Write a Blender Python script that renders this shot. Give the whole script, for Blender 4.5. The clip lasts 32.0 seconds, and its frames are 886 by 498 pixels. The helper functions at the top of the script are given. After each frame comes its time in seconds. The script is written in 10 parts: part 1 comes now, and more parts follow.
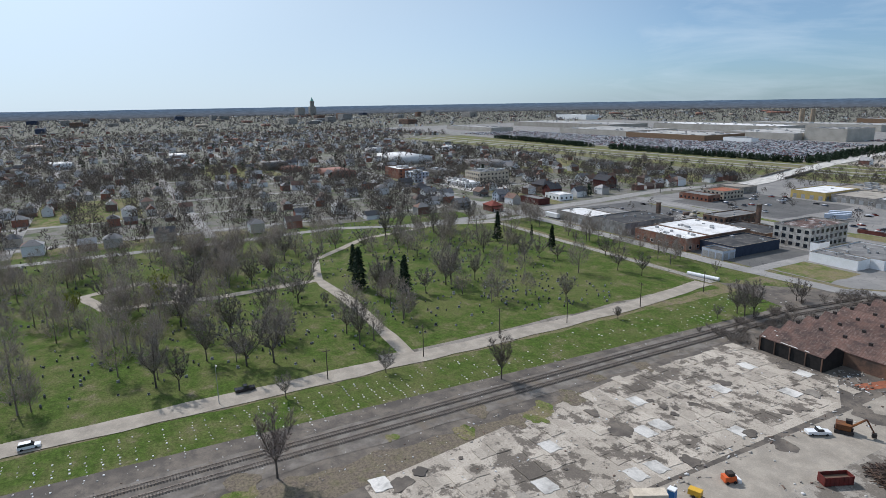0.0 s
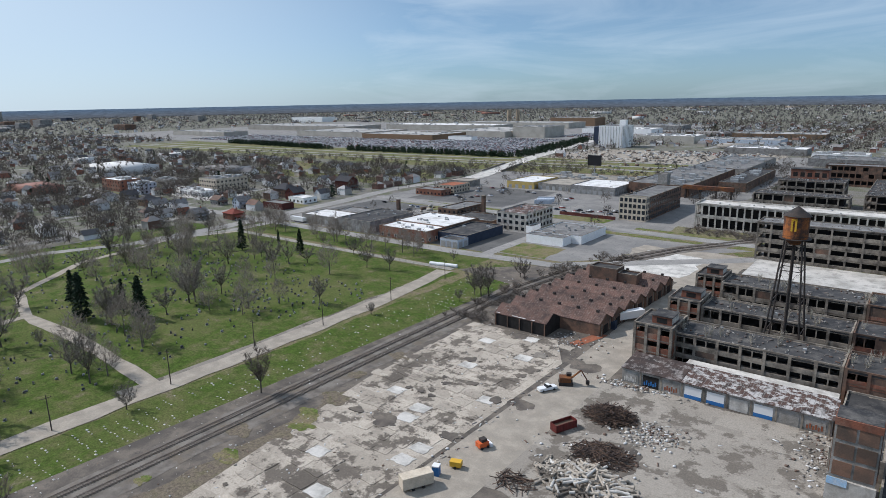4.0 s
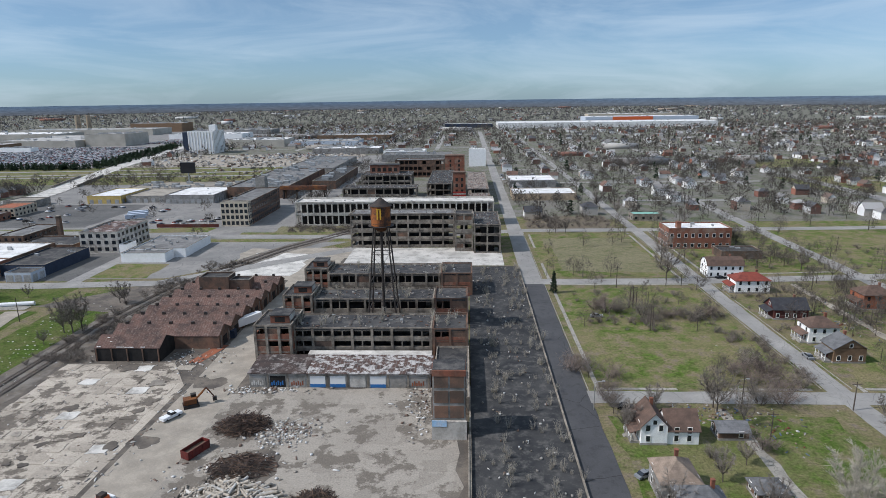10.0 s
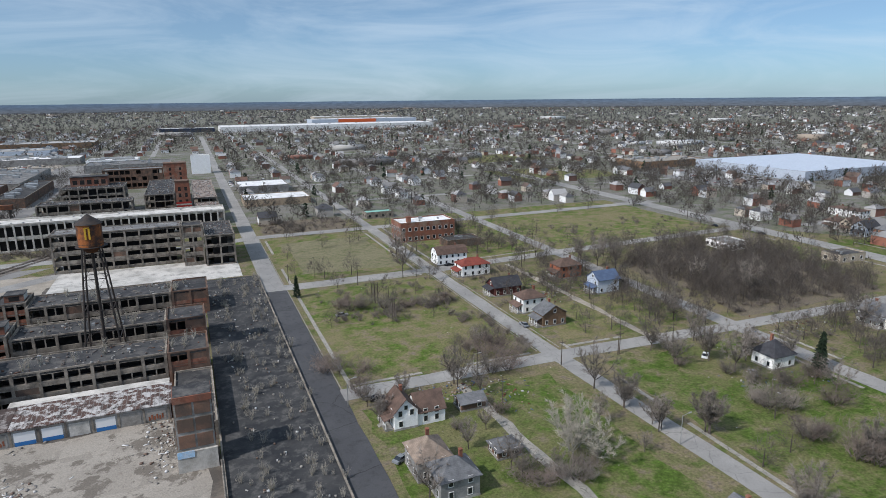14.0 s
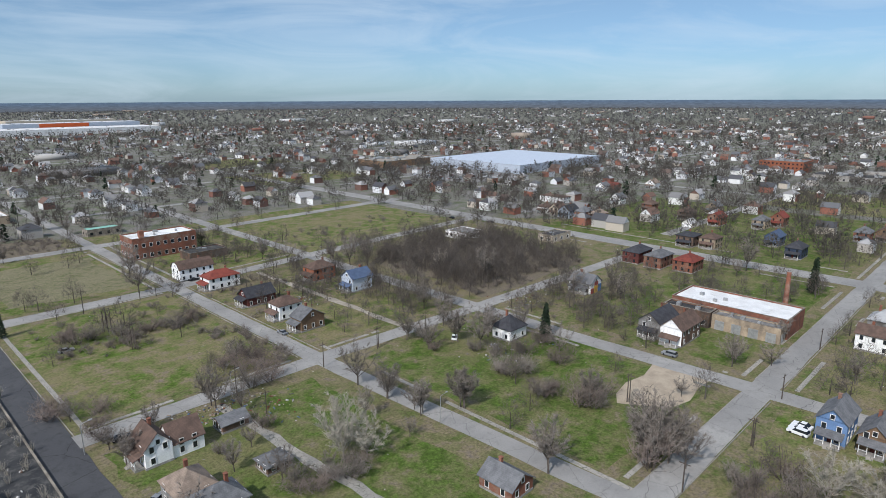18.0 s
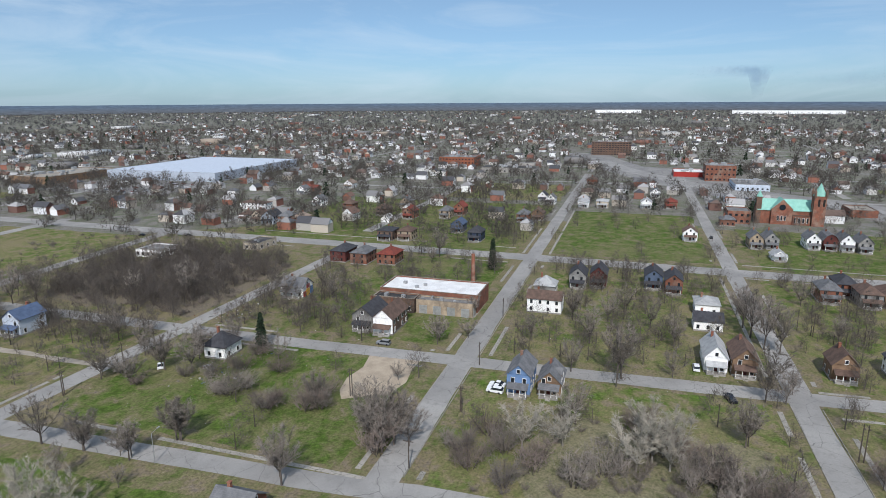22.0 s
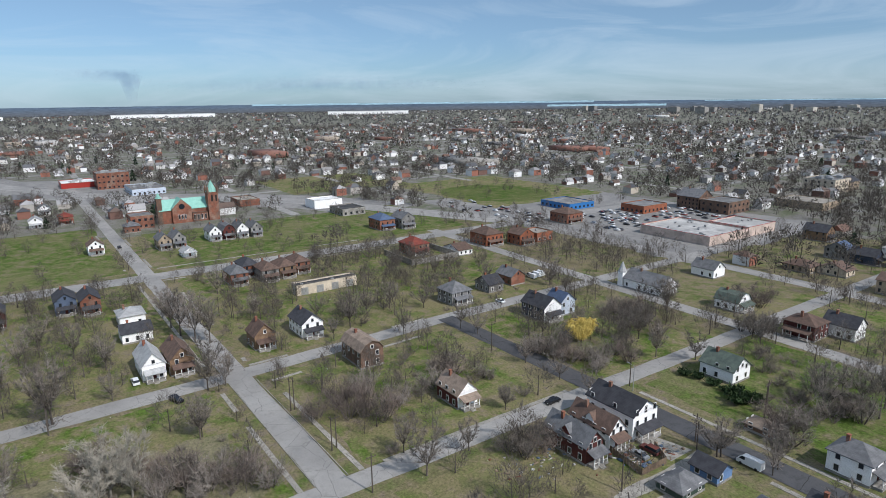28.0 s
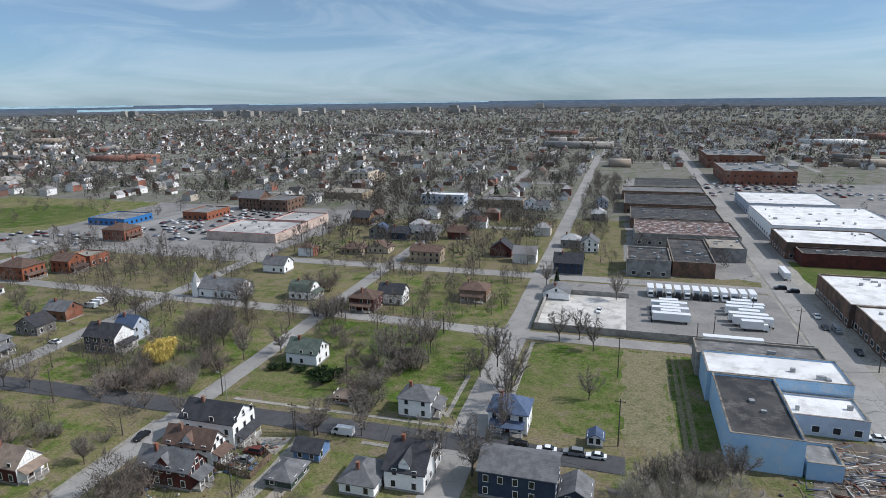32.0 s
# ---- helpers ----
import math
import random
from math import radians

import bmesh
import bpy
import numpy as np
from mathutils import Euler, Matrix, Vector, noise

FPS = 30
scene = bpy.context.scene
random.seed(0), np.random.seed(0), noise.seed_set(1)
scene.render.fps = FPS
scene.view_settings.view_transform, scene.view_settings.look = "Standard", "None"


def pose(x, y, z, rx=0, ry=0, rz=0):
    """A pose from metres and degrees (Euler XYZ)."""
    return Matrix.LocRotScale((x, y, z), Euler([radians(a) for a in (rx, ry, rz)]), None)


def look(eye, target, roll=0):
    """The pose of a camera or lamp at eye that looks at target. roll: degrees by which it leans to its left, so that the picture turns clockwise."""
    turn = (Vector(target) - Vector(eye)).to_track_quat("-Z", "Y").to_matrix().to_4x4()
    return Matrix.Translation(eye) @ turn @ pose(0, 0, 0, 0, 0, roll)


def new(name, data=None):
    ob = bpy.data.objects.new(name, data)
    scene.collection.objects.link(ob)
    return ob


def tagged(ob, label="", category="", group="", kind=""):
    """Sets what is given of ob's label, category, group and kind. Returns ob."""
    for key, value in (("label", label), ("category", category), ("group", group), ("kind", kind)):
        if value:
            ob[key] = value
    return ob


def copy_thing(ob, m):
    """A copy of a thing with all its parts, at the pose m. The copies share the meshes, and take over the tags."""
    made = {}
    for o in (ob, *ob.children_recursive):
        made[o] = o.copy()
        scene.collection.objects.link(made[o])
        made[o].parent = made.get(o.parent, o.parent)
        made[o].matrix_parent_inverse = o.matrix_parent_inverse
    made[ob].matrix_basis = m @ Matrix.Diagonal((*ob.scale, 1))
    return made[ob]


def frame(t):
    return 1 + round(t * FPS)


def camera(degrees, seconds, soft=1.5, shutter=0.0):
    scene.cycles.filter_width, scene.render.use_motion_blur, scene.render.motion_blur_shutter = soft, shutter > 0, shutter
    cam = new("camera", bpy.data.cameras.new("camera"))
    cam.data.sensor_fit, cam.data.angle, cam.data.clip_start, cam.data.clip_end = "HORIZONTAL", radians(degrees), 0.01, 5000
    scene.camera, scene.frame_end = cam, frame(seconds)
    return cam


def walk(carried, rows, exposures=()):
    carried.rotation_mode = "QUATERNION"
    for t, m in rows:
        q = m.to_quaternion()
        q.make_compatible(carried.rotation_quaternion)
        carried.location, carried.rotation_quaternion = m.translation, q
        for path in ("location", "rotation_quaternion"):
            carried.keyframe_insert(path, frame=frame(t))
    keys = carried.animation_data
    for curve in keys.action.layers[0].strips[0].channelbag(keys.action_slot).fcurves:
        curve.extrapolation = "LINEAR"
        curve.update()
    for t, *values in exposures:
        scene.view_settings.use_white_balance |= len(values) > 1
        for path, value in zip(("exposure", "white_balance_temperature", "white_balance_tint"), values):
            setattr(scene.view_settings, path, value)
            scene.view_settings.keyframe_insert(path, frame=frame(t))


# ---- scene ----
cam = camera(71.0, 32.0, 0.65)
EYE = (0.0, 0.0, 80.0)
# seconds, heading, tilt, lean
PATH = [
    (0.0, 61.570, -13.368, 0.914),
    (0.5, 58.483, -13.380, 0.950),
    (1.0, 55.188, -13.380, 0.960),
    (1.5, 51.932, -13.425, 0.936),
    (2.0, 48.669, -13.436, 0.962),
    (2.5, 45.425, -13.461, 1.025),
    (4.5, 35.562, -13.562, 1.005),
    (5.0, 32.669, -13.580, 0.966),
    (5.5, 29.634, -13.582, 0.921),
    (6.0, 26.614, -13.604, 0.866),
    (6.5, 23.560, -13.624, 0.894),
    (7.0, 20.519, -13.617, 0.906),
    (7.5, 17.491, -13.635, 0.924),
    (8.0, 14.496, -13.640, 0.873),
    (8.5, 11.440, -13.661, 0.878),
    (9.0, 8.378, -13.692, 0.816),
    (9.5, 5.244, -13.697, 0.800),
    (10.0, 2.140, -13.715, 0.737),
    (10.5, -0.988, -13.731, 0.709),
    (11.0, -4.074, -13.737, 0.641),
    (11.5, -7.203, -13.737, 0.633),
    (12.0, -10.251, -13.732, 0.667),
    (12.5, -13.277, -13.739, 0.644),
    (13.0, -16.341, -13.742, 0.585),
    (13.5, -19.271, -13.747, 0.564),
    (14.0, -22.211, -13.741, 0.554),
    (14.5, -25.164, -13.751, 0.494),
    (16.5, -37.269, -13.729, 0.302),
    (17.0, -39.798, -13.717, 0.281),
    (17.5, -42.441, -13.709, 0.335),
    (18.0, -45.377, -13.699, 0.245),
    (18.5, -48.588, -13.693, 0.207),
    (19.0, -51.833, -13.656, 0.183),
    (19.5, -55.072, -13.611, 0.185),
    (20.0, -58.325, -13.581, 0.199),
    (20.5, -61.540, -13.581, 0.302),
    (21.0, -65.100, -13.547, 0.337),
    (21.5, -68.810, -13.517, 0.363),
    (22.0, -72.608, -13.487, 0.293),
    (22.5, -76.482, -13.489, 0.287),
    (23.0, -80.335, -13.489, 0.352),
    (23.5, -84.452, -13.473, 0.398),
    (24.0, -88.801, -13.480, 0.389),
    (24.5, -93.140, -13.468, 0.429),
    (26.5, -110.501, -13.481, 0.534),
    (27.0, -115.016, -13.466, 0.612),
    (27.5, -119.671, -13.482, 0.620),
    (28.0, -124.698, -13.540, 0.653),
    (28.5, -129.692, -13.523, 0.656),
    (29.0, -134.582, -13.538, 0.614),
    (29.5, -138.316, -13.532, 0.643),
    (30.0, -142.960, -13.547, 0.712),
    (30.5, -148.254, -13.562, 0.672),
    (31.0, -153.455, -13.601, 0.678),
    (31.5, -158.699, -13.607, 0.704),
    (32.0, -163.923, -13.626, 0.693),
]
walk(cam, [(t, pose(*EYE, 90 + tilt, lean, heading)) for t, heading, tilt, lean in PATH], [(0.0, 0.0, 6150, 13), (32.0, 0.0, 6150, 13)])

# ---- world and sun ----
SUN_FROM = Vector((-0.97, -0.24, 0.95)).normalized()
world = bpy.data.worlds.new("sky")
scene.world = world
world.use_nodes = True
wn, wl = world.node_tree.nodes, world.node_tree.links
sky = wn.new("ShaderNodeTexSky")
sky.sky_type = "NISHITA"
sky.sun_disc = False
sky.sun_elevation = math.asin(SUN_FROM.z)
sky.sun_rotation = math.atan2(SUN_FROM.x, SUN_FROM.y)
sky.altitude = 200
sky.air_density, sky.dust_density, sky.ozone_density = 1.0, 0.35, 3.0
coord = wn.new("ShaderNodeTexCoord")
sep = wn.new("ShaderNodeSeparateXYZ")
wl.new(coord.outputs["Generated"], sep.inputs[0])
# thin high cloud, stretched into streaks towards the horizon
stretch = wn.new("ShaderNodeMapping"); stretch.inputs["Scale"].default_value = (1.5, 1.5, 8.5)
stretch.inputs["Rotation"].default_value = (0.05, 0.04, 0.6)
wl.new(coord.outputs["Generated"], stretch.inputs[0])
cloud = wn.new("ShaderNodeTexNoise"); cloud.inputs["Scale"].default_value = 1.7; cloud.inputs["Detail"].default_value = 9; cloud.inputs["Roughness"].default_value = 0.6
cloud.inputs["Distortion"].default_value = 1.1
wl.new(stretch.outputs[0], cloud.inputs["Vector"])
ramp = wn.new("ShaderNodeMapRange"); ramp.inputs["From Min"].default_value = 0.42; ramp.inputs["From Max"].default_value = 0.74
ramp.inputs["To Min"].default_value, ramp.inputs["To Max"].default_value = 0.07, 0.52
wl.new(cloud.outputs["Fac"], ramp.inputs["Value"])
# the veil thickens overhead
lift = wn.new("ShaderNodeMapRange"); lift.inputs["From Min"].default_value = 0.03; lift.inputs["From Max"].default_value = 0.7; lift.inputs["To Max"].default_value = 0.45
wl.new(sep.outputs[2], lift.inputs["Value"])
thick = wn.new("ShaderNodeMath"); thick.operation = "MAXIMUM"
wl.new(ramp.outputs[0], thick.inputs[0]); wl.new(lift.outputs[0], thick.inputs[1])
# and stands whiter in the west, on the sun's side
west = wn.new("ShaderNodeMapRange"); west.inputs["From Min"].default_value = -0.6; west.inputs["From Max"].default_value = -1.0; west.inputs["To Max"].default_value = 0.8
wl.new(sep.outputs[0], west.inputs["Value"])
full = wn.new("ShaderNodeMath"); full.operation = "MAXIMUM"
wl.new(thick.outputs[0], full.inputs[0]); wl.new(west.outputs[0], full.inputs[1])
veil = wn.new("ShaderNodeMix"); veil.data_type = "RGBA"
wl.new(full.outputs[0], veil.inputs["Factor"]); tone = wn.new("ShaderNodeMix"); tone.data_type = "RGBA"; tone.blend_type = "MULTIPLY"; tone.inputs["Factor"].default_value = 1.0; 
low = wn.new("ShaderNodeMapRange"); low.inputs["From Min"].default_value = 0.0; low.inputs["From Max"].default_value = 0.14
wl.new(sep.outputs[2], low.inputs["Value"])
tint = wn.new("ShaderNodeMix"); tint.data_type = "RGBA"; tint.inputs[6].default_value = (0.64, 0.93, 1.3, 1); tint.inputs[7].default_value = (0.92, 1.05, 1.14, 1)
wl.new(low.outputs[0], tint.inputs["Factor"]); wl.new(tint.outputs[2], tone.inputs[7])
wl.new(sky.outputs[0], tone.inputs[6]); wl.new(tone.outputs[2], veil.inputs[6]); veil.inputs[7].default_value = (8.7, 10.15, 11.0, 1)
# thin cloud glows overhead and towards the sun
high = wn.new("ShaderNodeMapRange"); high.interpolation_type = "SMOOTHSTEP"
high.inputs["From Min"].default_value, high.inputs["From Max"].default_value, high.inputs["To Min"].default_value, high.inputs["To Max"].default_value = 0.2, 0.85, 1.0, 1.12
wl.new(sep.outputs[2], high.inputs["Value"])
glow = wn.new("ShaderNodeVectorMath"); glow.operation = "DOT_PRODUCT"; glow.inputs[1].default_value = SUN_FROM
wl.new(coord.outputs["Generated"], glow.inputs[0])
near = wn.new("ShaderNodeMapRange"); near.interpolation_type = "SMOOTHSTEP"
near.inputs["From Min"].default_value, near.inputs["From Max"].default_value, near.inputs["To Max"].default_value = 0.66, 1.0, 0.4
wl.new(glow.outputs["Value"], near.inputs["Value"])
lit = wn.new("ShaderNodeMath"); lit.operation = "ADD"; wl.new(high.outputs[0], lit.inputs[0]); wl.new(near.outputs[0], lit.inputs[1])
gain = wn.new("ShaderNodeVectorMath"); gain.operation = "SCALE"; wl.new(veil.outputs[2], gain.inputs[0]); wl.new(lit.outputs[0], gain.inputs["Scale"])
back = wn["Background"]
wl.new(gain.outputs[0], back.inputs["Color"])
back.inputs["Strength"].default_value = 0.077
sun_data = bpy.data.lights.new("sun", "SUN")
sun_data.energy, sun_data.angle, sun_data.color = 3.75, radians(0.6), (1.0, 0.955, 0.885)
sun = new("sun", sun_data)
sun.matrix_world = look(SUN_FROM * 100, (0, 0, 0))


# ---- materials ----
def node_mat(name):
    m = bpy.data.materials.new(name)
    m.use_nodes = True
    n, l = m.node_tree.nodes, m.node_tree.links
    return m, n, l, n["Principled BSDF"]


def mix_rgb(n, l, fac, a, b, mode="MIX"):
    x = n.new("ShaderNodeMix")
    x.data_type, x.blend_type = "RGBA", mode
    for sock, v in ((x.inputs["Factor"], fac), (x.inputs[6], a), (x.inputs[7], b)):
        if isinstance(v, (tuple, list)):
            sock.default_value = (*v, 1) if len(v) == 3 else v
        elif isinstance(v, (int, float)):
            sock.default_value = v
        else:
            l.new(v, sock)
    return x.outputs[2]


def tex_noise(n, l, vec, scale, detail=4, rough=0.6):
    t = n.new("ShaderNodeTexNoise")
    t.inputs["Scale"].default_value, t.inputs["Detail"].default_value, t.inputs["Roughness"].default_value = scale, detail, rough
    l.new(vec, t.inputs["Vector"])
    return t.outputs["Fac"]


def band(n, l, v, lo, hi, to=1.0):
    r = n.new("ShaderNodeMapRange")
    r.inputs["From Min"].default_value, r.inputs["From Max"].default_value, r.inputs["To Max"].default_value = lo, hi, to
    l.new(v, r.inputs["Value"])
    return r.outputs[0]


def mat(name, c1, c2=None, scale=0.6, fine=6.0, rough=0.9, bump=0.25, metal=0.0, rnd=0.12, lo=0.4, hi=0.62, stain=None, stain_scale=0.15, island=False, lines=None):
    """A weathered surface: two tones in patches, fine grain, stains, a shift from piece to piece. lines: (axis, spacing, depth) of courses."""
    m, n, l, p = node_mat(name)
    c2 = c2 or tuple(v * 0.72 for v in c1)
    pos = n.new("ShaderNodeNewGeometry").outputs["Position"]
    col = mix_rgb(n, l, band(n, l, tex_noise(n, l, pos, scale), lo, hi), c1, c2)
    if stain:
        col = mix_rgb(n, l, band(n, l, tex_noise(n, l, pos, stain_scale, 6, 0.7), 0.5, 0.66), col, stain)
    grain = tex_noise(n, l, pos, fine, 3)
    col = mix_rgb(n, l, 0.55, col, mix_rgb(n, l, grain, (0.45, 0.45, 0.45), (1.45, 1.45, 1.45)), "MULTIPLY")
    height = grain
    if lines:
        axis, step, depth = lines
        sp = n.new("ShaderNodeSeparateXYZ"); l.new(pos, sp.inputs[0])
        mul = n.new("ShaderNodeMath"); mul.operation = "MULTIPLY"; mul.inputs[1].default_value = 1 / step; l.new(sp.outputs[axis], mul.inputs[0])
        fr = n.new("ShaderNodeMath"); fr.operation = "FRACT"; l.new(mul.outputs[0], fr.inputs[0])
        gt = n.new("ShaderNodeMath"); gt.operation = "LESS_THAN"; gt.inputs[1].default_value = 0.16; l.new(fr.outputs[0], gt.inputs[0])
        sc = n.new("ShaderNodeMath"); sc.operation = "MULTIPLY"; sc.inputs[1].default_value = depth; l.new(gt.outputs[0], sc.inputs[0])
        col = mix_rgb(n, l, sc.outputs[0], col, tuple(v * 0.45 for v in c1))
    if rnd:
        if island:
            r = n.new("ShaderNodeNewGeometry").outputs["Random Per Island"]
        else:
            r = n.new("ShaderNodeObjectInfo").outputs["Random"]
        s = n.new("ShaderNodeMapRange"); s.inputs["To Min"].default_value, s.inputs["To Max"].default_value = 1 - rnd, 1 + rnd
        l.new(r, s.inputs["Value"])
        h = n.new("ShaderNodeHueSaturation"); l.new(s.outputs[0], h.inputs["Value"]); l.new(col, h.inputs["Color"])
        col = h.outputs[0]
    l.new(col, p.inputs["Base Color"])
    p.inputs["Roughness"].default_value, p.inputs["Metallic"].default_value = rough, metal
    p.inputs["Specular IOR Level"].default_value = 0.25
    if bump:
        b = n.new("ShaderNodeBump"); b.inputs["Strength"].default_value = bump; b.inputs["Distance"].default_value = 0.05
        l.new(height, b.inputs["Height"]); l.new(b.outputs[0], p.inputs["Normal"])
    return m


def palette(name, colours, rough=0.85, grain=3.0, through_light=0.0):
    """One material for a joined crowd: each loose piece takes one of the colours. through_light: share that passes a spray of twigs."""
    m, n, l, p = node_mat(name)
    geo = n.new("ShaderNodeNewGeometry")
    r = n.new("ShaderNodeValToRGB"); r.color_ramp.interpolation = "CONSTANT"
    el = r.color_ramp.elements
    while len(el) < len(colours):
        el.new(0.5)
    for i, c in enumerate(colours):
        el[i].position, el[i].color = i / len(colours), (*c, 1)
    l.new(geo.outputs["Random Per Island"], r.inputs[0])
    g = tex_noise(n, l, geo.outputs["Position"], grain, 3)
    l.new(mix_rgb(n, l, 0.5, r.outputs[0], mix_rgb(n, l, g, (0.5, 0.5, 0.5), (1.4, 1.4, 1.4)), "MULTIPLY"), p.inputs["Base Color"])
    p.inputs["Roughness"].default_value = rough
    p.inputs["Specular IOR Level"].default_value = 0.25
    if through_light:
        thin, both = n.new("ShaderNodeBsdfTranslucent"), n.new("ShaderNodeMixShader")
        l.new(p.inputs["Base Color"].links[0].from_socket, thin.inputs[0])
        both.inputs[0].default_value = through_light
        l.new(p.outputs[0], both.inputs[1]); l.new(thin.outputs[0], both.inputs[2])
        l.new(both.outputs[0], n["Material Output"].inputs["Surface"])
    return m


def turf(name, green, straw, soil, straw_at=(0.45, 0.65), soil_at=(0.6, 0.72), big=0.035):
    m, n, l, p = node_mat(name)
    pos = n.new("ShaderNodeNewGeometry").outputs["Position"]
    a, b, c = tex_noise(n, l, pos, big, 5, 0.65), tex_noise(n, l, pos, big * 6, 6, 0.7), tex_noise(n, l, pos, 1.4, 6, 0.85)
    d = tex_noise(n, l, pos, 0.5, 4, 0.7)
    col = mix_rgb(n, l, band(n, l, d, 0.4, 0.62), green, tuple(v * 0.62 for v in green))
    col = mix_rgb(n, l, band(n, l, b, *straw_at), col, straw)
    col = mix_rgb(n, l, band(n, l, a, straw_at[0] + 0.04, straw_at[1] + 0.04, 0.8), col, straw)
    s = n.new("ShaderNodeMath"); s.operation = "MULTIPLY"; l.new(band(n, l, b, *soil_at), s.inputs[0]); l.new(band(n, l, d, 0.35, 0.6), s.inputs[1])
    col = mix_rgb(n, l, s.outputs[0], col, soil)
    col = mix_rgb(n, l, 0.8, col, mix_rgb(n, l, band(n, l, c, 0.3, 0.7), (0.22, 0.22, 0.22), (1.78, 1.78, 1.78)), "MULTIPLY")
    l.new(col, p.inputs["Base Color"])
    p.inputs["Roughness"].default_value = 1.0
    p.inputs["Specular IOR Level"].default_value = 0.1
    bp = n.new("ShaderNodeBump"); bp.inputs["Strength"].default_value = 0.4; bp.inputs["Distance"].default_value = 0.06
    l.new(c, bp.inputs["Height"]); l.new(bp.outputs[0], p.inputs["Normal"])
    return m


def paving(name, base, worn, crack, cell=0.35, crack_width=0.02, stain=None):
    """Cracked paving: cells of uneven tone, thin dark cracks, tar patches."""
    m, n, l, p = node_mat(name)
    pos = n.new("ShaderNodeNewGeometry").outputs["Position"]
    wob = n.new("ShaderNodeVectorMath"); wob.operation = "ADD"
    nz = n.new("ShaderNodeTexNoise"); nz.inputs["Scale"].default_value = 0.4; l.new(pos, nz.inputs["Vector"])
    l.new(pos, wob.inputs[0]); l.new(nz.outputs["Color"], wob.inputs[1])
    vo = n.new("ShaderNodeTexVoronoi"); vo.feature = "DISTANCE_TO_EDGE"; vo.inputs["Scale"].default_value = cell; l.new(wob.outputs[0], vo.inputs["Vector"])
    big = tex_noise(n, l, pos, 0.05, 5, 0.7); mid = tex_noise(n, l, pos, 0.4, 6, 0.7); fine = tex_noise(n, l, pos, 5.0, 3)
    col = mix_rgb(n, l, band(n, l, big, 0.4, 0.62), base, worn)
    col = mix_rgb(n, l, band(n, l, mid, 0.48, 0.68, 0.7), col, stain or tuple(v * 0.6 for v in base))
    lt = n.new("ShaderNodeMath"); lt.operation = "LESS_THAN"; lt.inputs[1].default_value = crack_width; l.new(vo.outputs["Distance"], lt.inputs[0])
    col = mix_rgb(n, l, lt.outputs[0], col, crack)
    col = mix_rgb(n, l, 0.5, col, mix_rgb(n, l, fine, (0.5, 0.5, 0.5), (1.45, 1.45, 1.45)), "MULTIPLY")
    l.new(col, p.inputs["Base Color"])
    p.inputs["Roughness"].default_value = 0.92
    p.inputs["Specular IOR Level"].default_value = 0.2
    bp = n.new("ShaderNodeBump"); bp.inputs["Strength"].default_value = 0.4; bp.inputs["Distance"].default_value = 0.04
    l.new(fine, bp.inputs["Height"]); l.new(bp.outputs[0], p.inputs["Normal"])
    return m


def stained_floor(name, pale, dull, dark):
    """Old factory floor: pale and dull sections, with hard-edged dark stains and moss along the joints."""
    m, n, l, p = node_mat(name)
    pos = n.new("ShaderNodeNewGeometry").outputs["Position"]
    wob = n.new("ShaderNodeVectorMath"); wob.operation = "ADD"
    nz = n.new("ShaderNodeTexNoise"); nz.inputs["Scale"].default_value, nz.inputs["Detail"].default_value = 0.5, 4; l.new(pos, nz.inputs["Vector"])
    l.new(pos, wob.inputs[0]); l.new(nz.outputs["Color"], wob.inputs[1])
    st = n.new("ShaderNodeMapping"); st.inputs["Scale"].default_value = (0.16, 0.2, 0); l.new(wob.outputs[0], st.inputs[0])
    cell = n.new("ShaderNodeTexVoronoi"); cell.distance = "CHEBYCHEV"; cell.inputs["Scale"].default_value = 1.0; l.new(st.outputs[0], cell.inputs["Vector"])
    tone = n.new("ShaderNodeSeparateColor"); l.new(cell.outputs["Color"], tone.inputs[0])
    col = mix_rgb(n, l, band(n, l, tone.outputs[0], 0.3, 0.9, 0.8), pale, dull)
    big = tex_noise(n, l, pos, 0.045, 5, 0.6)
    mid = tex_noise(n, l, wob.outputs[0], 0.14, 9, 0.72)
    add = n.new("ShaderNodeMath"); add.operation = "MULTIPLY_ADD"; add.inputs[1].default_value = 0.5; l.new(big, add.inputs[0]); l.new(mid, add.inputs[2])
    col = mix_rgb(n, l, band(n, l, add.outputs[0], 0.765, 0.81, 0.92), col, dark)
    col = mix_rgb(n, l, band(n, l, tex_noise(n, l, pos, 0.45, 8, 0.75), 0.56, 0.62, 0.7), col, tuple(v * 1.5 for v in dark))
    fine = tex_noise(n, l, pos, 2.5, 5, 0.7)
    col = mix_rgb(n, l, 0.6, col, mix_rgb(n, l, band(n, l, fine, 0.3, 0.7), (0.6, 0.6, 0.6), (1.35, 1.35, 1.35)), "MULTIPLY")
    r = n.new("ShaderNodeMapRange"); r.inputs["To Min"].default_value, r.inputs["To Max"].default_value = 0.84, 1.14
    l.new(n.new("ShaderNodeObjectInfo").outputs["Random"], r.inputs["Value"])
    h = n.new("ShaderNodeHueSaturation"); l.new(r.outputs[0], h.inputs["Value"]); l.new(col, h.inputs["Color"])
    l.new(h.outputs[0], p.inputs["Base Color"])
    p.inputs["Roughness"].default_value = 0.95
    p.inputs["Specular IOR Level"].default_value = 0.2
    b = n.new("ShaderNodeBump"); b.inputs["Strength"].default_value, b.inputs["Distance"].default_value = 0.4, 0.05
    l.new(fine, b.inputs["Height"]); l.new(b.outputs[0], p.inputs["Normal"])
    return m


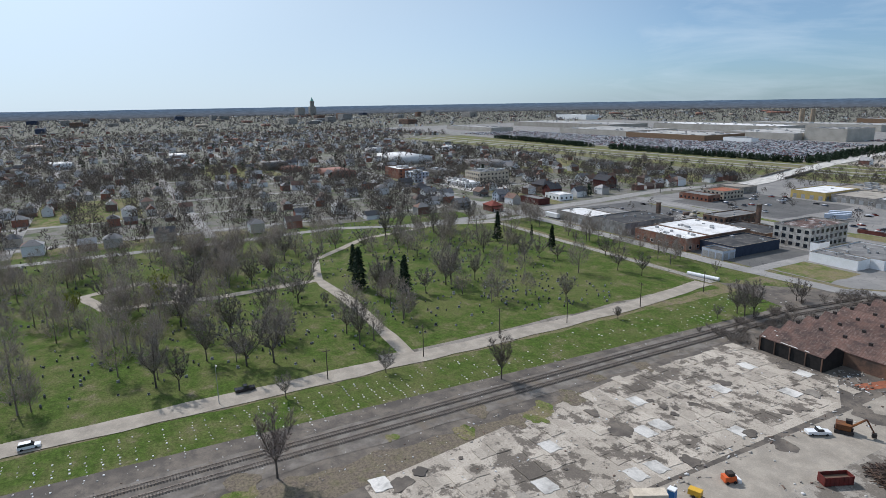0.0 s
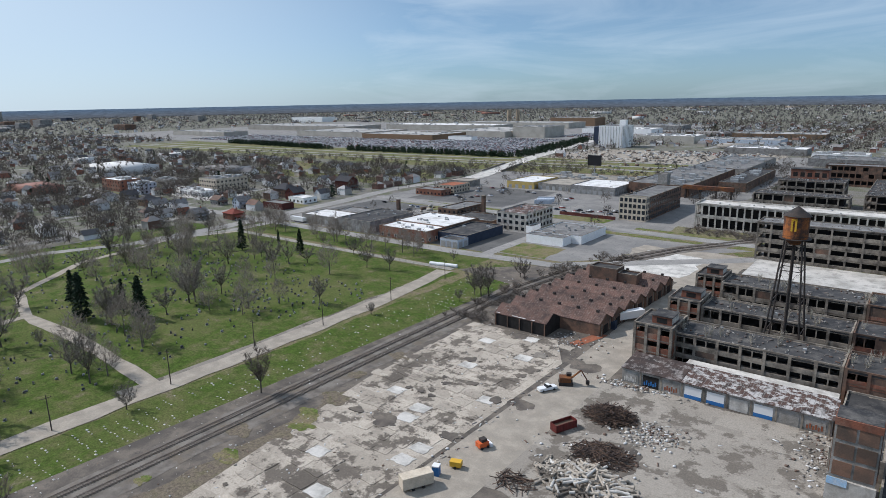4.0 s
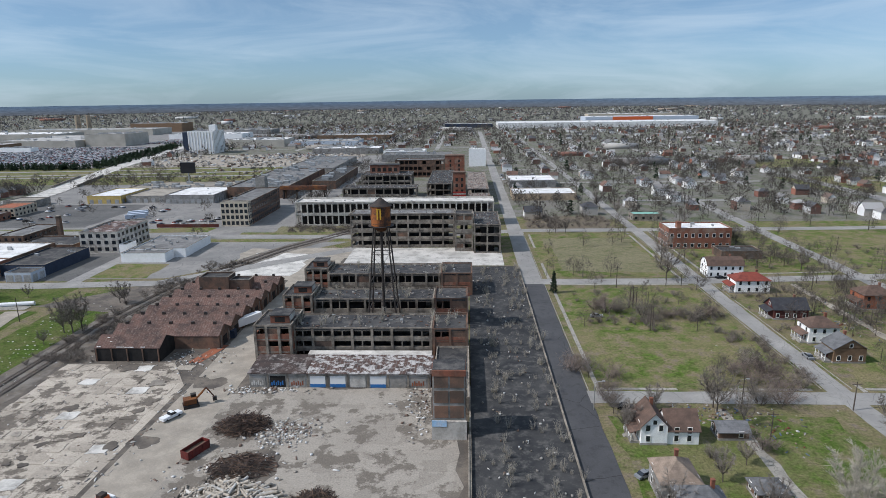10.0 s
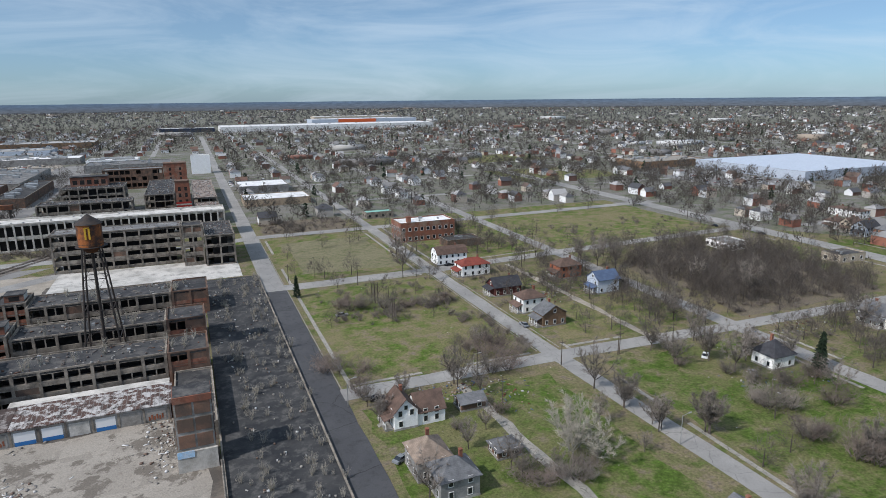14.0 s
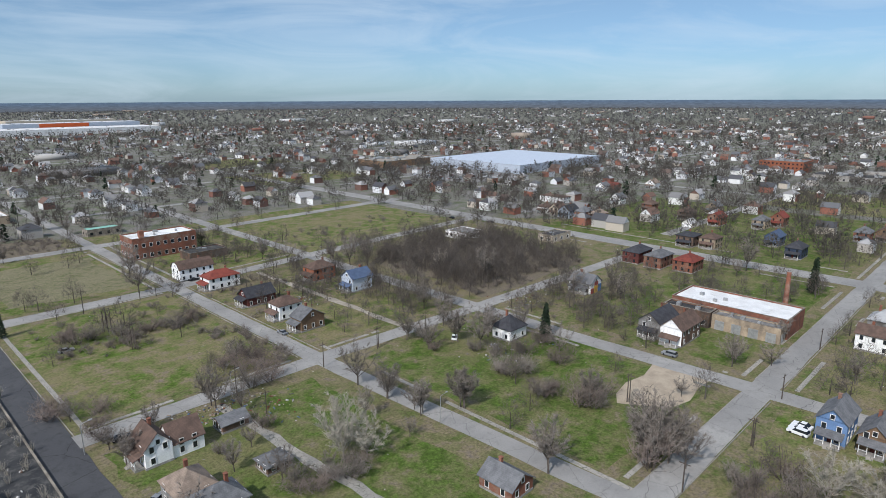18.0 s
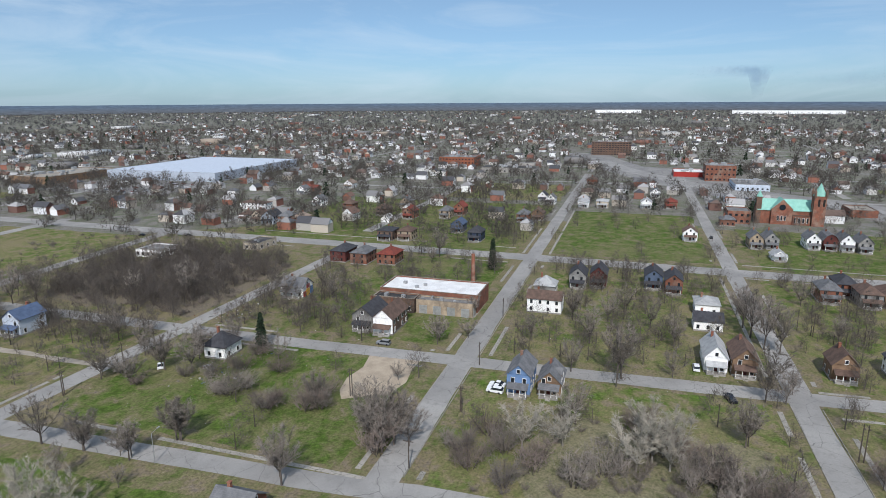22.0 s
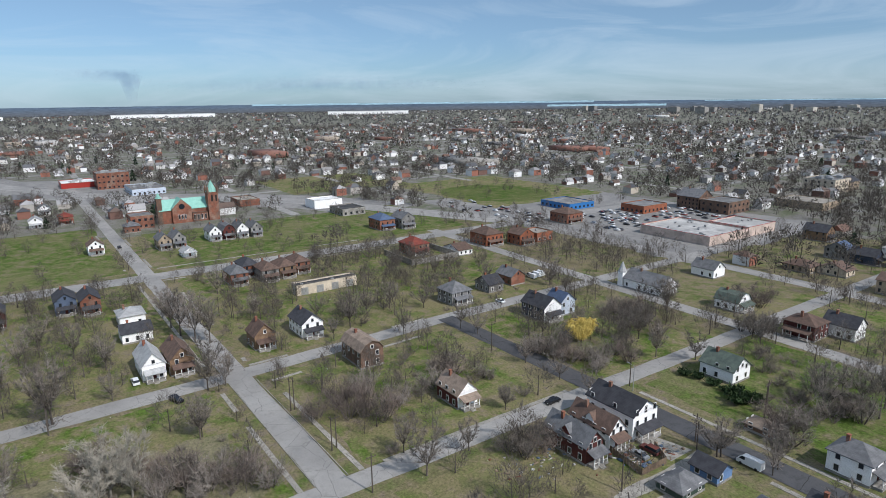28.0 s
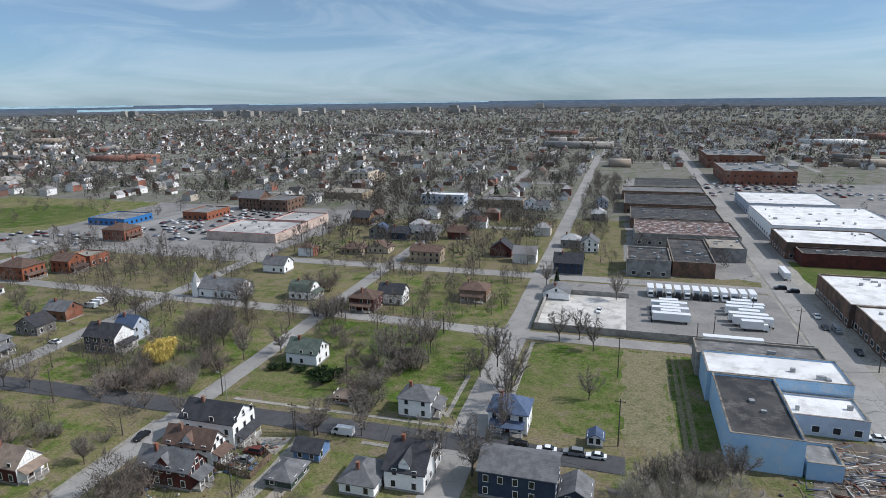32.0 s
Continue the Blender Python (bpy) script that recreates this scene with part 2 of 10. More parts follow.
def plain(name, c, rough=0.5, metal=0.0, spec=0.4):
    m, n, l, p = node_mat(name)
    p.inputs["Base Color"].default_value = (*c, 1)
    p.inputs["Roughness"].default_value, p.inputs["Metallic"].default_value = rough, metal
    p.inputs["Specular IOR Level"].default_value = spec
    return m


GROUND = turf("ground_cover", (0.0825, 0.125, 0.026), (0.185, 0.152, 0.09), (0.16, 0.132, 0.105), (0.38, 0.58), (0.52, 0.63), 0.03)
STRAW = turf("straw_turf", (0.125, 0.135, 0.06), (0.2, 0.178, 0.11), (0.17, 0.142, 0.11), (0.36, 0.6), (0.6, 0.75), 0.06)
LAWN = turf("cemetery_turf", (0.0704, 0.112, 0.02), (0.115, 0.118, 0.045), (0.17, 0.145, 0.1), (0.44, 0.64), (0.57, 0.68), 0.02)
GRASS = turf("bright_turf", (0.0836, 0.129, 0.025), (0.164, 0.146, 0.074), (0.17, 0.141, 0.109), (0.44, 0.63), (0.56, 0.66), 0.025)
FIELD = turf("rough_turf", (0.0924, 0.143, 0.026), (0.194, 0.162, 0.089), (0.173, 0.143, 0.111), (0.41, 0.6), (0.54, 0.64), 0.028)
BROWN = turf("dead_undergrowth", (0.1, 0.108, 0.045), (0.165, 0.138, 0.098), (0.135, 0.11, 0.09), (0.3, 0.5), (0.4, 0.6), 0.05)
DIRT = mat("dirt", (0.175, 0.148, 0.12), (0.088, 0.076, 0.065), 0.12, 3.0, stain=(0.085, 0.075, 0.065), stain_scale=0.25, rnd=0, bump=0.6)
YARD = stained_floor("crushed_yard", (0.285, 0.255, 0.215), (0.225, 0.2, 0.168), (0.13, 0.112, 0.092))
SAND = mat("sand", (0.42, 0.345, 0.255), (0.33, 0.27, 0.2), 0.3, 3.0, rnd=0)
BALLAST = mat("ballast", (0.2, 0.178, 0.152), (0.115, 0.1, 0.086), 0.25, 4.0, rnd=0, bump=0.8, stain=(0.15, 0.122, 0.092))
ROAD = paving("aged_road", (0.25, 0.24, 0.225), (0.34, 0.325, 0.3), (0.17, 0.163, 0.152), 0.13, 0.006, (0.19, 0.182, 0.17))
DARKROAD = paving("fresh_asphalt", (0.07, 0.07, 0.073), (0.09, 0.09, 0.092), (0.04, 0.04, 0.04), 0.05, 0.004)
TRACK = mat("gravel_lane", (0.37, 0.325, 0.265), (0.265, 0.233, 0.19), 0.2, 3.0, rnd=0, stain=(0.32, 0.283, 0.235), stain_scale=0.4, bump=0.6)
DARKLOT = paving("dark_lot_asphalt", (0.105, 0.102, 0.098), (0.15, 0.145, 0.137), (0.07, 0.07, 0.066), 0.1, 0.006, (0.08, 0.078, 0.075))
LOT = paving("parking_asphalt", (0.2, 0.193, 0.183), (0.28, 0.265, 0.245), (0.13, 0.127, 0.12), 0.1, 0.006, (0.15, 0.145, 0.138))
TARLOT = mat("old_tar_deck", (0.03, 0.031, 0.033), (0.058, 0.057, 0.056), 0.12, 3.0, rnd=0, stain=(0.11, 0.105, 0.097), stain_scale=0.35, bump=0.5)
WALKWAY = paving("pavement_concrete", (0.35, 0.325, 0.285), (0.26, 0.245, 0.215), (0.12, 0.12, 0.09), 0.6, 0.02)
SLAB = stained_floor("slab_concrete", (0.43, 0.378, 0.312), (0.31, 0.27, 0.22), (0.118, 0.1, 0.082))
PALESLAB = mat("pale_slab", (0.62, 0.59, 0.54), (0.45, 0.43, 0.39), 0.1, 2.5, stain=(0.34, 0.32, 0.29), stain_scale=0.2, rnd=0.1)
CONCRETE = mat("frame_concrete", (0.32, 0.278, 0.225), (0.175, 0.15, 0.122), 0.4, 4.0, stain=(0.1, 0.088, 0.075), stain_scale=0.3)
SOOTFRAME = mat("sooty_concrete", (0.3, 0.262, 0.215), (0.165, 0.143, 0.118), 0.35, 4.0, stain=(0.075, 0.066, 0.058), stain_scale=0.3)
TOWN = turf("town_ground", (0.099, 0.13, 0.054), (0.169, 0.157, 0.13), (0.197, 0.186, 0.176), (0.36, 0.58), (0.44, 0.6), 0.012)
WHITEFRAME = mat("whitewashed_concrete", (0.62, 0.58, 0.52), (0.42, 0.39, 0.34), 0.4, 4.0, stain=(0.25, 0.22, 0.19), stain_scale=0.25)
BRICK = mat("brick", (0.27, 0.105, 0.065), (0.17, 0.08, 0.055), 0.4, 5.0, stain=(0.28, 0.2, 0.15), stain_scale=0.12, lines=(2, 0.3, 0.35))
OLDBRICK = mat("soot_brick", (0.215, 0.125, 0.085), (0.12, 0.085, 0.065), 0.3, 5.0, stain=(0.075, 0.06, 0.05), stain_scale=0.12, lines=(2, 0.3, 0.3))
ORANGEBRICK = mat("orange_brick", (0.33, 0.115, 0.06), (0.23, 0.088, 0.052), 0.5, 5.0, lines=(2, 0.3, 0.3))
TANBRICK = mat("tan_brick", (0.42, 0.33, 0.23), (0.3, 0.235, 0.17), 0.4, 5.0, stain=(0.2, 0.16, 0.12), lines=(2, 0.3, 0.3))
GREYBLOCK = mat("grey_block", (0.36, 0.34, 0.31), (0.24, 0.225, 0.2), 0.4, 5.0, stain=(0.16, 0.15, 0.13), lines=(2, 0.4, 0.3))
WHITEWALL = mat("white_siding", (0.93, 0.92, 0.9), (0.87, 0.86, 0.83), 0.4, 5.0, lines=(2, 0.28, 0.12), rnd=0.04)
PINKBLOCK = mat("pink_tan_block", (0.62, 0.49, 0.41), (0.52, 0.42, 0.35), 0.3, 5.0, stain=(0.42, 0.34, 0.29), lines=(2, 0.4, 0.12), rnd=0.04)
STOREROOF = mat("store_roof", (0.5, 0.48, 0.45), (0.34, 0.33, 0.31), 0.08, 3.0, stain=(0.24, 0.235, 0.23), stain_scale=0.12)
CREAMWALL = mat("cream_siding", (0.58, 0.5, 0.39), (0.46, 0.39, 0.3), 0.4, 5.0, lines=(2, 0.28, 0.2))
BLUEWALL = mat("blue_siding", (0.14, 0.23, 0.40), (0.12, 0.2, 0.35), 0.4, 5.0, lines=(2, 0.28, 0.25))
NAVYWALL = mat("navy_siding", (0.045, 0.06, 0.095), (0.035, 0.047, 0.075), 0.4, 5.0, lines=(2, 0.28, 0.3))
PALEBLUE = mat("pale_blue_siding", (0.52, 0.57, 0.64), (0.45, 0.5, 0.57), 0.4, 5.0, lines=(2, 0.28, 0.2))
SKYWALL = mat("sky_blue_paint", (0.34, 0.52, 0.7), (0.42, 0.57, 0.7), 0.25, 4.0, stain=(0.5, 0.56, 0.62), stain_scale=0.4, lo=0.5, hi=0.7)
GREYWALL = mat("grey_siding", (0.3, 0.29, 0.275), (0.2, 0.195, 0.185), 0.4, 5.0, stain=(0.12, 0.11, 0.1), lines=(2, 0.28, 0.25))
MAROON = mat("maroon_wall", (0.13, 0.04, 0.032), (0.085, 0.03, 0.027), 0.4, 5.0, lines=(2, 0.28, 0.25))
BROWNWALL = mat("brown_wall", (0.24, 0.155, 0.095), (0.17, 0.11, 0.07), 0.4, 5.0, lines=(2, 0.28, 0.25))
TARROOF = mat("tar_roof", (0.035, 0.035, 0.037), (0.066, 0.064, 0.062), 0.15, 3.0, stain=(0.12, 0.112, 0.102), stain_scale=0.2, rnd=0.15)
GREYROOF = mat("grey_flat_roof", (0.2, 0.195, 0.19), (0.13, 0.127, 0.122), 0.15, 3.0, stain=(0.3, 0.29, 0.27), stain_scale=0.2)
WHITEROOF = mat("white_membrane", (0.78, 0.77, 0.75), (0.66, 0.65, 0.63), 0.15, 3.0, stain=(0.5, 0.48, 0.45), stain_scale=0.12, rnd=0.05)
TANROOF = mat("tan_flat_roof", (0.36, 0.325, 0.27), (0.27, 0.24, 0.2), 0.1, 3.0, stain=(0.2, 0.18, 0.155))
DARKSHINGLE = mat("charcoal_shingle", (0.06, 0.06, 0.066), (0.042, 0.042, 0.047), 0.6, 5.0, lines=(2, 0.22, 0.3))
GREYSHINGLE = mat("grey_shingle", (0.17, 0.17, 0.172), (0.115, 0.115, 0.118), 0.6, 5.0, lines=(2, 0.22, 0.3))
BROWNSHINGLE = mat("brown_shingle", (0.15, 0.098, 0.075), (0.1, 0.068, 0.054), 0.6, 5.0, lines=(2, 0.22, 0.3))
TANSHINGLE = mat("tan_shingle", (0.28, 0.215, 0.165), (0.19, 0.147, 0.115), 0.6, 5.0, lines=(2, 0.22, 0.3))
REDSHINGLE = mat("red_shingle", (0.22, 0.055, 0.038), (0.15, 0.042, 0.032), 0.6, 5.0, lines=(2, 0.22, 0.3))
BLUESHINGLE = mat("blue_shingle", (0.09, 0.125, 0.2), (0.07, 0.097, 0.155), 0.6, 5.0, lines=(2, 0.22, 0.3))
PALESHINGLE = mat("pale_shingle", (0.42, 0.42, 0.41), (0.33, 0.33, 0.325), 0.6, 5.0, lines=(2, 0.22, 0.25))
GREENSHINGLE = mat("green_shingle", (0.11, 0.135, 0.11), (0.075, 0.095, 0.08), 0.6, 5.0, lines=(2, 0.22, 0.3))
DARKGREEN = mat("dark_green_siding", (0.05, 0.075, 0.06), (0.04, 0.06, 0.05), 0.4, 5.0, lines=(2, 0.28, 0.3))
SLATEWALL = mat("slate_blue_siding", (0.1, 0.13, 0.19), (0.08, 0.105, 0.155), 0.4, 5.0, lines=(2, 0.28, 0.25))
GREENROOF = mat("verdigris_copper", (0.22, 0.44, 0.36), (0.27, 0.5, 0.42), 0.4, 4.0)
CLAYTILE = mat("rust_tile_roof", (0.15, 0.088, 0.07), (0.075, 0.052, 0.046), 0.25, 4.0, stain=(0.2, 0.15, 0.125), stain_scale=1.3, lines=(0, 0.9, 0.55))
RUST = mat("rusted_steel", (0.15, 0.06, 0.03), (0.07, 0.04, 0.03), 0.5, 5.0, rough=0.85, stain=(0.27, 0.105, 0.03))
RUSTTANK = mat("rusted_tank_paint", (0.33, 0.115, 0.035), (0.09, 0.05, 0.035), 0.35, 4.0, rough=0.8, stain=(0.06, 0.04, 0.035), stain_scale=0.3, lo=0.45, hi=0.58)
DARKSTEEL = mat("blackened_steel", (0.035, 0.032, 0.03), (0.06, 0.045, 0.037), 0.8, 5.0, rough=0.7)
RUSTSHEET = mat("rusty_sheet_roof", (0.13, 0.075, 0.06), (0.075, 0.055, 0.05), 0.18, 4.0, stain=(0.52, 0.49, 0.47), stain_scale=0.32, lines=(0, 0.8, 0.4))
RAILSTEEL = mat("dull_rail_steel", (0.17, 0.14, 0.12), (0.11, 0.09, 0.078), 1.0, 6.0, rough=0.5, metal=0.4)
SLEEPER = mat("weathered_sleepers", (0.14, 0.118, 0.1), (0.09, 0.078, 0.068), 0.8, 5.0, rnd=0.2)
FELT = mat("brown_felt_roof", (0.085, 0.06, 0.052), (0.05, 0.041, 0.038), 0.2, 4.0, stain=(0.3, 0.27, 0.25), stain_scale=0.5, lines=(0, 2.2, 0.3))
TORNSHEET = mat("torn_sheet_roof", (0.5, 0.475, 0.45), (0.11, 0.068, 0.056), 0.55, 4.0, stain=(0.045, 0.038, 0.035), stain_scale=0.5, lines=(0, 1.1, 0.6), lo=0.45, hi=0.52)
RUBBLEROOF = mat("rubble_strewn_roof", (0.3, 0.265, 0.23), (0.1, 0.088, 0.078), 0.35, 3.0, stain=(0.2, 0.1, 0.07), stain_scale=0.5, bump=0.8)
BARK = mat("bark", (0.115, 0.096, 0.08), (0.075, 0.063, 0.054), 1.0, 6.0, rnd=0.25)
PALEBARK = mat("pale_bark", (0.32, 0.29, 0.245), (0.22, 0.2, 0.17), 1.0, 6.0, rnd=0.15)
TWIG = mat("bare_twigs", (0.235, 0.203, 0.172), (0.16, 0.138, 0.118), 0.3, 3.0, rnd=0.3, bump=0)
SCRUB = palette("scrub_twigs", [(0.19, 0.163, 0.138), (0.13, 0.11, 0.096), (0.235, 0.203, 0.168), (0.15, 0.12, 0.1), (0.165, 0.141, 0.12)])
WOODTWIG = palette("woodland_twigs", [(0.139, 0.118, 0.101), (0.102, 0.088, 0.076), (0.166, 0.142, 0.12), (0.12, 0.1, 0.083)], through_light=0.3)
# lighter than the woodland twigs: light from behind is put into the colour
BACKLITTWIG = palette("backlit_cemetery_twigs", [(0.24, 0.208, 0.178), (0.18, 0.157, 0.136), (0.28, 0.243, 0.205), (0.21, 0.18, 0.152)], through_light=0.36)
REDTWIG = mat("reddish_twigs", (0.21, 0.165, 0.14), (0.15, 0.12, 0.102), 0.3, 3.0, rnd=0.25, bump=0)
PALETWIG = mat("pale_twigs", (0.42, 0.38, 0.31), (0.31, 0.28, 0.23), 0.3, 3.0, rnd=0.15, bump=0)
BUDS = mat("yellow_green_buds", (0.27, 0.29, 0.045), (0.2, 0.22, 0.04), 0.8, 4.0, bump=0)
WILLOW = mat("willow_yellow", (0.6, 0.46, 0.13), (0.48, 0.37, 0.1), 0.8, 4.0, bump=0)
NEEDLES = mat("dark_needles", (0.03, 0.05, 0.025), (0.02, 0.033, 0.018), 0.8, 4.0, bump=0, rnd=0.25)
HEDGE = mat("hedge_leaves", (0.03, 0.055, 0.018), (0.022, 0.038, 0.014), 0.8, 4.0, bump=0)
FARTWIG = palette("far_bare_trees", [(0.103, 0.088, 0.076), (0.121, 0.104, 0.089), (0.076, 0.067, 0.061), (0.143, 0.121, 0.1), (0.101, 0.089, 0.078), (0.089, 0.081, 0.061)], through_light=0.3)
# cooler grey than the nearer trees: some distance haze is put into the colour
HAZETWIG = palette("hazed_bare_trees", [(0.079, 0.075, 0.075), (0.093, 0.088, 0.085), (0.062, 0.06, 0.063), (0.108, 0.099, 0.093)], through_light=0.3)
PLANTWALL = mat("plant_cladding", (0.47, 0.435, 0.375), (0.38, 0.35, 0.3), 0.05, 2.0)
PLANTROOF = mat("plant_roof", (0.4, 0.385, 0.36), (0.29, 0.28, 0.26), 0.03, 2.0, stain=(0.5, 0.49, 0.47), stain_scale=0.05)
FARWALL = palette("far_house_walls", [(0.8, 0.79, 0.76), (0.42, 0.39, 0.35), (0.24, 0.115, 0.085), (0.66, 0.64, 0.6), (0.78, 0.77, 0.75), (0.17, 0.1, 0.08), (0.82, 0.81, 0.79), (0.5, 0.44, 0.36), (0.74, 0.74, 0.74), (0.3, 0.13, 0.09)])
FARSHOP = palette("far_shops", [(0.3, 0.28, 0.25), (0.2, 0.19, 0.18), (0.24, 0.12, 0.09), (0.42, 0.4, 0.37), (0.34, 0.28, 0.22), (0.62, 0.61, 0.59)])
FARROOF = palette("far_house_roofs", [(0.09, 0.09, 0.095), (0.19, 0.185, 0.18), (0.14, 0.1, 0.082), (0.25, 0.24, 0.23), (0.07, 0.07, 0.075), (0.17, 0.105, 0.08), (0.36, 0.35, 0.34), (0.13, 0.13, 0.135)])
CARPAINT = palette("car_roofs", [(0.6, 0.6, 0.6), (0.03, 0.03, 0.032), (0.3, 0.31, 0.32), (0.7, 0.7, 0.7), (0.1, 0.1, 0.11), (0.55, 0.56, 0.57), (0.06, 0.08, 0.12), (0.45, 0.46, 0.47), (0.02, 0.02, 0.022), (0.22, 0.05, 0.04)], rough=0.3, grain=0.5)
GRANITE = palette("headstone_granite", [(0.16, 0.155, 0.15), (0.3, 0.29, 0.28), (0.06, 0.06, 0.062), (0.1, 0.1, 0.105), (0.42, 0.41, 0.39)], rough=0.6)
MARBLE = palette("flat_marker_stone", [(0.6, 0.58, 0.54), (0.48, 0.46, 0.42), (0.68, 0.67, 0.64), (0.4, 0.39, 0.36)])
ROOFRUBBLE = palette("roof_rubble", [(0.2, 0.17, 0.145), (0.13, 0.11, 0.1), (0.28, 0.25, 0.22), (0.15, 0.085, 0.06), (0.38, 0.36, 0.33)])
RUBBLE = palette("rubble", [(0.36, 0.33, 0.29), (0.22, 0.2, 0.18), (0.5, 0.48, 0.44), (0.16, 0.11, 0.085), (0.28, 0.25, 0.21), (0.6, 0.59, 0.57)])
SCRAP = palette("scrap_wood", [(0.09, 0.06, 0.045), (0.055, 0.042, 0.036), (0.13, 0.085, 0.06), (0.07, 0.05, 0.042)])
JUNK = palette("yard_junk", [(0.5, 0.49, 0.47), (0.2, 0.15, 0.11), (0.09, 0.085, 0.08), (0.3, 0.22, 0.15), (0.16, 0.06, 0.04), (0.36, 0.33, 0.3), (0.1, 0.14, 0.2)])
POLEWOOD = mat("pole_wood", (0.105, 0.085, 0.07), (0.07, 0.057, 0.047), 1.0, 6.0)
GALV = mat("galvanised_steel", (0.42, 0.42, 0.41), (0.33, 0.33, 0.325), 1.0, 6.0, rough=0.5, metal=0.4)
GLASS = plain("window_glass", (0.02, 0.024, 0.03), 0.12, 0, 0.6)
# near black: painted shade behind openings, and a few dark doors and louvres
SHADEDARK = mat("shade_and_dark_parts", (0.03, 0.027, 0.025), (0.02, 0.018, 0.017), 0.5, 3.0, rnd=0)
TRIM = mat("white_trim", (0.85, 0.83, 0.8), (0.6, 0.58, 0.54), 0.8, 5.0, rnd=0.05)
FENCEWOOD = mat("fence_boards", (0.2, 0.145, 0.1), (0.13, 0.095, 0.07), 0.8, 5.0)
TYRE = plain("tyre", (0.02, 0.02, 0.02), 0.8)
WHITEPAINT = plain("white_vehicle_paint", (0.75, 0.75, 0.74), 0.3)
BLACKPAINT = plain("black_vehicle_paint", (0.015, 0.015, 0.017), 0.25)
GREYPAINT = plain("grey_vehicle_paint", (0.2, 0.21, 0.22), 0.3)
SKIPRED = mat("scratched_dark_red", (0.17, 0.032, 0.026), (0.11, 0.028, 0.024), 0.8, 5.0, rough=0.6)
REDPAINT = plain("red_vehicle_paint", (0.32, 0.03, 0.022), 0.45)
ORANGEPAINT = plain("orange_paint", (0.62, 0.12, 0.03), 0.5)
YELLOWWALL = mat("faded_yellow_wall", (0.56, 0.41, 0.14), (0.46, 0.34, 0.13), 0.3, 4.0)
YELLOWPAINT = plain("yellow_paint", (0.62, 0.36, 0.03), 0.5)
BLUEPAINT = plain("blue_paint", (0.03, 0.15, 0.38), 0.5)


# ---- mesh tools ----
TAKEN = []  # plan rectangles that are built over
WAYS = []  # street segments with half widths
ROAD_RISE = [0.05]


class Shape:
    """Collects corners and faces of one mesh."""

    def __init__(self):
        self.v, self.f = [], []

    def poly(self, *pts):
        k = len(self.v)
        self.v += [tuple(p) for p in pts]
        self.f.append(tuple(range(k, k + len(pts))))
        return self

    def box(self, x0, x1, y0, y1, z0, z1):
        k = len(self.v)
        self.v += [(x, y, z) for z in (z0, z1) for x, y in ((x0, y0), (x1, y0), (x1, y1), (x0, y1))]
        self.f += [tuple(k + i for i in q) for q in ((3, 2, 1, 0), (4, 5, 6, 7), (0, 1, 5, 4), (1, 2, 6, 5), (2, 3, 7, 6), (3, 0, 4, 7))]
        return self

    def slab(self, outline, z0, z1):
        k, n = len(self.v), len(outline)
        self.v += [(x, y, z0) for x, y in outline] + [(x, y, z1) for x, y in outline]
        self.f += [tuple(k + n + i for i in range(n)), tuple(k + n - 1 - i for i in range(n))]
        self.f += [(k + i, k + (i + 1) % n, k + n + (i + 1) % n, k + n + i) for i in range(n)]
        return self

    def beam(self, a, b, r0, r1=None, sides=6, cap=True):
        a, b = Vector(a), Vector(b)
        r1 = r0 if r1 is None else r1
        d = (b - a).normalized()
        u = d.orthogonal().normalized()
        w = d.cross(u)
        k = len(self.v)
        for c, r in ((a, r0), (b, r1)):
            for i in range(sides):
                t = 2 * math.pi * i / sides
                self.v.append(tuple(c + u * (r * math.cos(t)) + w * (r * math.sin(t))))
        self.f += [(k + i, k + (i + 1) % sides, k + sides + (i + 1) % sides, k + sides + i) for i in range(sides)]
        if cap:
            self.f += [tuple(k + sides + i for i in range(sides)), tuple(k + sides - 1 - i for i in range(sides))]
        return self

    def turned(self, x, y, rot, s=1.0):
        c, q = math.cos(rot) * s, math.sin(rot) * s
        self.v = [(x + a * c - b * q, y + a * q + b * c, z * s) for a, b, z in self.v]
        return self

    def add(self, other):
        k = len(self.v)
        self.v += other.v
        self.f += [tuple(i + k for i in f) for f in other.f]
        return self

    def mesh(self, name, material):
        me = bpy.data.meshes.new(name)
        me.from_pydata(self.v, [], self.f)
        me.materials.append(material)
        return me


def part(name, shape, material, parent, label=""):
    ob = new(name, shape if isinstance(shape, bpy.types.Mesh) else shape.mesh(name, material))
    ob.parent = parent
    if label:
        tagged(ob, label)
    return ob


def thing(name, x, y, label, category, group="", rot=0.0, z=0.0):
    ob = new(name)
    ob.empty_display_size = 0.2
    ob.matrix_basis = pose(x, y, z, 0, 0, rot)
    return tagged(ob, label, category, group)


def setting(name, shape, material, label="", kind="structure"):
    ob = new(name, shape.mesh(name, material))
    return tagged(ob, label, "", "", kind)


def ring(outline):
    """Outlines run counter-clockwise."""
    a = sum(p[0] * q[1] - q[0] * p[1] for p, q in zip(outline, outline[1:] + outline[:1]))
    return outline if a > 0 else outline[::-1]


def sheet(name, outline, z, material, label=""):
    return setting(name, Shape().poly(*[(x, y, z) for x, y in ring(outline)]), material, label)


def rect(x0, x1, y0, y1):
    return [(x0, y0), (x1, y0), (x1, y1), (x0, y1)]


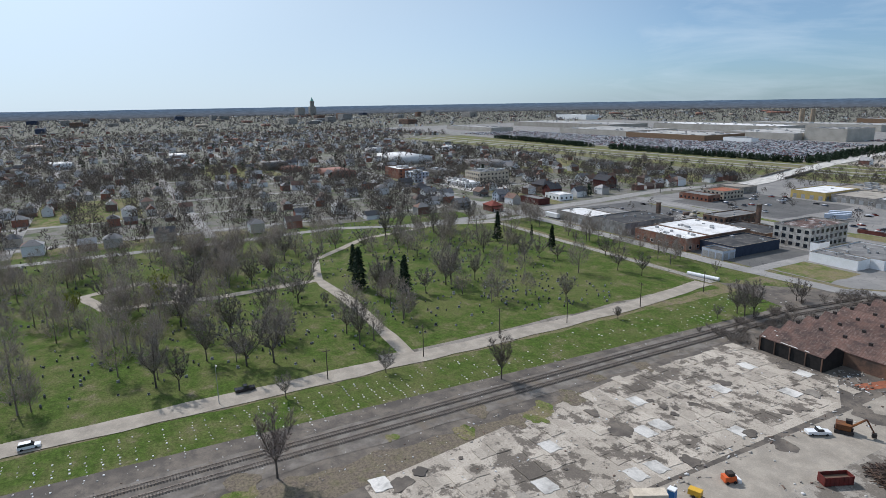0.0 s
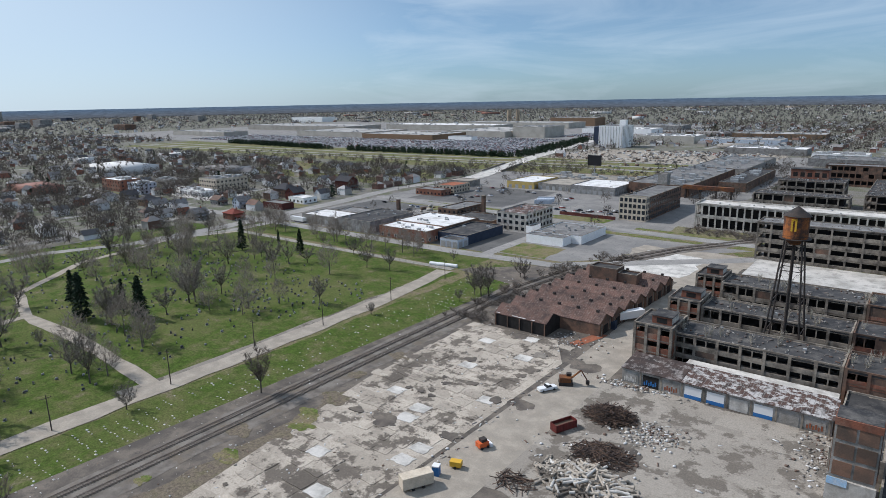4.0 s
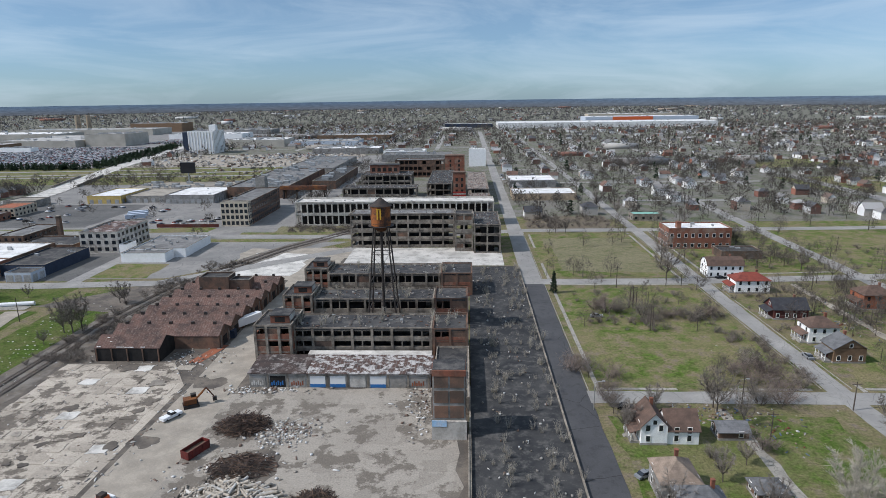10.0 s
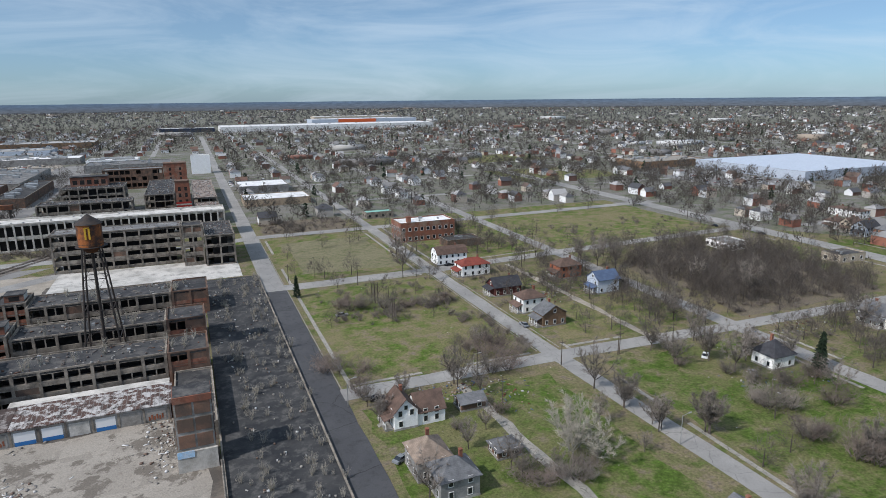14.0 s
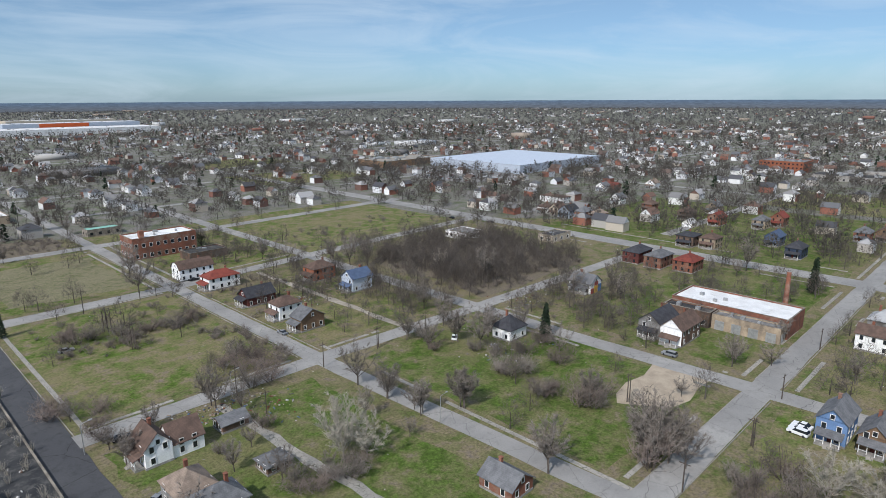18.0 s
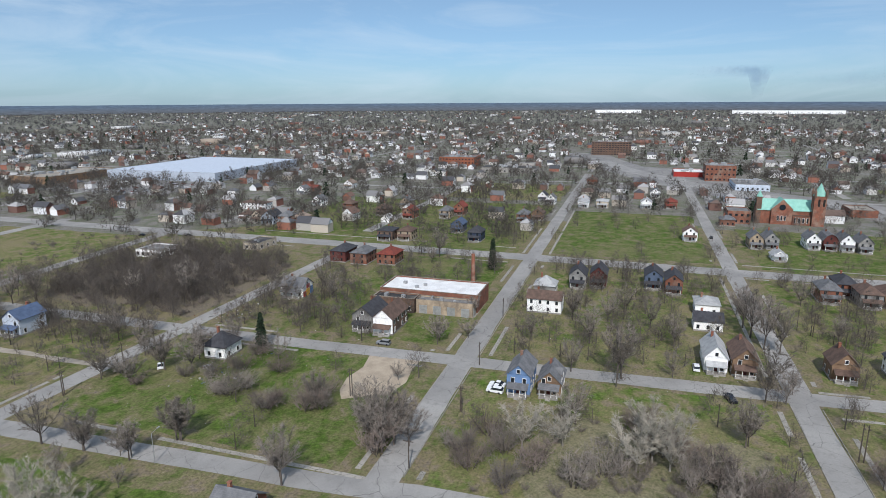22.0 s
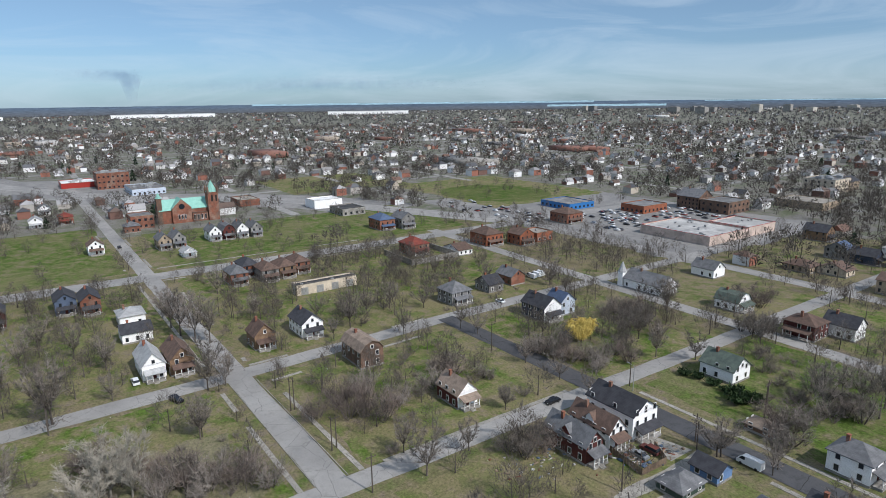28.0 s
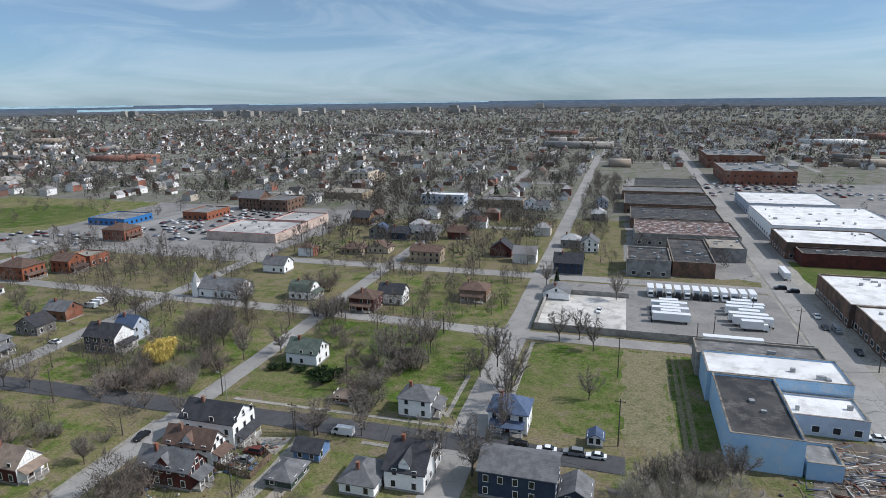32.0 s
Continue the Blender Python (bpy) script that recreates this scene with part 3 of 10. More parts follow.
def rough_rect(x0, x1, y0, y1, wobble=1.0, step=6.0):
    """A rectangle with an uneven edge."""
    out = []
    for (ax, ay), (bx, by) in zip(rect(x0, x1, y0, y1), rect(x0, x1, y0, y1)[1:] + rect(x0, x1, y0, y1)[:1]):
        k = max(1, int(math.hypot(bx - ax, by - ay) / step))
        for i in range(k):
            out.append((ax + (bx - ax) * i / k + random.uniform(-wobble, wobble), ay + (by - ay) * i / k + random.uniform(-wobble, wobble)))
    return out


def strip(points, width, z, wobble=0.0, step=8.0):
    """A ribbon along a line of points."""
    s = Shape()
    fine = []
    for (ax, ay), (bx, by) in zip(points, points[1:]):
        k = max(1, int(math.hypot(bx - ax, by - ay) / step)) if wobble else 1
        fine += [(ax + (bx - ax) * i / k, ay + (by - ay) * i / k) for i in range(k)]
    fine.append(points[-1])
    rows = []
    for i, (x, y) in enumerate(fine):
        px, py = fine[max(0, i - 1)]
        nx, ny = fine[min(len(fine) - 1, i + 1)]
        dx, dy = nx - px, ny - py
        d = math.hypot(dx, dy)
        dx, dy = dx / d, dy / d
        wl, wr = width / 2 + random.uniform(-wobble, wobble), width / 2 + random.uniform(-wobble, wobble)
        rows.append(((x - dy * wl, y + dx * wl), (x + dy * wr, y - dx * wr)))
    for (a, b), (c, d) in zip(rows, rows[1:]):
        s.poly((*b, z), (*d, z), (*c, z), (*a, z))
    return s


def road(name, points, width, material=None, z=0.05, label="", wobble=0.22):
    for (ax, ay), (bx, by) in zip(points, points[1:]):
        WAYS.append((ax, ay, bx, by, width / 2 + 1.0))
    ROAD_RISE[0] += 0.0045
    z = z - 0.05 + ROAD_RISE[0]
    return setting(name, strip(points, width, z, wobble), material or ROAD, label)


def kerb(points, offset, name="kerb"):
    """A raised stone edge, 12 cm over the road, beside the line."""
    s = Shape()
    for (ax, ay), (bx, by) in zip(points, points[1:]):
        d = math.hypot(bx - ax, by - ay)
        nx, ny = -(by - ay) / d, (bx - ax) / d
        o0, o1 = offset, offset + (0.2 if offset > 0 else -0.2)
        s.slab(ring([(ax + nx * o0, ay + ny * o0), (bx + nx * o0, by + ny * o0), (bx + nx * o1, by + ny * o1), (ax + nx * o1, ay + ny * o1)]), 0.0, 0.17)
    return setting(name, s, WALKWAY)


def pavement(points, offset, width=1.25, keep=0.6, seed=1):
    """Concrete pavement squares beside a street; weeds have taken some of them."""
    rng = random.Random(seed)
    s = Shape()
    for (ax, ay), (bx, by) in zip(points, points[1:]):
        d = math.hypot(bx - ax, by - ay)
        ux, uy = (bx - ax) / d, (by - ay) / d
        nx, ny = -uy, ux
        k = int(d / 1.6)
        run = True
        for i in range(k):
            if rng.random() < 0.08:
                run = rng.random() < keep
            if not run:
                continue
            a, b = i * 1.6, i * 1.6 + 1.56
            o0, o1 = offset - width / 2, offset + width / 2
            zz = 0.1 + rng.uniform(-0.02, 0.02)
            s.slab(ring([(ax + ux * t + nx * o, ay + uy * t + ny * o) for t, o in ((a, o0), (b, o0), (b, o1), (a, o1))]), 0.0, zz)
    return setting("pavement", s, WALKWAY)


# ---- bare trees ----
def twig_tree(seed, height=12.0, spread=0.5, twigs=700, trunk_share=0.25, droop=0.0, blade=0.05):
    """Trunk with limbs, and a crown of fine twigs, each a narrow blade."""
    rng = random.Random(seed)
    limbs, crown = Shape(), Shape()
    reach = height * spread * 0.74

    def blade_at(p, d, ln, w):
        side = d.cross(Vector((rng.gauss(0, 1), rng.gauss(0, 1), rng.gauss(0, 1)))).normalized() * w
        crown.poly(p - side, p + side, p + d * ln)

    fork = height * trunk_share
    lean = Vector((rng.uniform(-0.05, 0.05), rng.uniform(-0.05, 0.05), 1))
    limbs.beam((0, 0, -0.1), lean * fork, height * 0.018, height * 0.013, 6, False)
    n = rng.randint(7, 9)
    for i in range(n):
        t = 2 * math.pi * (i + rng.uniform(-0.3, 0.3)) / n
        r = reach * rng.uniform(0.45, 1.0) if i else reach * 0.15
        a = lean * fork * rng.uniform(0.75, 1.0)
        top = height * (rng.uniform(0.86, 1.0) - 0.27 * (r / reach) ** 2) * (1 - 0.3 * droop)
        b = Vector((r * math.cos(t), r * math.sin(t), top))
        mid = a.lerp(b, 0.5) + Vector((math.cos(t), math.sin(t), 0)) * r * 0.2 - Vector((0, 0, height * 0.03))
        pts = [(a.lerp(mid, u)).lerp(mid.lerp(b, u), u) for u in (0, 0.25, 0.5, 0.75, 1.0)]
        for k in range(4):
            limbs.beam(pts[k], pts[k + 1], height * 0.0066 * (1 - k * 0.2), height * 0.0066 * (0.8 - k * 0.2) + 0.012, 4, False)
        for j in range(12):
            u = 0.1 + 0.88 * (j + rng.random()) / 12
            c = (a.lerp(mid, u)).lerp(mid.lerp(b, u), u)
            tang = (b - a).normalized()
            d = (tang * 0.6 + Vector((rng.gauss(0, 0.58), rng.gauss(0, 0.58), rng.gauss(0.16, 0.28)))).normalized()
            ln = height * rng.uniform(0.1, 0.22) * (1.15 - 0.5 * u)
            e = c + d * ln
            limbs.beam(c, e, height * 0.0019, 0.01, 3, False)
            for q in range(max(2, twigs // (n * 12))):
                v = rng.uniform(0.15, 1.0)
                td = (d * 0.5 + Vector((rng.gauss(0, 0.6), rng.gauss(0, 0.6), rng.gauss(0.28 - 1.5 * droop, 0.36)))).normalized()
                blade_at(c + d * ln * v, td, height * rng.uniform(0.045, 0.125) * (1 + droop), blade * rng.uniform(0.6, 1.3))
    return limbs, crown


def conifer(seed, height=12.0, radius=2.4, clumps=900, size=1.0):
    rng = random.Random(seed)
    trunk = Shape().beam((0, 0, -0.1), (0, 0, height * 0.95), height * 0.02, 0.03, 6)
    crown = Shape()
    for i in range(clumps):
        z = height * (0.08 + 0.92 * rng.random() ** 1.3)
        layer = 0.8 + 0.2 * math.sin(z * 5.0)
        r = radius * (1 - z / height) ** 0.8 * layer * rng.uniform(0.45, 1.05) + 0.05
        t = rng.uniform(0, 2 * math.pi)
        c = Vector((r * math.cos(t), r * math.sin(t), z))
        d = Vector((math.cos(t), math.sin(t), -0.35 + rng.gauss(0, 0.25))).normalized()
        w = d.cross(Vector((rng.gauss(0, 1), rng.gauss(0, 1), 1))).normalized()
        ln = rng.uniform(0.35, 0.8) * radius * 0.45 * size
        crown.poly(c - d * ln * 0.6 - w * 0.06, c + w * ln * 0.4, c + d * ln, c - w * ln * 0.4)
    return trunk, crown


def bush(seed, height=3.0, width=3.0, twigs=420, blade=0.05):
    rng = random.Random(seed)
    stems, crown = Shape(), Shape()
    for i in range(9):
        t = rng.uniform(0, 2 * math.pi)
        o = Vector((math.cos(t), math.sin(t), 0)) * width * 0.15 * rng.random()
        b = o + Vector((math.cos(t) * width * 0.35, math.sin(t) * width * 0.35, height * rng.uniform(0.45, 0.8)))
        stems.beam(o - Vector((0, 0, 0.1)), b, 0.07, 0.025, 3, False)
        for j in range(twigs // 9):
            p = o.lerp(b, rng.uniform(0.25, 1.0)) + Vector((rng.gauss(0, width * 0.1), rng.gauss(0, width * 0.1), 0))
            d = Vector((rng.gauss(0, 0.7), rng.gauss(0, 0.7), rng.uniform(0.2, 1.0))).normalized()
            w = d.cross(Vector((rng.gauss(0, 1), rng.gauss(0, 1), rng.gauss(0, 1)))).normalized() * blade
            crown.poly(p - w, p + w, p + d * height * rng.uniform(0.15, 0.4))
    return stems, crown


def plant_kind(name, shapes, mats, label, category):
    """A plant with its parts, set aside as the pattern that copies are taken from."""
    ob = thing(name, 0, 0, label, category)
    part("trunk" if name != "bush" else "stem", shapes[0], mats[0], ob)
    part("crown" if name != "bush" else "twig_crown", shapes[1], mats[1], ob)
    return ob


def joined(name, label, templates, places, material, category=""):
    """Many copies of array templates in ONE mesh of kind stuff. places: rows x, y, turn, scale, template."""
    vs, fs, at = [], [], 0
    for k, (tv, tf) in enumerate(templates):
        rows = [p for p in places if p[4] == k]
        if not rows:
            continue
        r = np.array([p[:4] for p in rows])
        zz = np.array([p[5] if len(p) > 5 else p[3] for p in rows])
        c, s = np.cos(r[:, 2]) * r[:, 3], np.sin(r[:, 2]) * r[:, 3]
        x = r[:, 0, None] + tv[None, :, 0] * c[:, None] - tv[None, :, 1] * s[:, None]
        y = r[:, 1, None] + tv[None, :, 0] * s[:, None] + tv[None, :, 1] * c[:, None]
        z = tv[None, :, 2] * zz[:, None]
        vs.append(np.stack([x, y, z], -1).reshape(-1, 3))
        n = len(tv)
        for w in sorted({len(f) for f in tf}):
            fa = np.array([f for f in tf if len(f) == w])
            fs.append((fa[None] + (at + np.arange(len(rows)) * n)[:, None, None]).reshape(-1, w))
        at += n * len(rows)
    if not vs:
        return None
    v = np.concatenate(vs)
    me = bpy.data.meshes.new(name)
    loops = np.concatenate([f.ravel() for f in fs])
    sizes = np.concatenate([np.full(len(f), f.shape[1]) for f in fs])
    me.vertices.add(len(v)); me.vertices.foreach_set("co", v.ravel().astype(np.float32))
    me.loops.add(len(loops)); me.loops.foreach_set("vertex_index", loops.astype(np.int32))
    me.polygons.add(len(sizes)); me.polygons.foreach_set("loop_start", np.concatenate([[0], np.cumsum(sizes)[:-1]]).astype(np.int32))
    me.update(calc_edges=True)
    me.materials.append(material)
    return tagged(new(name, me), label, category, "", "stuff")


def array(shape):
    return np.array(shape.v, dtype=float), shape.f


# ---- ground, far and near ----
disc = Shape()
RINGS = (0, 60, 140, 260, 420, 700, 1200, 2200, 3600, 4900)
for i, r in enumerate(RINGS[1:]):
    for j in range(96):
        a, b = 2 * math.pi * j / 96, 2 * math.pi * (j + 1) / 96
        q = RINGS[i]
        if q:
            disc.poly((q * math.cos(a), q * math.sin(a), 0), (r * math.cos(a), r * math.sin(a), 0), (r * math.cos(b), r * math.sin(b), 0), (q * math.cos(b), q * math.sin(b), 0))
        else:
            disc.poly((0, 0, 0), (r * math.cos(a), r * math.sin(a), 0), (r * math.cos(b), r * math.sin(b), 0))
ground = setting("ground", disc, GROUND, "rough grass and bare soil between the streets")
ground.data.materials.append(TOWN)
for q in ground.data.polygons:
    if q.center.to_2d().length > 430:
        q.material_index = 1

# turf
sheet("cemetery_lawn", rough_rect(-400, -169, -120, 226, 1.0), 0.02, LAWN, "bright green mown cemetery turf")
sheet("trackside_lawn", rough_rect(-163.5, -138.6, -120, 250, 1.0), 0.024, LAWN, "green verge with rows of flat markers")
sheet("cemetery_verge", rough_rect(-362, -172, 233, 258, 0.8), 0.02, LAWN)
for k, (x0, x1, y0, y1) in enumerate(((36, 95, 166, 256), (36, 95, 275, 366), (36, 92, 56, 146), (112, 168, 166, 200), (112, 170, 60, 146), (186, 300, 60, 120),
                                      (106, 171, -38, 40), (186, 300, -38, 38), (325, 460, -38, 42), (186, 300, -190, -56), (112, 172, -118, -56), (112, 172, -190, -132),
                                      (36, 102, -200, -140), (36, 100, -118, -56), (-40, 26, -196, -140), (-24, 26, -118, -100), (112, 300, 276, 400), (315, 480, 60, 230),
                                      (320, 420, -240, -60), (-60, 24, 345, 375), (-30, 26, -255, -212), (40, 120, -262, -212))):
    sheet("verge_lawn", rough_rect(x0, x1, y0, y1, 1.0), 0.016 + 0.001 * k, GRASS if k in (2, 4, 5, 8, 12, 14, 17, 18) else FIELD)
sheet("scrub_floor", [(184, 160), (206, 158), (238, 161), (262, 160), (270, 172), (267, 190), (275, 204), (268, 226), (254, 232), (246, 250), (222, 256), (204, 248), (190, 236), (186, 212), (192, 190)], 0.05, BROWN, "brown leaf litter under bare woodland")
sheet("scrub_floor", rough_rect(114, 148, -34, 20, 3.0), 0.05, STRAW)
sheet("scrub_floor", rough_rect(38, 92, 376, 420, 2.0), 0.05, BROWN)
sheet("mottled_field", rough_rect(44, 92, 282, 352, 2.0), 0.048, STRAW)
sheet("cleared_sand", [(141, 74), (148, 62.5), (156, 60.5), (165, 62), (173, 61.5), (175, 66), (174, 74), (172, 79), (162, 77), (154, 78.5), (146, 77)], 0.06, SAND, "bare sand where a house stood")
sheet("weedy_strip", rough_rect(-122.5, -112.5, -60, 116, 1.6, 4), 0.05, BROWN, "dead weeds between railway and slab")
sheet("straw_strip", rough_rect(-15, -3, -196, -138, 1.5, 3), 0.055, STRAW, "straw-coloured mown strip")

# works yard
sheet("works_yard", [(-150, -120), (-0.5, -120), (0.5, 300), (-60, 340), (-175, 232), (-140, 225)], 0.03, DIRT, "bare dirt and gravel of a cleared works")
sheet("works_yard_court", rough_rect(-68, -2, 96, 161, 1.2), 0.045, YARD, "crushed pale yard")
sheet("service_lane", [(-83, -60), (-66, -60), (-66, 160), (-68, 300), (-82, 300), (-80, 160)], 0.05, TRACK, "dusty lane through the works")
sheet("loading_court", rough_rect(-120, -62, 270, 330, 2.0), 0.055, TRACK)
sheet("white_apron", rough_rect(-112, -82, 275, 318, 2.5), 0.075, PALESLAB)
setting("white_slab", Shape().slab(rect(-62, 18, 293, 330), 0, 0.14), PALESLAB, "bright bare concrete slab before the ruin")
setting("tar_deck", Shape().slab(rect(0.8, 24.2, 60, 290), 0, 0.5), TARLOT, "black tarred deck with debris and saplings")
setting("deck_edge", Shape().box(24.2, 24.6, 60, 288, 0, 0.9).box(0.3, 0.75, 60, 160, 0, 1.3), CONCRETE)

# railway
setting("ballast", strip([(-132.4, -160), (-132.4, 60), (-133.5, 140), (-134, 220), (-128, 262), (-100, 330), (-60, 392)], 12.6, 0.08, 0.8), BALLAST, "grey gravel ballast")
TRACKLINE = [(-134, -160), (-134, 60), (-134.4, 140), (-134, 220), (-128, 262), (-100, 330), (-60, 392)]


def along(points, step):
    for (ax, ay), (bx, by) in zip(points, points[1:]):
        d = math.hypot(bx - ax, by - ay)
        for i in range(int(d / step)):
            yield ax + (bx - ax) * i * step / d, ay + (by - ay) * i * step / d, math.atan2(by - ay, bx - ax)


sleepers = []
for off in (-2.2, 2.2):
    for x, y, a in along(TRACKLINE, 0.65):
        sleepers.append((x - math.sin(a) * off, y + math.cos(a) * off, a, 1.0, 0))
joined("railway_sleepers", "weathered timber sleepers", [array(Shape().box(-0.12, 0.12, -1.3, 1.3, 0.02, 0.2))], sleepers, SLEEPER)
for off in (-2.92, -1.48, 1.48, 2.92):
    pts = [(x - math.sin(a) * off, y + math.cos(a) * off) for x, y, a in along(TRACKLINE, 12)]
    s = Shape()
    for (ax, ay), (bx, by) in zip(pts, pts[1:]):
        s.beam((ax, ay, 0.27), (bx, by, 0.27), 0.085, 0.085, 4)
    setting("rail", s, RAILSTEEL)

# streets
CONCORD = [(29, 262), (29, 700), (30, 1500)]
road("road_fresh", [(29, -40), (29, 262)], 8.6, DARKROAD, 0.06, "new black asphalt street beside the deck")
road("road_main", CONCORD, 8.6)
road("road_south", [(33, -40), (33.5, -560), (34, -900)], 8.6)
road("road_second", [(102, 1000), (102, 160), (105, 60), (107, 40), (108.5, -40), (108.5, -220), (110, -600)], 6.4)
road("road_third", [(176, 600), (174, 100), (178, -48), (182, -130), (184, -400)], 7.5)
road("road_boulevard", [(322, 700), (313, 60), (308, -120), (304, -400)], 13.0)
road("road_cross_one", [(33, 156.5), (102, 156.5), (180, 153.5), (320, 150)], 7.0)
road("road_cross_two", [(33, 265.5), (105, 266.5), (182, 272.5), (320, 280)], 8.2)
road("road_cross_three", [(-60, 352), (33, 374.5), (140, 375), (330, 380)], 9.0)
road("road_cross_four", [(104, 48.5), (700, 52)], 7.4)
road("road_cross_five", [(108, -47), (240, -46), (700, -43)], 7.2)
road("road_cross_six", [(182, -126), (36, -129), (-4, -129)], 7.4, DARKROAD)
road("road_cross_seven", [(320, -212), (102, -206), (36, -202), (-60, -202)], 7.6)
road("road_cross_eight", [(330, -276), (30, -276.5), (-60, -276)], 9.0)
road("road_west", [(-640, 258), (-371, 259), (-193, 260), (-140, 264), (-60, 330), (-60, 352)], 9.0)
road("road_plank", [(-366, 170), (-368, 252), (-378, 340), (-392, 430), (-378, 545)], 13.0)
road("mill_street", [(-372, 384), (-250, 372), (-150, 362), (-60, 358)], 9.0)
road("store_street", [(-180, 264), (-182, 370)], 7.0)
for k, (ya, yb) in enumerate(((652, 640), (676, 690), (715, 740))):
    road("highway", [(-1300, ya - 20), (-560, ya), (-385, ya + 14), (-160, yb + 30)], 9.0, ROAD, 0.05)
road("works_street", [(-67, -110), (-69, -340), (-73, -600), (-78, -1000)], 11.5)
road("avenue_diagonal", [(860, 48), (757, 13), (650, -42), (583, -87), (536, -145), (470, -199), (398, -231), (318, -268)], 22.0)
AVENUE = [(985, 84), (860, 48), (757, 13), (650, -42), (583, -87), (536, -145), (470, -199), (398, -231), (318, -268)]
setting("avenue_forecourts", strip(AVENUE[:-1], 60.0, 0.022), LOT, "pale paved forecourts beside the avenue")
WAYS += [(ax, ay, bx, by, 27) for (ax, ay), (bx, by) in zip(AVENUE[:6], AVENUE[1:7])]
sheet("avenue_lot", [(600, -110), (690, -100), (770, -60), (800, 0), (770, 30), (660, -12), (600, -50)], 0.02, LOT, "pale forecourts along the avenue")
TAKEN += [(640, 800, -85, 20), (600, 680, -105, -50)]
for k, (a, b) in enumerate((((33.4, 160), (33.4, 262)), ((33.4, 270), (33.4, 370)))):
    kerb([a, b], -0.1)
for a, b, o in (((24.6, 264), (24.6, 700), 0.0), ((97.9, 270), (97.9, 370), 0.0), ((97.9, 162), (97.9, 262), 0.0), ((106.2, 162), (106.2, 262), 0.0)):
    kerb([a, b], o)
for a, b, o in (((112, 52.4), (170, 52.6), 0.0), ((112, 44.8), (170, 45.0), -0.2), ((182, 52.7), (300, 53.4), 0.0), ((182, 45.1), (300, 45.8), -0.2),
                ((112, -43.2), (172, -42.8), 0.0), ((112, -50.7), (172, -50.2), -0.2), ((29.0, -140), (29.2, -196), 0.0), ((37.6, -140), (37.8, -196), 0.0)):
    kerb([a, b], o)
for k, (line, off) in enumerate((([(36.5, 160), (36.5, 262)], 0), ([(36.5, 270), (36.5, 370)], 0), ([(95, 270), (95, 366)], 0), ([(109, 160), (109, 262)], 0), ([(109, 280), (109, 370)], 0),
                                 ([(112, 55.5), (170, 56)], 0), ([(112, 41), (170, 41)], 0), ([(182, 56), (300, 56)], 0), ([(182, 41.5), (300, 42)], 0), ([(322, 56), (460, 57)], 0), ([(322, 42), (460, 43)], 0),
                                 ([(112, -40), (170, -39.5)], 0), ([(112, -54.5), (172, -54)], 0), ([(190, -40), (300, -39)], 0), ([(112, -60), (112.5, -120)], 0), ([(102.5, 50), (103.5, 140)], -6.5),
                                 ([(40.5, -140), (40.8, -196)], 0), ([(26, -140), (26, -196)], 0), ([(36, -123), (100, -123)], 0), ([(36, -135.5), (100, -135)], 0), ([(300, 60), (302, 260)], 0), ([(301, -50), (297, -190)], 0),
                                 ([(181, 60), (181, 145)], 0), ([(332, 62), (336, 240)], 0), ([(326, -52), (322, -190)], 0), ([(168, 60), (168, 145)], 0), ([(187, -52), (300, -53)], 0), ([(330, -38), (460, -36)], 0), ([(330, -50), (460, -49)], 0), ([(112, 276), (174, 281)], 0), ([(190, 284), (312, 291)], 0), ([(183, -52), (186, -120)], 0), ([(168, -54), (173, -120)], 0), ([(36, 161.5), (96, 161.5)], 0), ([(36, 261), (96, 261)], 0), ([(110, 162), (172, 160)], 0), ([(38, 151.5), (96, 151.5)], 0))):
    pavement(line, off, seed=k)
setting("alley_concrete", strip([(66, 150), (68, 110), (72, 60), (74, 40)], 3.0, 0.045, 0.5, 5), WALKWAY, "broken concrete alley")
setting("yard_drive", strip([(71.5, -92), (71.3, -121)], 3.4, 0.055, 0.4, 4), WALKWAY, "broken concrete drive behind the houses")
setting("concrete_pad", Shape().slab([(74, -120.6), (82.6, -118.6), (82.2, -113.4), (74, -112.8)], 0, 0.12), WALKWAY, "weedy concrete pad")
setting("alley_gravel", strip([(66, -118), (66, -60), (64, -30)], 3.2, 0.045, 0.5, 5), TRACK)
setting("house_alley", strip([(140, 152), (140, 262)], 3.0, 0.06, 0.6, 5), TRACK)

# cemetery lanes
road("cemetery_lane", [(-168.4, -150), (-168.4, 100), (-171, 180), (-178, 226)], 7.8, TRACK, 0.055, "pale gravel lane along the graves", 0.6)
road("cemetery_shoulder", [(-172, 70), (-173, 150), (-174, 200)], 6.5, YARD, 0.05, "", 1.4)
road("cemetery_path", [(-172, 79), (-234, 82), (-272, 80), (-269, 35), (-276, -8), (-300, -16), (-310, 6), (-296, 24), (-276, 20)], 5.2, TRACK, 0.05, "", 0.4)
road("cemetery_north_path", [(-176, 230), (-264, 227.5), (-345, 227)], 4.2, WALKWAY, 0.06, "", 0.3)
road("cemetery_west_path", [(-272, 80), (-310, 90), (-345, 130), (-360, 190), (-345, 227)], 4.0, TRACK, 0.048, "", 0.4)
road("cemetery_west_road", [(-384, -200), (-380, 60), (-386, 125), (-366, 172), (-352, 225), (-352, 262)], 7.5)

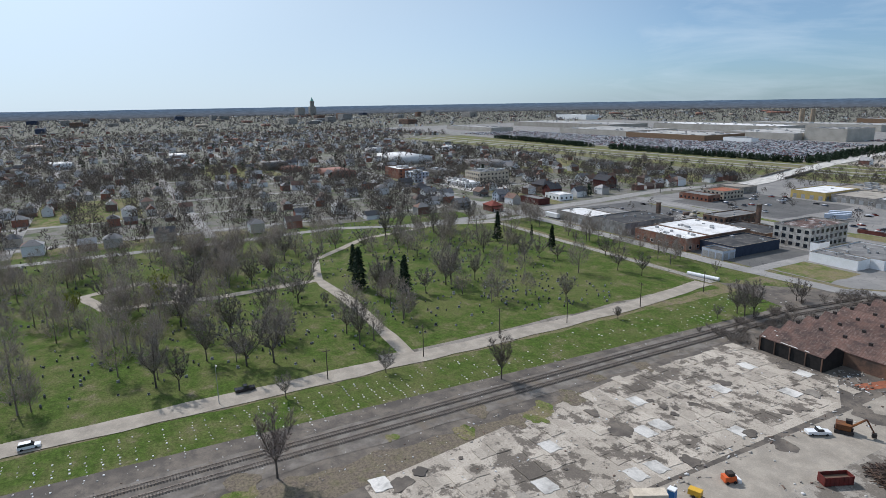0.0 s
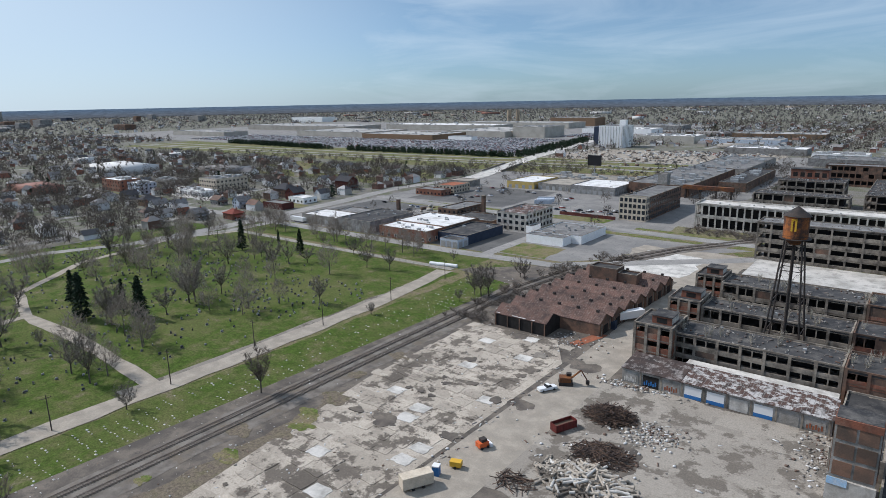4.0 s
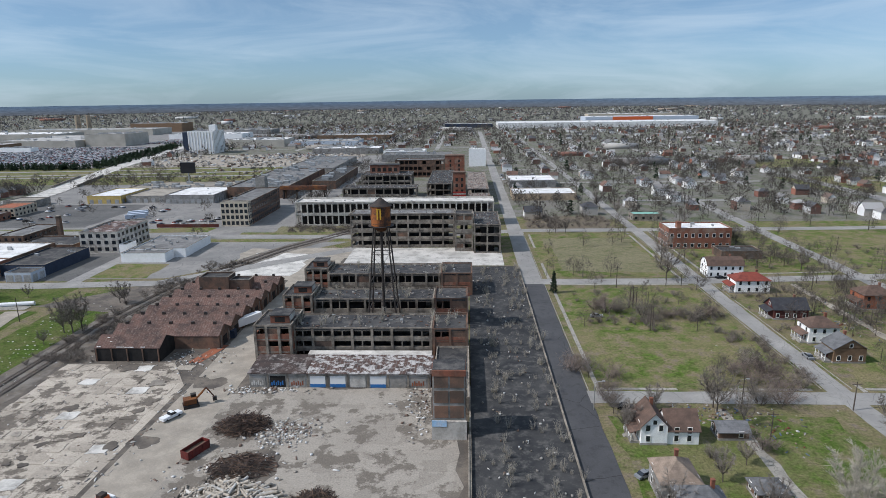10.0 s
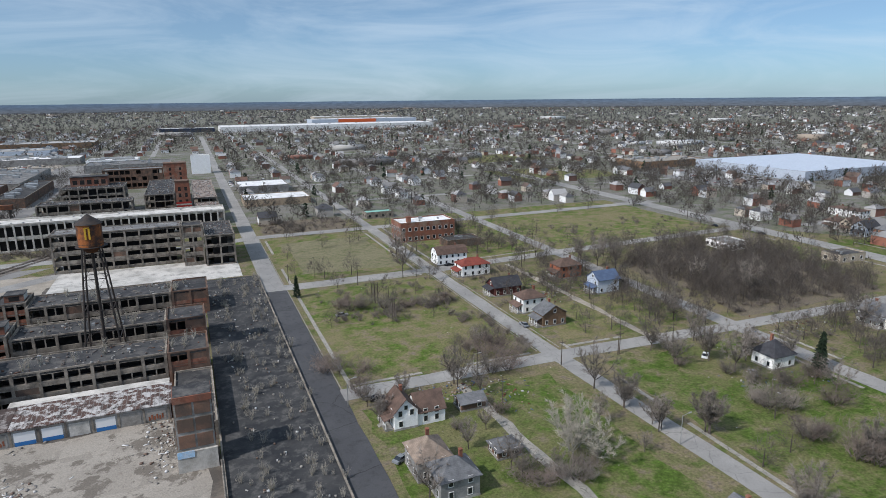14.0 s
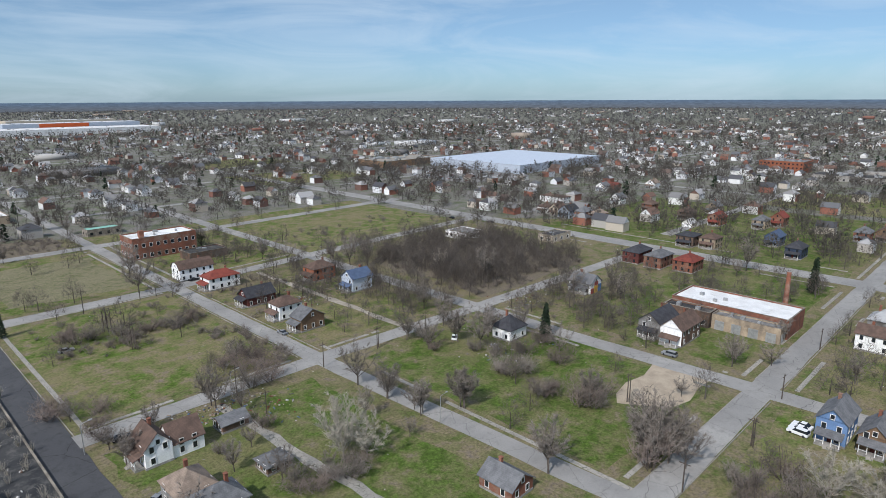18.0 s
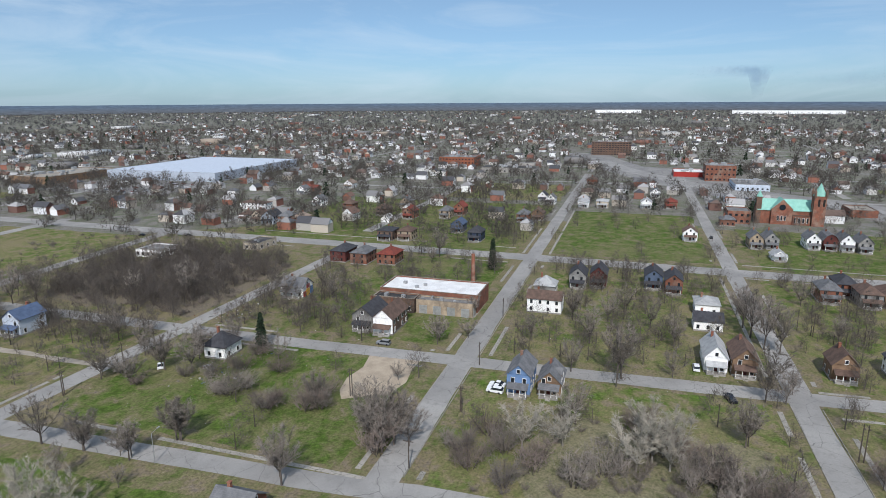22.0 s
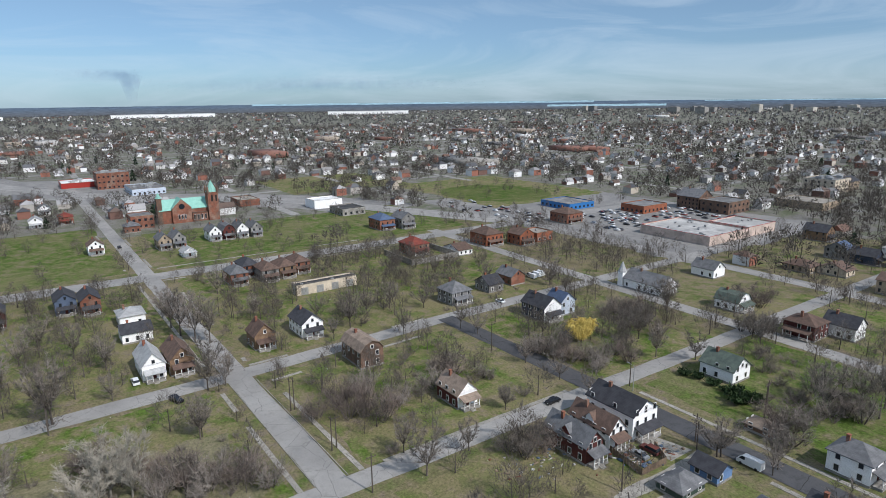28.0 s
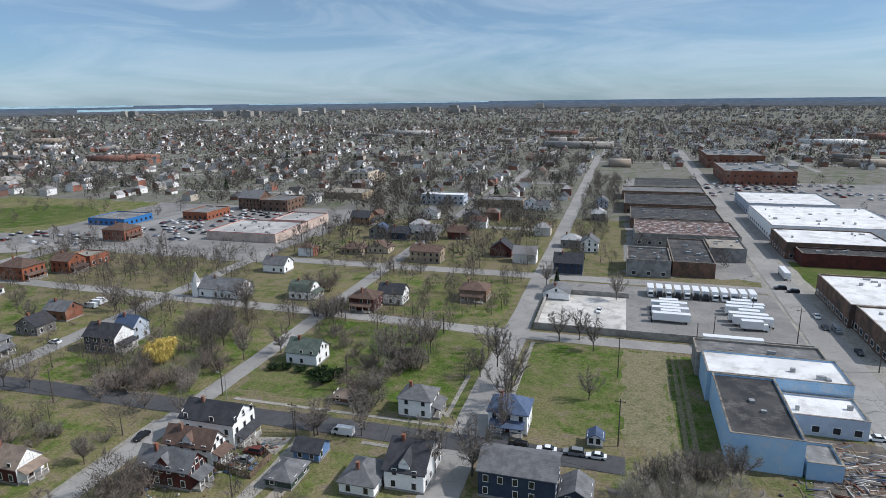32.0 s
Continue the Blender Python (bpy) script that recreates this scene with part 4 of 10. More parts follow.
# cracked floor slabs of the cleared works
field = tagged(new("slab_field", Shape().poly(*[(x, y, 0.06) for x, y in ring([(-112, 40), (-82, 40), (-82, 162), (-92, 178), (-125, 176), (-124, 120)])]).mesh("slab_field", SLAB)), "stained concrete floor of a cleared works", "", "", "structure")
rng = random.Random(11)
slab_meshes = []
for k in range(14):
    w_, d_ = rng.uniform(2.2, 2.95), rng.uniform(1.9, 2.45)
    bite = rng.uniform(0.05, 0.5)
    pts = [(a + rng.uniform(-bite, 0.05) * (1 if a > 0 else -1), b + rng.uniform(-bite, 0.05) * (1 if b > 0 else -1)) for a, b in rough_rect(-w_, w_, -d_, d_, 0.1, 1.2)]
    slab_meshes.append(Shape().slab(ring(pts), 0, 0.12).mesh("floor_slab", PALESLAB if k < 2 else SLAB))
for y in np.arange(44, 176, 5.0):
    for x in np.arange(-123, -83, 6.0):
        if rng.random() < 0.62 and (x > -113 or y > 100 + (-113 - x) * 2):
            ob = new("floor_slab", slab_meshes[rng.randrange(14)])
            ob.parent = field
            ob.matrix_basis = pose(x + rng.uniform(-0.8, 0.8), y + rng.uniform(-0.6, 0.6), rng.uniform(0.02, 0.07), rng.uniform(-0.6, 0.6), rng.uniform(-0.6, 0.6), rng.choice((0, 180)) + rng.uniform(-4, 4))

for k in range(44):
    n = 26
    cx, cy, r = rng.uniform(-122, -83), rng.uniform(46, 176), rng.uniform(0.6, 2.0) ** 1.7
    lobes = [(rng.uniform(0.05, 0.26) / (1 + 0.35 * m), rng.uniform(0, 6.3)) for m in range(6)]
    if cx < -112 and cy < 112:
        continue
    pts = []
    for i in range(n):
        t = 2 * math.pi * i / n
        q = r * max(0.25, 0.8 + sum(a * math.sin((m + 1) * t + b) for m, (a, b) in enumerate(lobes)) + rng.uniform(-0.08, 0.08))
        pts.append((cx + q * 1.3 * math.cos(t), cy + q * 1.1 * math.sin(t)))
    ob = new("dirt_patch", Shape().slab(ring(pts), 0.05, 0.2 + 0.0015 * k).mesh("dirt_patch", DIRT if k % 3 else YARD))
    ob.parent = field


def blob(cx, cy, r, rng, n=24):
    """An uneven rounded outline."""
    lobes = [(rng.uniform(0.05, 0.24) / (1 + 0.35 * m), rng.uniform(0, 6.3)) for m in range(6)]
    out = []
    for i in range(n):
        t = 2 * math.pi * i / n
        q = r * max(0.3, 0.8 + sum(a * math.sin((m + 1) * t + b) for m, (a, b) in enumerate(lobes)) + rng.uniform(-0.06, 0.06))
        out.append((cx + q * 1.25 * math.cos(t), cy + q * math.sin(t)))
    return out


# stains and mud of the yard, grey hardstanding, weeds along the slab
for k, (cx, cy, r, m) in enumerate(((-56, 139, 7, DIRT), (-50, 121, 8, DIRT), (-31, 110, 4, DIRT), (-78, 132, 3.5, DIRT), (-76, 164, 5, DIRT), (-90, 285, 8, DIRT), (-75, 300, 7, TRACK), (-115, 300, 6, STRAW), (-66, 284, 5, DIRT))):
    sheet("yard_patch", blob(cx, cy, r, rng), 0.062 + 0.0012 * k, m)
for k in range(16):
    sheet("weed_patch", blob(-124 + rng.uniform(-5, 8), rng.uniform(0, 170), rng.uniform(1.5, 5), rng), 0.115 + 0.001 * k, BROWN if k % 3 else FIELD)


# ---- the ruined works ----
def box_mesh(name, x, y, z, material, cache={}):
    key = (name, round(x, 2), round(y, 2), round(z, 2), material.name)
    if key not in cache:
        cache[key] = Shape().box(-x / 2, x / 2, -y / 2, y / 2, 0, z).mesh(name, material)
    return cache[key]


def put(name, mesh, parent, x, y, z=0.0, rot=0.0, label=""):
    ob = new(name, mesh)
    ob.parent = parent
    ob.matrix_basis = pose(x, y, z, 0, 0, rot)
    if label:
        tagged(ob, label)
    return ob


def frame_block(name, x0, x1, y0, y1, floors, storey, label, frame_mat, roof_mat, bay=6.0, sill=1.1, infill=None, broken=0.0, seed=0, parapet=0.5, sides="snwe", sill_mat=None):
    """A concrete-frame mill: columns, spandrels, floor slabs, roof; the window bays stand open to a solid block painted
    near black for the inside shade. infill: share of bays bricked up.
    """
    rng = random.Random(seed)
    if y0 > 300:
        sides = sides.replace("n", "")
    w, d, h = x1 - x0, y1 - y0, floors * storey
    TAKEN.append((x0 - 3, x1 + 3, y0 - 3, y1 + 3))
    ob = thing(name, (x0 + x1) / 2, (y0 + y1) / 2, label, "factory")
    sill_mat = sill_mat or frame_mat
    for k in range(1, floors + 1):
        t = 0.45 if k < floors else 0.6
        part("roof" if k == floors else "floor_slab", Shape().box(-w / 2 + 0.15, w / 2 - 0.15, -d / 2 + 0.15, d / 2 - 0.15, k * storey - t, k * storey - 0.02), roof_mat if k == floors else frame_mat, ob)
    # solid block; its near-black colour stands in for the unlit inside
    part("shade_core", Shape().box(-w / 2 + min(3.5, w * 0.3), w / 2 - min(3.5, w * 0.3), -d / 2 + min(3.5, d * 0.3), d / 2 - min(3.5, d * 0.3), 0, h - 0.7), SHADEDARK, ob)
    col = box_mesh("column", 0.8, 0.8, h, frame_mat)
    for side in sides:
        ln = w if side in "sn" else d
        n = max(1, round(ln / bay))
        step = ln / n
        for i in range(n + 1):
            s = -ln / 2 + i * step
            s = max(-ln / 2 + 0.4, min(ln / 2 - 0.4, s))
            x, y = ((s, -d / 2 + 0.4) if side == "s" else (s, d / 2 - 0.4) if side == "n" else (-w / 2 + 0.4, s) if side == "w" else (w / 2 - 0.4, s))
            if side in "we" and i in (0, n) and ("s" in sides or "n" in sides):
                continue
            put("column", col, ob, x, y)
        for i in range(n):
            s = -ln / 2 + (i + 0.5) * step
            for k in range(floors):
                z = k * storey
                if rng.random() < broken:
                    continue
                low = 0.0 if k == 0 else 0.75
                sp = box_mesh("spandrel", step - 0.8, 0.4, sill + low, sill_mat)
                r = 0 if side in "sn" else 90
                x, y = ((s, -d / 2 + 0.35) if side == "s" else (s, d / 2 - 0.35) if side == "n" else (-w / 2 + 0.35, s) if side == "w" else (w / 2 - 0.35, s))
                put("spandrel", sp, ob, x, y, z - low, r)
                if k == floors - 1:
                    put("lintel", box_mesh("lintel", step - 0.8, 0.4, 0.75, frame_mat), ob, x, y, z + storey - 0.75, r)
                if infill and rng.random() < infill:
                    put("brick_infill", box_mesh("brick_infill", step - 0.8, 0.25, storey - sill - 0.75, OLDBRICK), ob, x, y, z + sill, r)
                elif step > 4.5 and y0 < 300 and rng.random() < 0.8:
                    put("mullion", box_mesh("mullion", 0.35, 0.3, storey - sill - 0.75, frame_mat), ob, x, y, z + sill, r)
    pm = Shape().box(-w / 2, w / 2, -d / 2, -d / 2 + 0.35, h, h + parapet).box(-w / 2, w / 2, d / 2 - 0.35, d / 2, h, h + parapet)
    pm.box(-w / 2, -w / 2 + 0.35, -d / 2 + 0.35, d / 2 - 0.35, h, h + parapet).box(w / 2 - 0.35, w / 2, -d / 2 + 0.35, d / 2 - 0.35, h, h + parapet)
    part("parapet", pm, frame_mat, ob)
    for i in range(int(w * d / 220)):
        put("roof_vent", box_mesh("roof_vent", 0.9, 0.9, 0.8, GALV), ob, rng.uniform(-w / 2 + 2, w / 2 - 2), rng.uniform(-d / 2 + 2, d / 2 - 2), h - 0.05)
    return ob


frame_block("ruined_mill", -55, -11.2, 181.5, 195, 3, 3.35, "derelict three-storey concrete mill with gaping bays", CONCRETE, TARROOF, 6.1, 0.75, 0.06, seed=1)
frame_block("mill_stair_block", -66, -54.2, 177.5, 192, 3, 4.1, "brick and concrete corner block of the mill", CONCRETE, TARROOF, 4.0, 1.6, 0.45, seed=2, sill_mat=BRICK)
frame_block("ruined_mill", -56, -12.2, 213, 226, 2, 4.6, "two-storey concrete mill with dark open bays", CONCRETE, TARROOF, 6.2, 1.1, 0.05, seed=3)
frame_block("mill_stair_block", -67, -56.2, 212, 226, 3, 3.6, "brick and concrete corner block of the mill", CONCRETE, TARROOF, 3.8, 1.4, 0.4, seed=4, sill_mat=BRICK)
frame_block("ruined_mill", -58, -11.2, 246, 262, 2, 4.6, "two-storey concrete mill with dark open bays", CONCRETE, TARROOF, 6.2, 1.1, 0.05, seed=5)
frame_block("mill_stair_block", -68.5, -58.2, 249, 262, 3, 3.5, "soot-stained corner block of the mill", CONCRETE, TARROOF, 3.8, 1.3, 0.4, seed=6, sill_mat=BRICK)
frame_block("mill_end_block", -11, 0, 180.5, 195, 3, 3.4, "red brick end block of the mill", OLDBRICK, TARROOF, 5.4, 0.9, 0.65, seed=21, sill_mat=BRICK)
frame_block("mill_end_block", -12, 0, 212, 226, 2, 4.8, "red brick end block of the mill", OLDBRICK, TARROOF, 5.4, 1.2, 0.6, seed=22, sill_mat=BRICK)
frame_block("mill_end_block", -11, 2, 245, 262, 2, 4.8, "red brick end block of the mill", OLDBRICK, TARROOF, 6.0, 1.2, 0.6, seed=23, sill_mat=BRICK)
for x, y, z, w, d in ((-58.5, 184, 12.3, 6.0, 6.5), (-60.5, 219, 10.8, 6.5, 6.0), (-62.5, 256, 10.5, 6.0, 6.0)):
    pent = thing("brick_penthouse", x, y, "red brick stair penthouse on the mill roof", "penthouse", z=z)
    part("wall", Shape().box(-w / 2, w / 2, -d / 2, d / 2, -0.03, 2.4), BRICK, pent)
    part("roof", Shape().box(-w / 2 - 0.25, w / 2 + 0.25, -d / 2 - 0.25, d / 2 + 0.25, 2.4, 2.65), TARROOF, pent)
    # near-black plate on the wall; the opening's shade is in its colour
    part("opening", Shape().box(-1.6, 1.6, -d / 2 - 0.03, -d / 2 + 0.1, 0.3, 1.9), SHADEDARK, pent)
    part("whitewashed_panel", Shape().box(w / 2 - 0.02, w / 2 + 0.04, -d / 2 + 0.3, d / 2 - 0.3, 0.2, 2.2), WHITEFRAME, pent)
frame_block("mill_white", -111, 17, 391, 410, 2, 7.5, "long whitewashed mill with open window bays", WHITEFRAME, PALESLAB, 4.0, 1.3, 0.0, seed=7, parapet=0.9)
frame_block("mill_tall", -64, -7, 331, 346, 4, 4.65, "four-storey ruined mill with stained frame", SOOTFRAME, GREYROOF, 6.3, 1.6, 0.12, seed=8, sill_mat=CONCRETE)
frame_block("mill_tall_stair", -6.6, 3, 322, 334, 4, 5.0, "brick stair block of the ruined mill", SOOTFRAME, TARROOF, 4.8, 2.0, 0.4, seed=9)
frame_block("mill_tall_end", 3.4, 17.5, 318, 356, 3, 5.0, "burnt-out end bay of the ruined mill", SOOTFRAME, TARROOF, 7.0, 0.7, 0.1, seed=10)
frame_block("mill_far", -92, -37, 452, 470, 3, 5.2, "ruined mill with empty floors", SOOTFRAME, TARROOF, 6.0, 1.0, 0.1, 0.08, seed=11)
frame_block("mill_far", -86, -45, 500, 528, 4, 4.8, "stepped ruined mill with empty floors", SOOTFRAME, TARROOF, 6.0, 1.0, 0.1, 0.1, seed=12)
frame_block("mill_far", -32, -12, 486, 580, 3, 4.6, "ruined mill with rubble on its roof", SOOTFRAME, TARROOF, 7.0, 1.0, 0.1, 0.3, seed=13, sides="swe")
frame_block("mill_far", 1, 17, 428, 470, 2, 4.4, "burnt-out frame filled with rubble", SOOTFRAME, RUBBLEROOF, 6.0, 0.6, 0.0, 0.4, seed=16, sides="swe")
frame_block("mill_far", 0, 17, 486, 600, 2, 4.8, "collapsed mill with a roof of rubble", SOOTFRAME, RUBBLEROOF, 6.0, 0.8, 0.0, 0.4, seed=17, sides="swe")
frame_block("mill_far", -74, -23.5, 640, 658, 3, 5.9, "long far wing of the ruined works", OLDBRICK, GREYROOF, 4.6, 1.8, 0.15, 0.0, seed=14)
for x, y, w, d, h in ((-6, 479, 9.5, 9, 23.9), (-12.7, 645, 20, 12, 21.8)):
    shaft = thing("brick_stair_tower", x, y, "red brick stair tower standing over the ruin", "tower")
    part("wall", Shape().box(-w / 2, w / 2, -d / 2, d / 2, 0, h), BRICK, shaft)
    part("cap", Shape().box(-w / 2 - 0.3, w / 2 + 0.3, -d / 2 - 0.3, d / 2 + 0.3, h, h + 0.6), OLDBRICK, shaft)
    for k in range(3):
        for c in (-0.22, 0.22):
            # no hole is cut: a near-black plate paints the shade of one
            part("painted_window_hole", Shape().box(c * w - 0.9, c * w + 0.9, -d / 2 - 0.04, -d / 2 + 0.1, h - 6.5 - 4.5 * k, h - 3.8 - 4.5 * k), SHADEDARK, shaft)
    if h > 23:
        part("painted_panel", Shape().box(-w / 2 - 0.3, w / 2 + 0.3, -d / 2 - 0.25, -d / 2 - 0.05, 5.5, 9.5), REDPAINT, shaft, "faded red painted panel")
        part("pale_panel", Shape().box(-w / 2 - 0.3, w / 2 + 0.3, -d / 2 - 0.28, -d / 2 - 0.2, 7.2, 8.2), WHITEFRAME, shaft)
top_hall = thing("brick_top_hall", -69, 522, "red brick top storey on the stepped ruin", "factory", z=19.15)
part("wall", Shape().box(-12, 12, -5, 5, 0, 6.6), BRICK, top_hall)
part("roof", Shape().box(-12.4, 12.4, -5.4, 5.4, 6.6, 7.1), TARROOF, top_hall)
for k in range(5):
    # again plates on the wall, with the shade of a hole as colour
    part("painted_window_hole", Shape().box(-10.5 + k * 4.6, -7.6 + k * 4.6, -5.05, -4.9, 1.4, 4.6), SHADEDARK, top_hall)


# ---- houses ----
def roof_shape(w, d, h, rh, style, ridge, over=0.45, t=0.18):
    """Roof slabs over a w x d plan with eaves at h."""
    s = Shape()
    if ridge == "y":
        w, d = d, w
    a, b = w / 2 + over, d / 2 + over
    k = rh / (d / 2)
    e = h - over * k

    def slope(lo, hi):
        (p, q), (r, u) = lo, hi
        top = [p, q, r, u] if r != u else [p, q, r]
        n = len(top)
        i = len(s.v)
        s.v += [v for v in top] + [(x, y, z - t) for x, y, z in top]
        s.f += [tuple(range(i, i + n)), tuple(range(i + 2 * n - 1, i + n - 1, -1))]
        s.f += [(i + j, i + n + j, i + n + (j + 1) % n, i + (j + 1) % n) for j in range(n)]

    if style == "hip":
        r = max(0.0, w / 2 - d / 2 * 0.95)
        slope(((-a, -b, e), (a, -b, e)), ((r, 0, h + rh), (-r, 0, h + rh)))
        slope(((a, b, e), (-a, b, e)), ((-r, 0, h + rh), (r, 0, h + rh)))
        slope(((a, -b, e), (a, b, e)), ((r, 0, h + rh), (r, 0, h + rh)))
        slope(((-a, b, e), (-a, -b, e)), ((-r, 0, h + rh), (-r, 0, h + rh)))
    elif style == "gambrel":
        m, mz = d / 2 * 0.62, h + rh * 0.68
        slope(((-a, -b, e), (a, -b, e)), ((a, -m, mz), (-a, -m, mz)))
        slope(((-a, -m, mz), (a, -m, mz)), ((a, 0, h + rh), (-a, 0, h + rh)))
        slope(((a, b, e), (-a, b, e)), ((-a, m, mz), (a, m, mz)))
        slope(((a, m, mz), (-a, m, mz)), ((-a, 0, h + rh), (a, 0, h + rh)))
    elif style == "flat":
        s.box(-w / 2, w / 2, -d / 2, d / 2, h - 0.1, h + 0.02)
        for x0, x1, y0, y1 in ((-a, a, -b, -b + 0.5), (-a, a, b - 0.5, b), (-a, -a + 0.5, -b, b), (a - 0.5, a, -b, b)):
            s.box(x0 * 0.98, x1 * 0.98, y0 * 0.98, y1 * 0.98, h + 0.02, h + 0.45)
    else:
        slope(((-a, -b, e), (a, -b, e)), ((a, 0, h + rh), (-a, 0, h + rh)))
        slope(((a, b, e), (-a, b, e)), ((-a, 0, h + rh), (a, 0, h + rh)))
    if ridge == "y":
        s.v = [(-y, x, z) for x, y, z in s.v]
    return s


def wall_shape(w, d, h, rh, style, ridge):
    s = Shape().box(-w / 2, w / 2, -d / 2, d / 2, 0, h)
    if style in ("gable", "gambrel"):
        u, v = (w, d) if ridge == "x" else (d, w)
        g = Shape()
        lift = 0.12
        if style == "gable":
            prof = [(-v / 2, h - lift), (v / 2, h - lift), (0, h + rh - lift)]
        else:
            prof = [(-v / 2, h - lift), (v / 2, h - lift), (v / 2 * 0.62, h + rh * 0.68 - lift), (0, h + rh - lift), (-v / 2 * 0.62, h + rh * 0.68 - lift)]
        k, n = 0, len(prof)
        g.v = [(-u / 2, a, z) for a, z in prof] + [(u / 2, a, z) for a, z in prof]
        g.f = [tuple(reversed(range(n))), tuple(range(n, 2 * n))] + [(i, (i + 1) % n, n + (i + 1) % n, n + i) for i in range(n)]
        if ridge == "y":
            g.v = [(-y, x, z) for x, y, z in g.v]
        s.add(g)
    return s


WINDOW_CACHE = {}


def window_at(parent, side, s, z, w, d, ww=1.0, wh=1.5, frame_mat=None):
    """A sash window on one wall of a w x d house: frame proud of the wall, pane set back in it."""
    frame_mat = frame_mat or TRIM
    near = parent.location.xy.length < 215
    key = (ww, wh, frame_mat.name, near)
    if key not in WINDOW_CACHE:
        o, i, q = ww / 2 + 0.11, ww / 2, wh / 2
        f = Shape()
        f.v = [(-o, 0, -0.13), (o, 0, -0.13), (o, 0, wh + 0.12), (-o, 0, wh + 0.12), (-o, -0.1, -0.13), (o, -0.1, -0.13), (o, -0.1, wh + 0.12), (-o, -0.1, wh + 0.12),
               (-i, -0.1, 0), (i, -0.1, 0), (i, -0.1, wh), (-i, -0.1, wh), (-i, -0.03, 0), (i, -0.03, 0), (i, -0.03, wh), (-i, -0.03, wh)]
        f.f = [(0, 1, 5, 4), (1, 2, 6, 5), (2, 3, 7, 6), (3, 0, 4, 7), (4, 5, 9, 8), (5, 6, 10, 9), (6, 7, 11, 10), (7, 4, 8, 11), (8, 9, 13, 12), (9, 10, 14, 13), (10, 11, 15, 14), (11, 8, 12, 15), (12, 13, 14, 15)]
        me = f.mesh("window", frame_mat)
        me.materials.append(GLASS)
        if not near:
            me.polygons[12].material_index = 1
        WINDOW_CACHE[key] = (me, Shape().box(-i, i, -0.045, -0.031, 0, wh).mesh("pane", GLASS) if near else None)
    fm, pm = WINDOW_CACHE[key]
    x, y, r = {"s": (s, -d / 2, 0), "n": (s, d / 2, 180), "w": (-w / 2, s, -90), "e": (w / 2, s, 90)}[side]
    win = put("window", fm, parent, x, y, z, r)
    if pm:
        pane = new("pane", pm)
        pane.parent = win
    return win


def house(x, y, w, d, h, style, ridge, rh, wall, roof, label, porch="", name="house", chimney=True, sides="", porch_mat=None, dormer=False, group="", wing=None, front=None):
    TAKEN.append((x - w / 2 - 3, x + w / 2 + 3, y - d / 2 - 3, y + d / 2 + 3))
    ob = thing(name, x, y, label, "house" if name != "garage" else "garage", group)
    rng = random.Random(int(x * 7 + y * 13))
    part("wall", wall_shape(w, d, h, rh, style, ridge), wall, ob)
    part("roof", roof_shape(w, d, h, rh, style, ridge), roof, ob)
    part("foundation", Shape().box(-w / 2 - 0.08, w / 2 + 0.08, -d / 2 - 0.08, d / 2 + 0.08, 0, 0.55), GREYBLOCK, ob)
    if front:
        panel = wall_shape(0.05, d - 0.02, h, rh, style, "x")
        panel.v = [(a - w / 2 - 0.025, b, z - 0.02) for a, b, z in panel.v]
        part("front_siding", panel, front, ob)
    if not sides:
        sides = ("s" if y > 0 else "n") + ("w" if x > 0 else "e") + ("e" if abs(y) > abs(x) * 0.6 and x > 0 else "")
    storeys = max(1, int(h / 2.7) if math.hypot(x, y) > 190 else round(h / 2.6))
    far = math.hypot(x, y) > 262
    glaze = Shape()

    def opening(side, s, z, ww, wh):
        if not far:
            window_at(ob, side, s, z, w, d, ww, wh)
        elif side in "sn":
            v = (d / 2 + 0.03) * (1 if side == "n" else -1)
            glaze.box(s - ww / 2, s + ww / 2, v - 0.04, v + 0.04, z, z + wh)
        else:
            v = (w / 2 + 0.03 + (0.05 if front else 0)) * (1 if side == "e" else -1)
            glaze.box(v - 0.04, v + 0.04, s - ww / 2, s + ww / 2, z, z + wh)

    for side in sides:
        ln = w if side in "sn" else d
        n = max(2, int(ln / 3.0))
        for k in range(storeys):
            for i in range(n):
                if rng.random() < 0.12 or (k == 0 and side == porch and i == n // 2):
                    continue
                opening(side, -ln / 2 + ln * (i + 0.5) / n + rng.uniform(-0.2, 0.2), 0.95 + k * 2.75, 0.95, 1.45)
        if style in ("gable", "gambrel") and ((ridge == "x") == (side in "we")) and rh > 2.2:
            opening(side, 0, h + 0.25, 0.85, 1.1)
    if glaze.v:
        tagged(part("far_glazing", glaze, GLASS, ob), kind="stuff")
    if chimney:
        cx, cy = (w * 0.22, 0.6) if ridge == "x" else (0.6, d * 0.22)
        part("chimney", Shape().box(cx - 0.35, cx + 0.35, cy - 0.35, cy + 0.35, h, h + rh + 0.7).box(cx - 0.42, cx + 0.42, cy - 0.42, cy + 0.42, h + rh + 0.7, h + rh + 0.85), BRICK, ob)
    if dormer:
        s = Shape()
        if ridge == "x":
            s.add(wall_shape(2.4, d / 2, h + rh * 0.35, rh * 0.45, "gable", "y"))
            s.v = [(a, b - d * 0.22 * (1 if y > 0 else -1), z) for a, b, z in s.v]
        else:
            s.add(wall_shape(w / 2, 2.4, h + rh * 0.35, rh * 0.45, "gable", "x"))
            s.v = [(a - w * 0.22 * (1 if x > 0 else -1), b, z) for a, b, z in s.v]
        s.v = [(a, b, max(z, h - 0.2)) for a, b, z in s.v]
        part("dormer", s, wall, ob)
        rs = roof_shape(2.4 if ridge == "x" else w / 2, d / 2 if ridge == "x" else 2.4, h + rh * 0.35, rh * 0.45, "gable", "y" if ridge == "x" else "x", 0.25, 0.12)
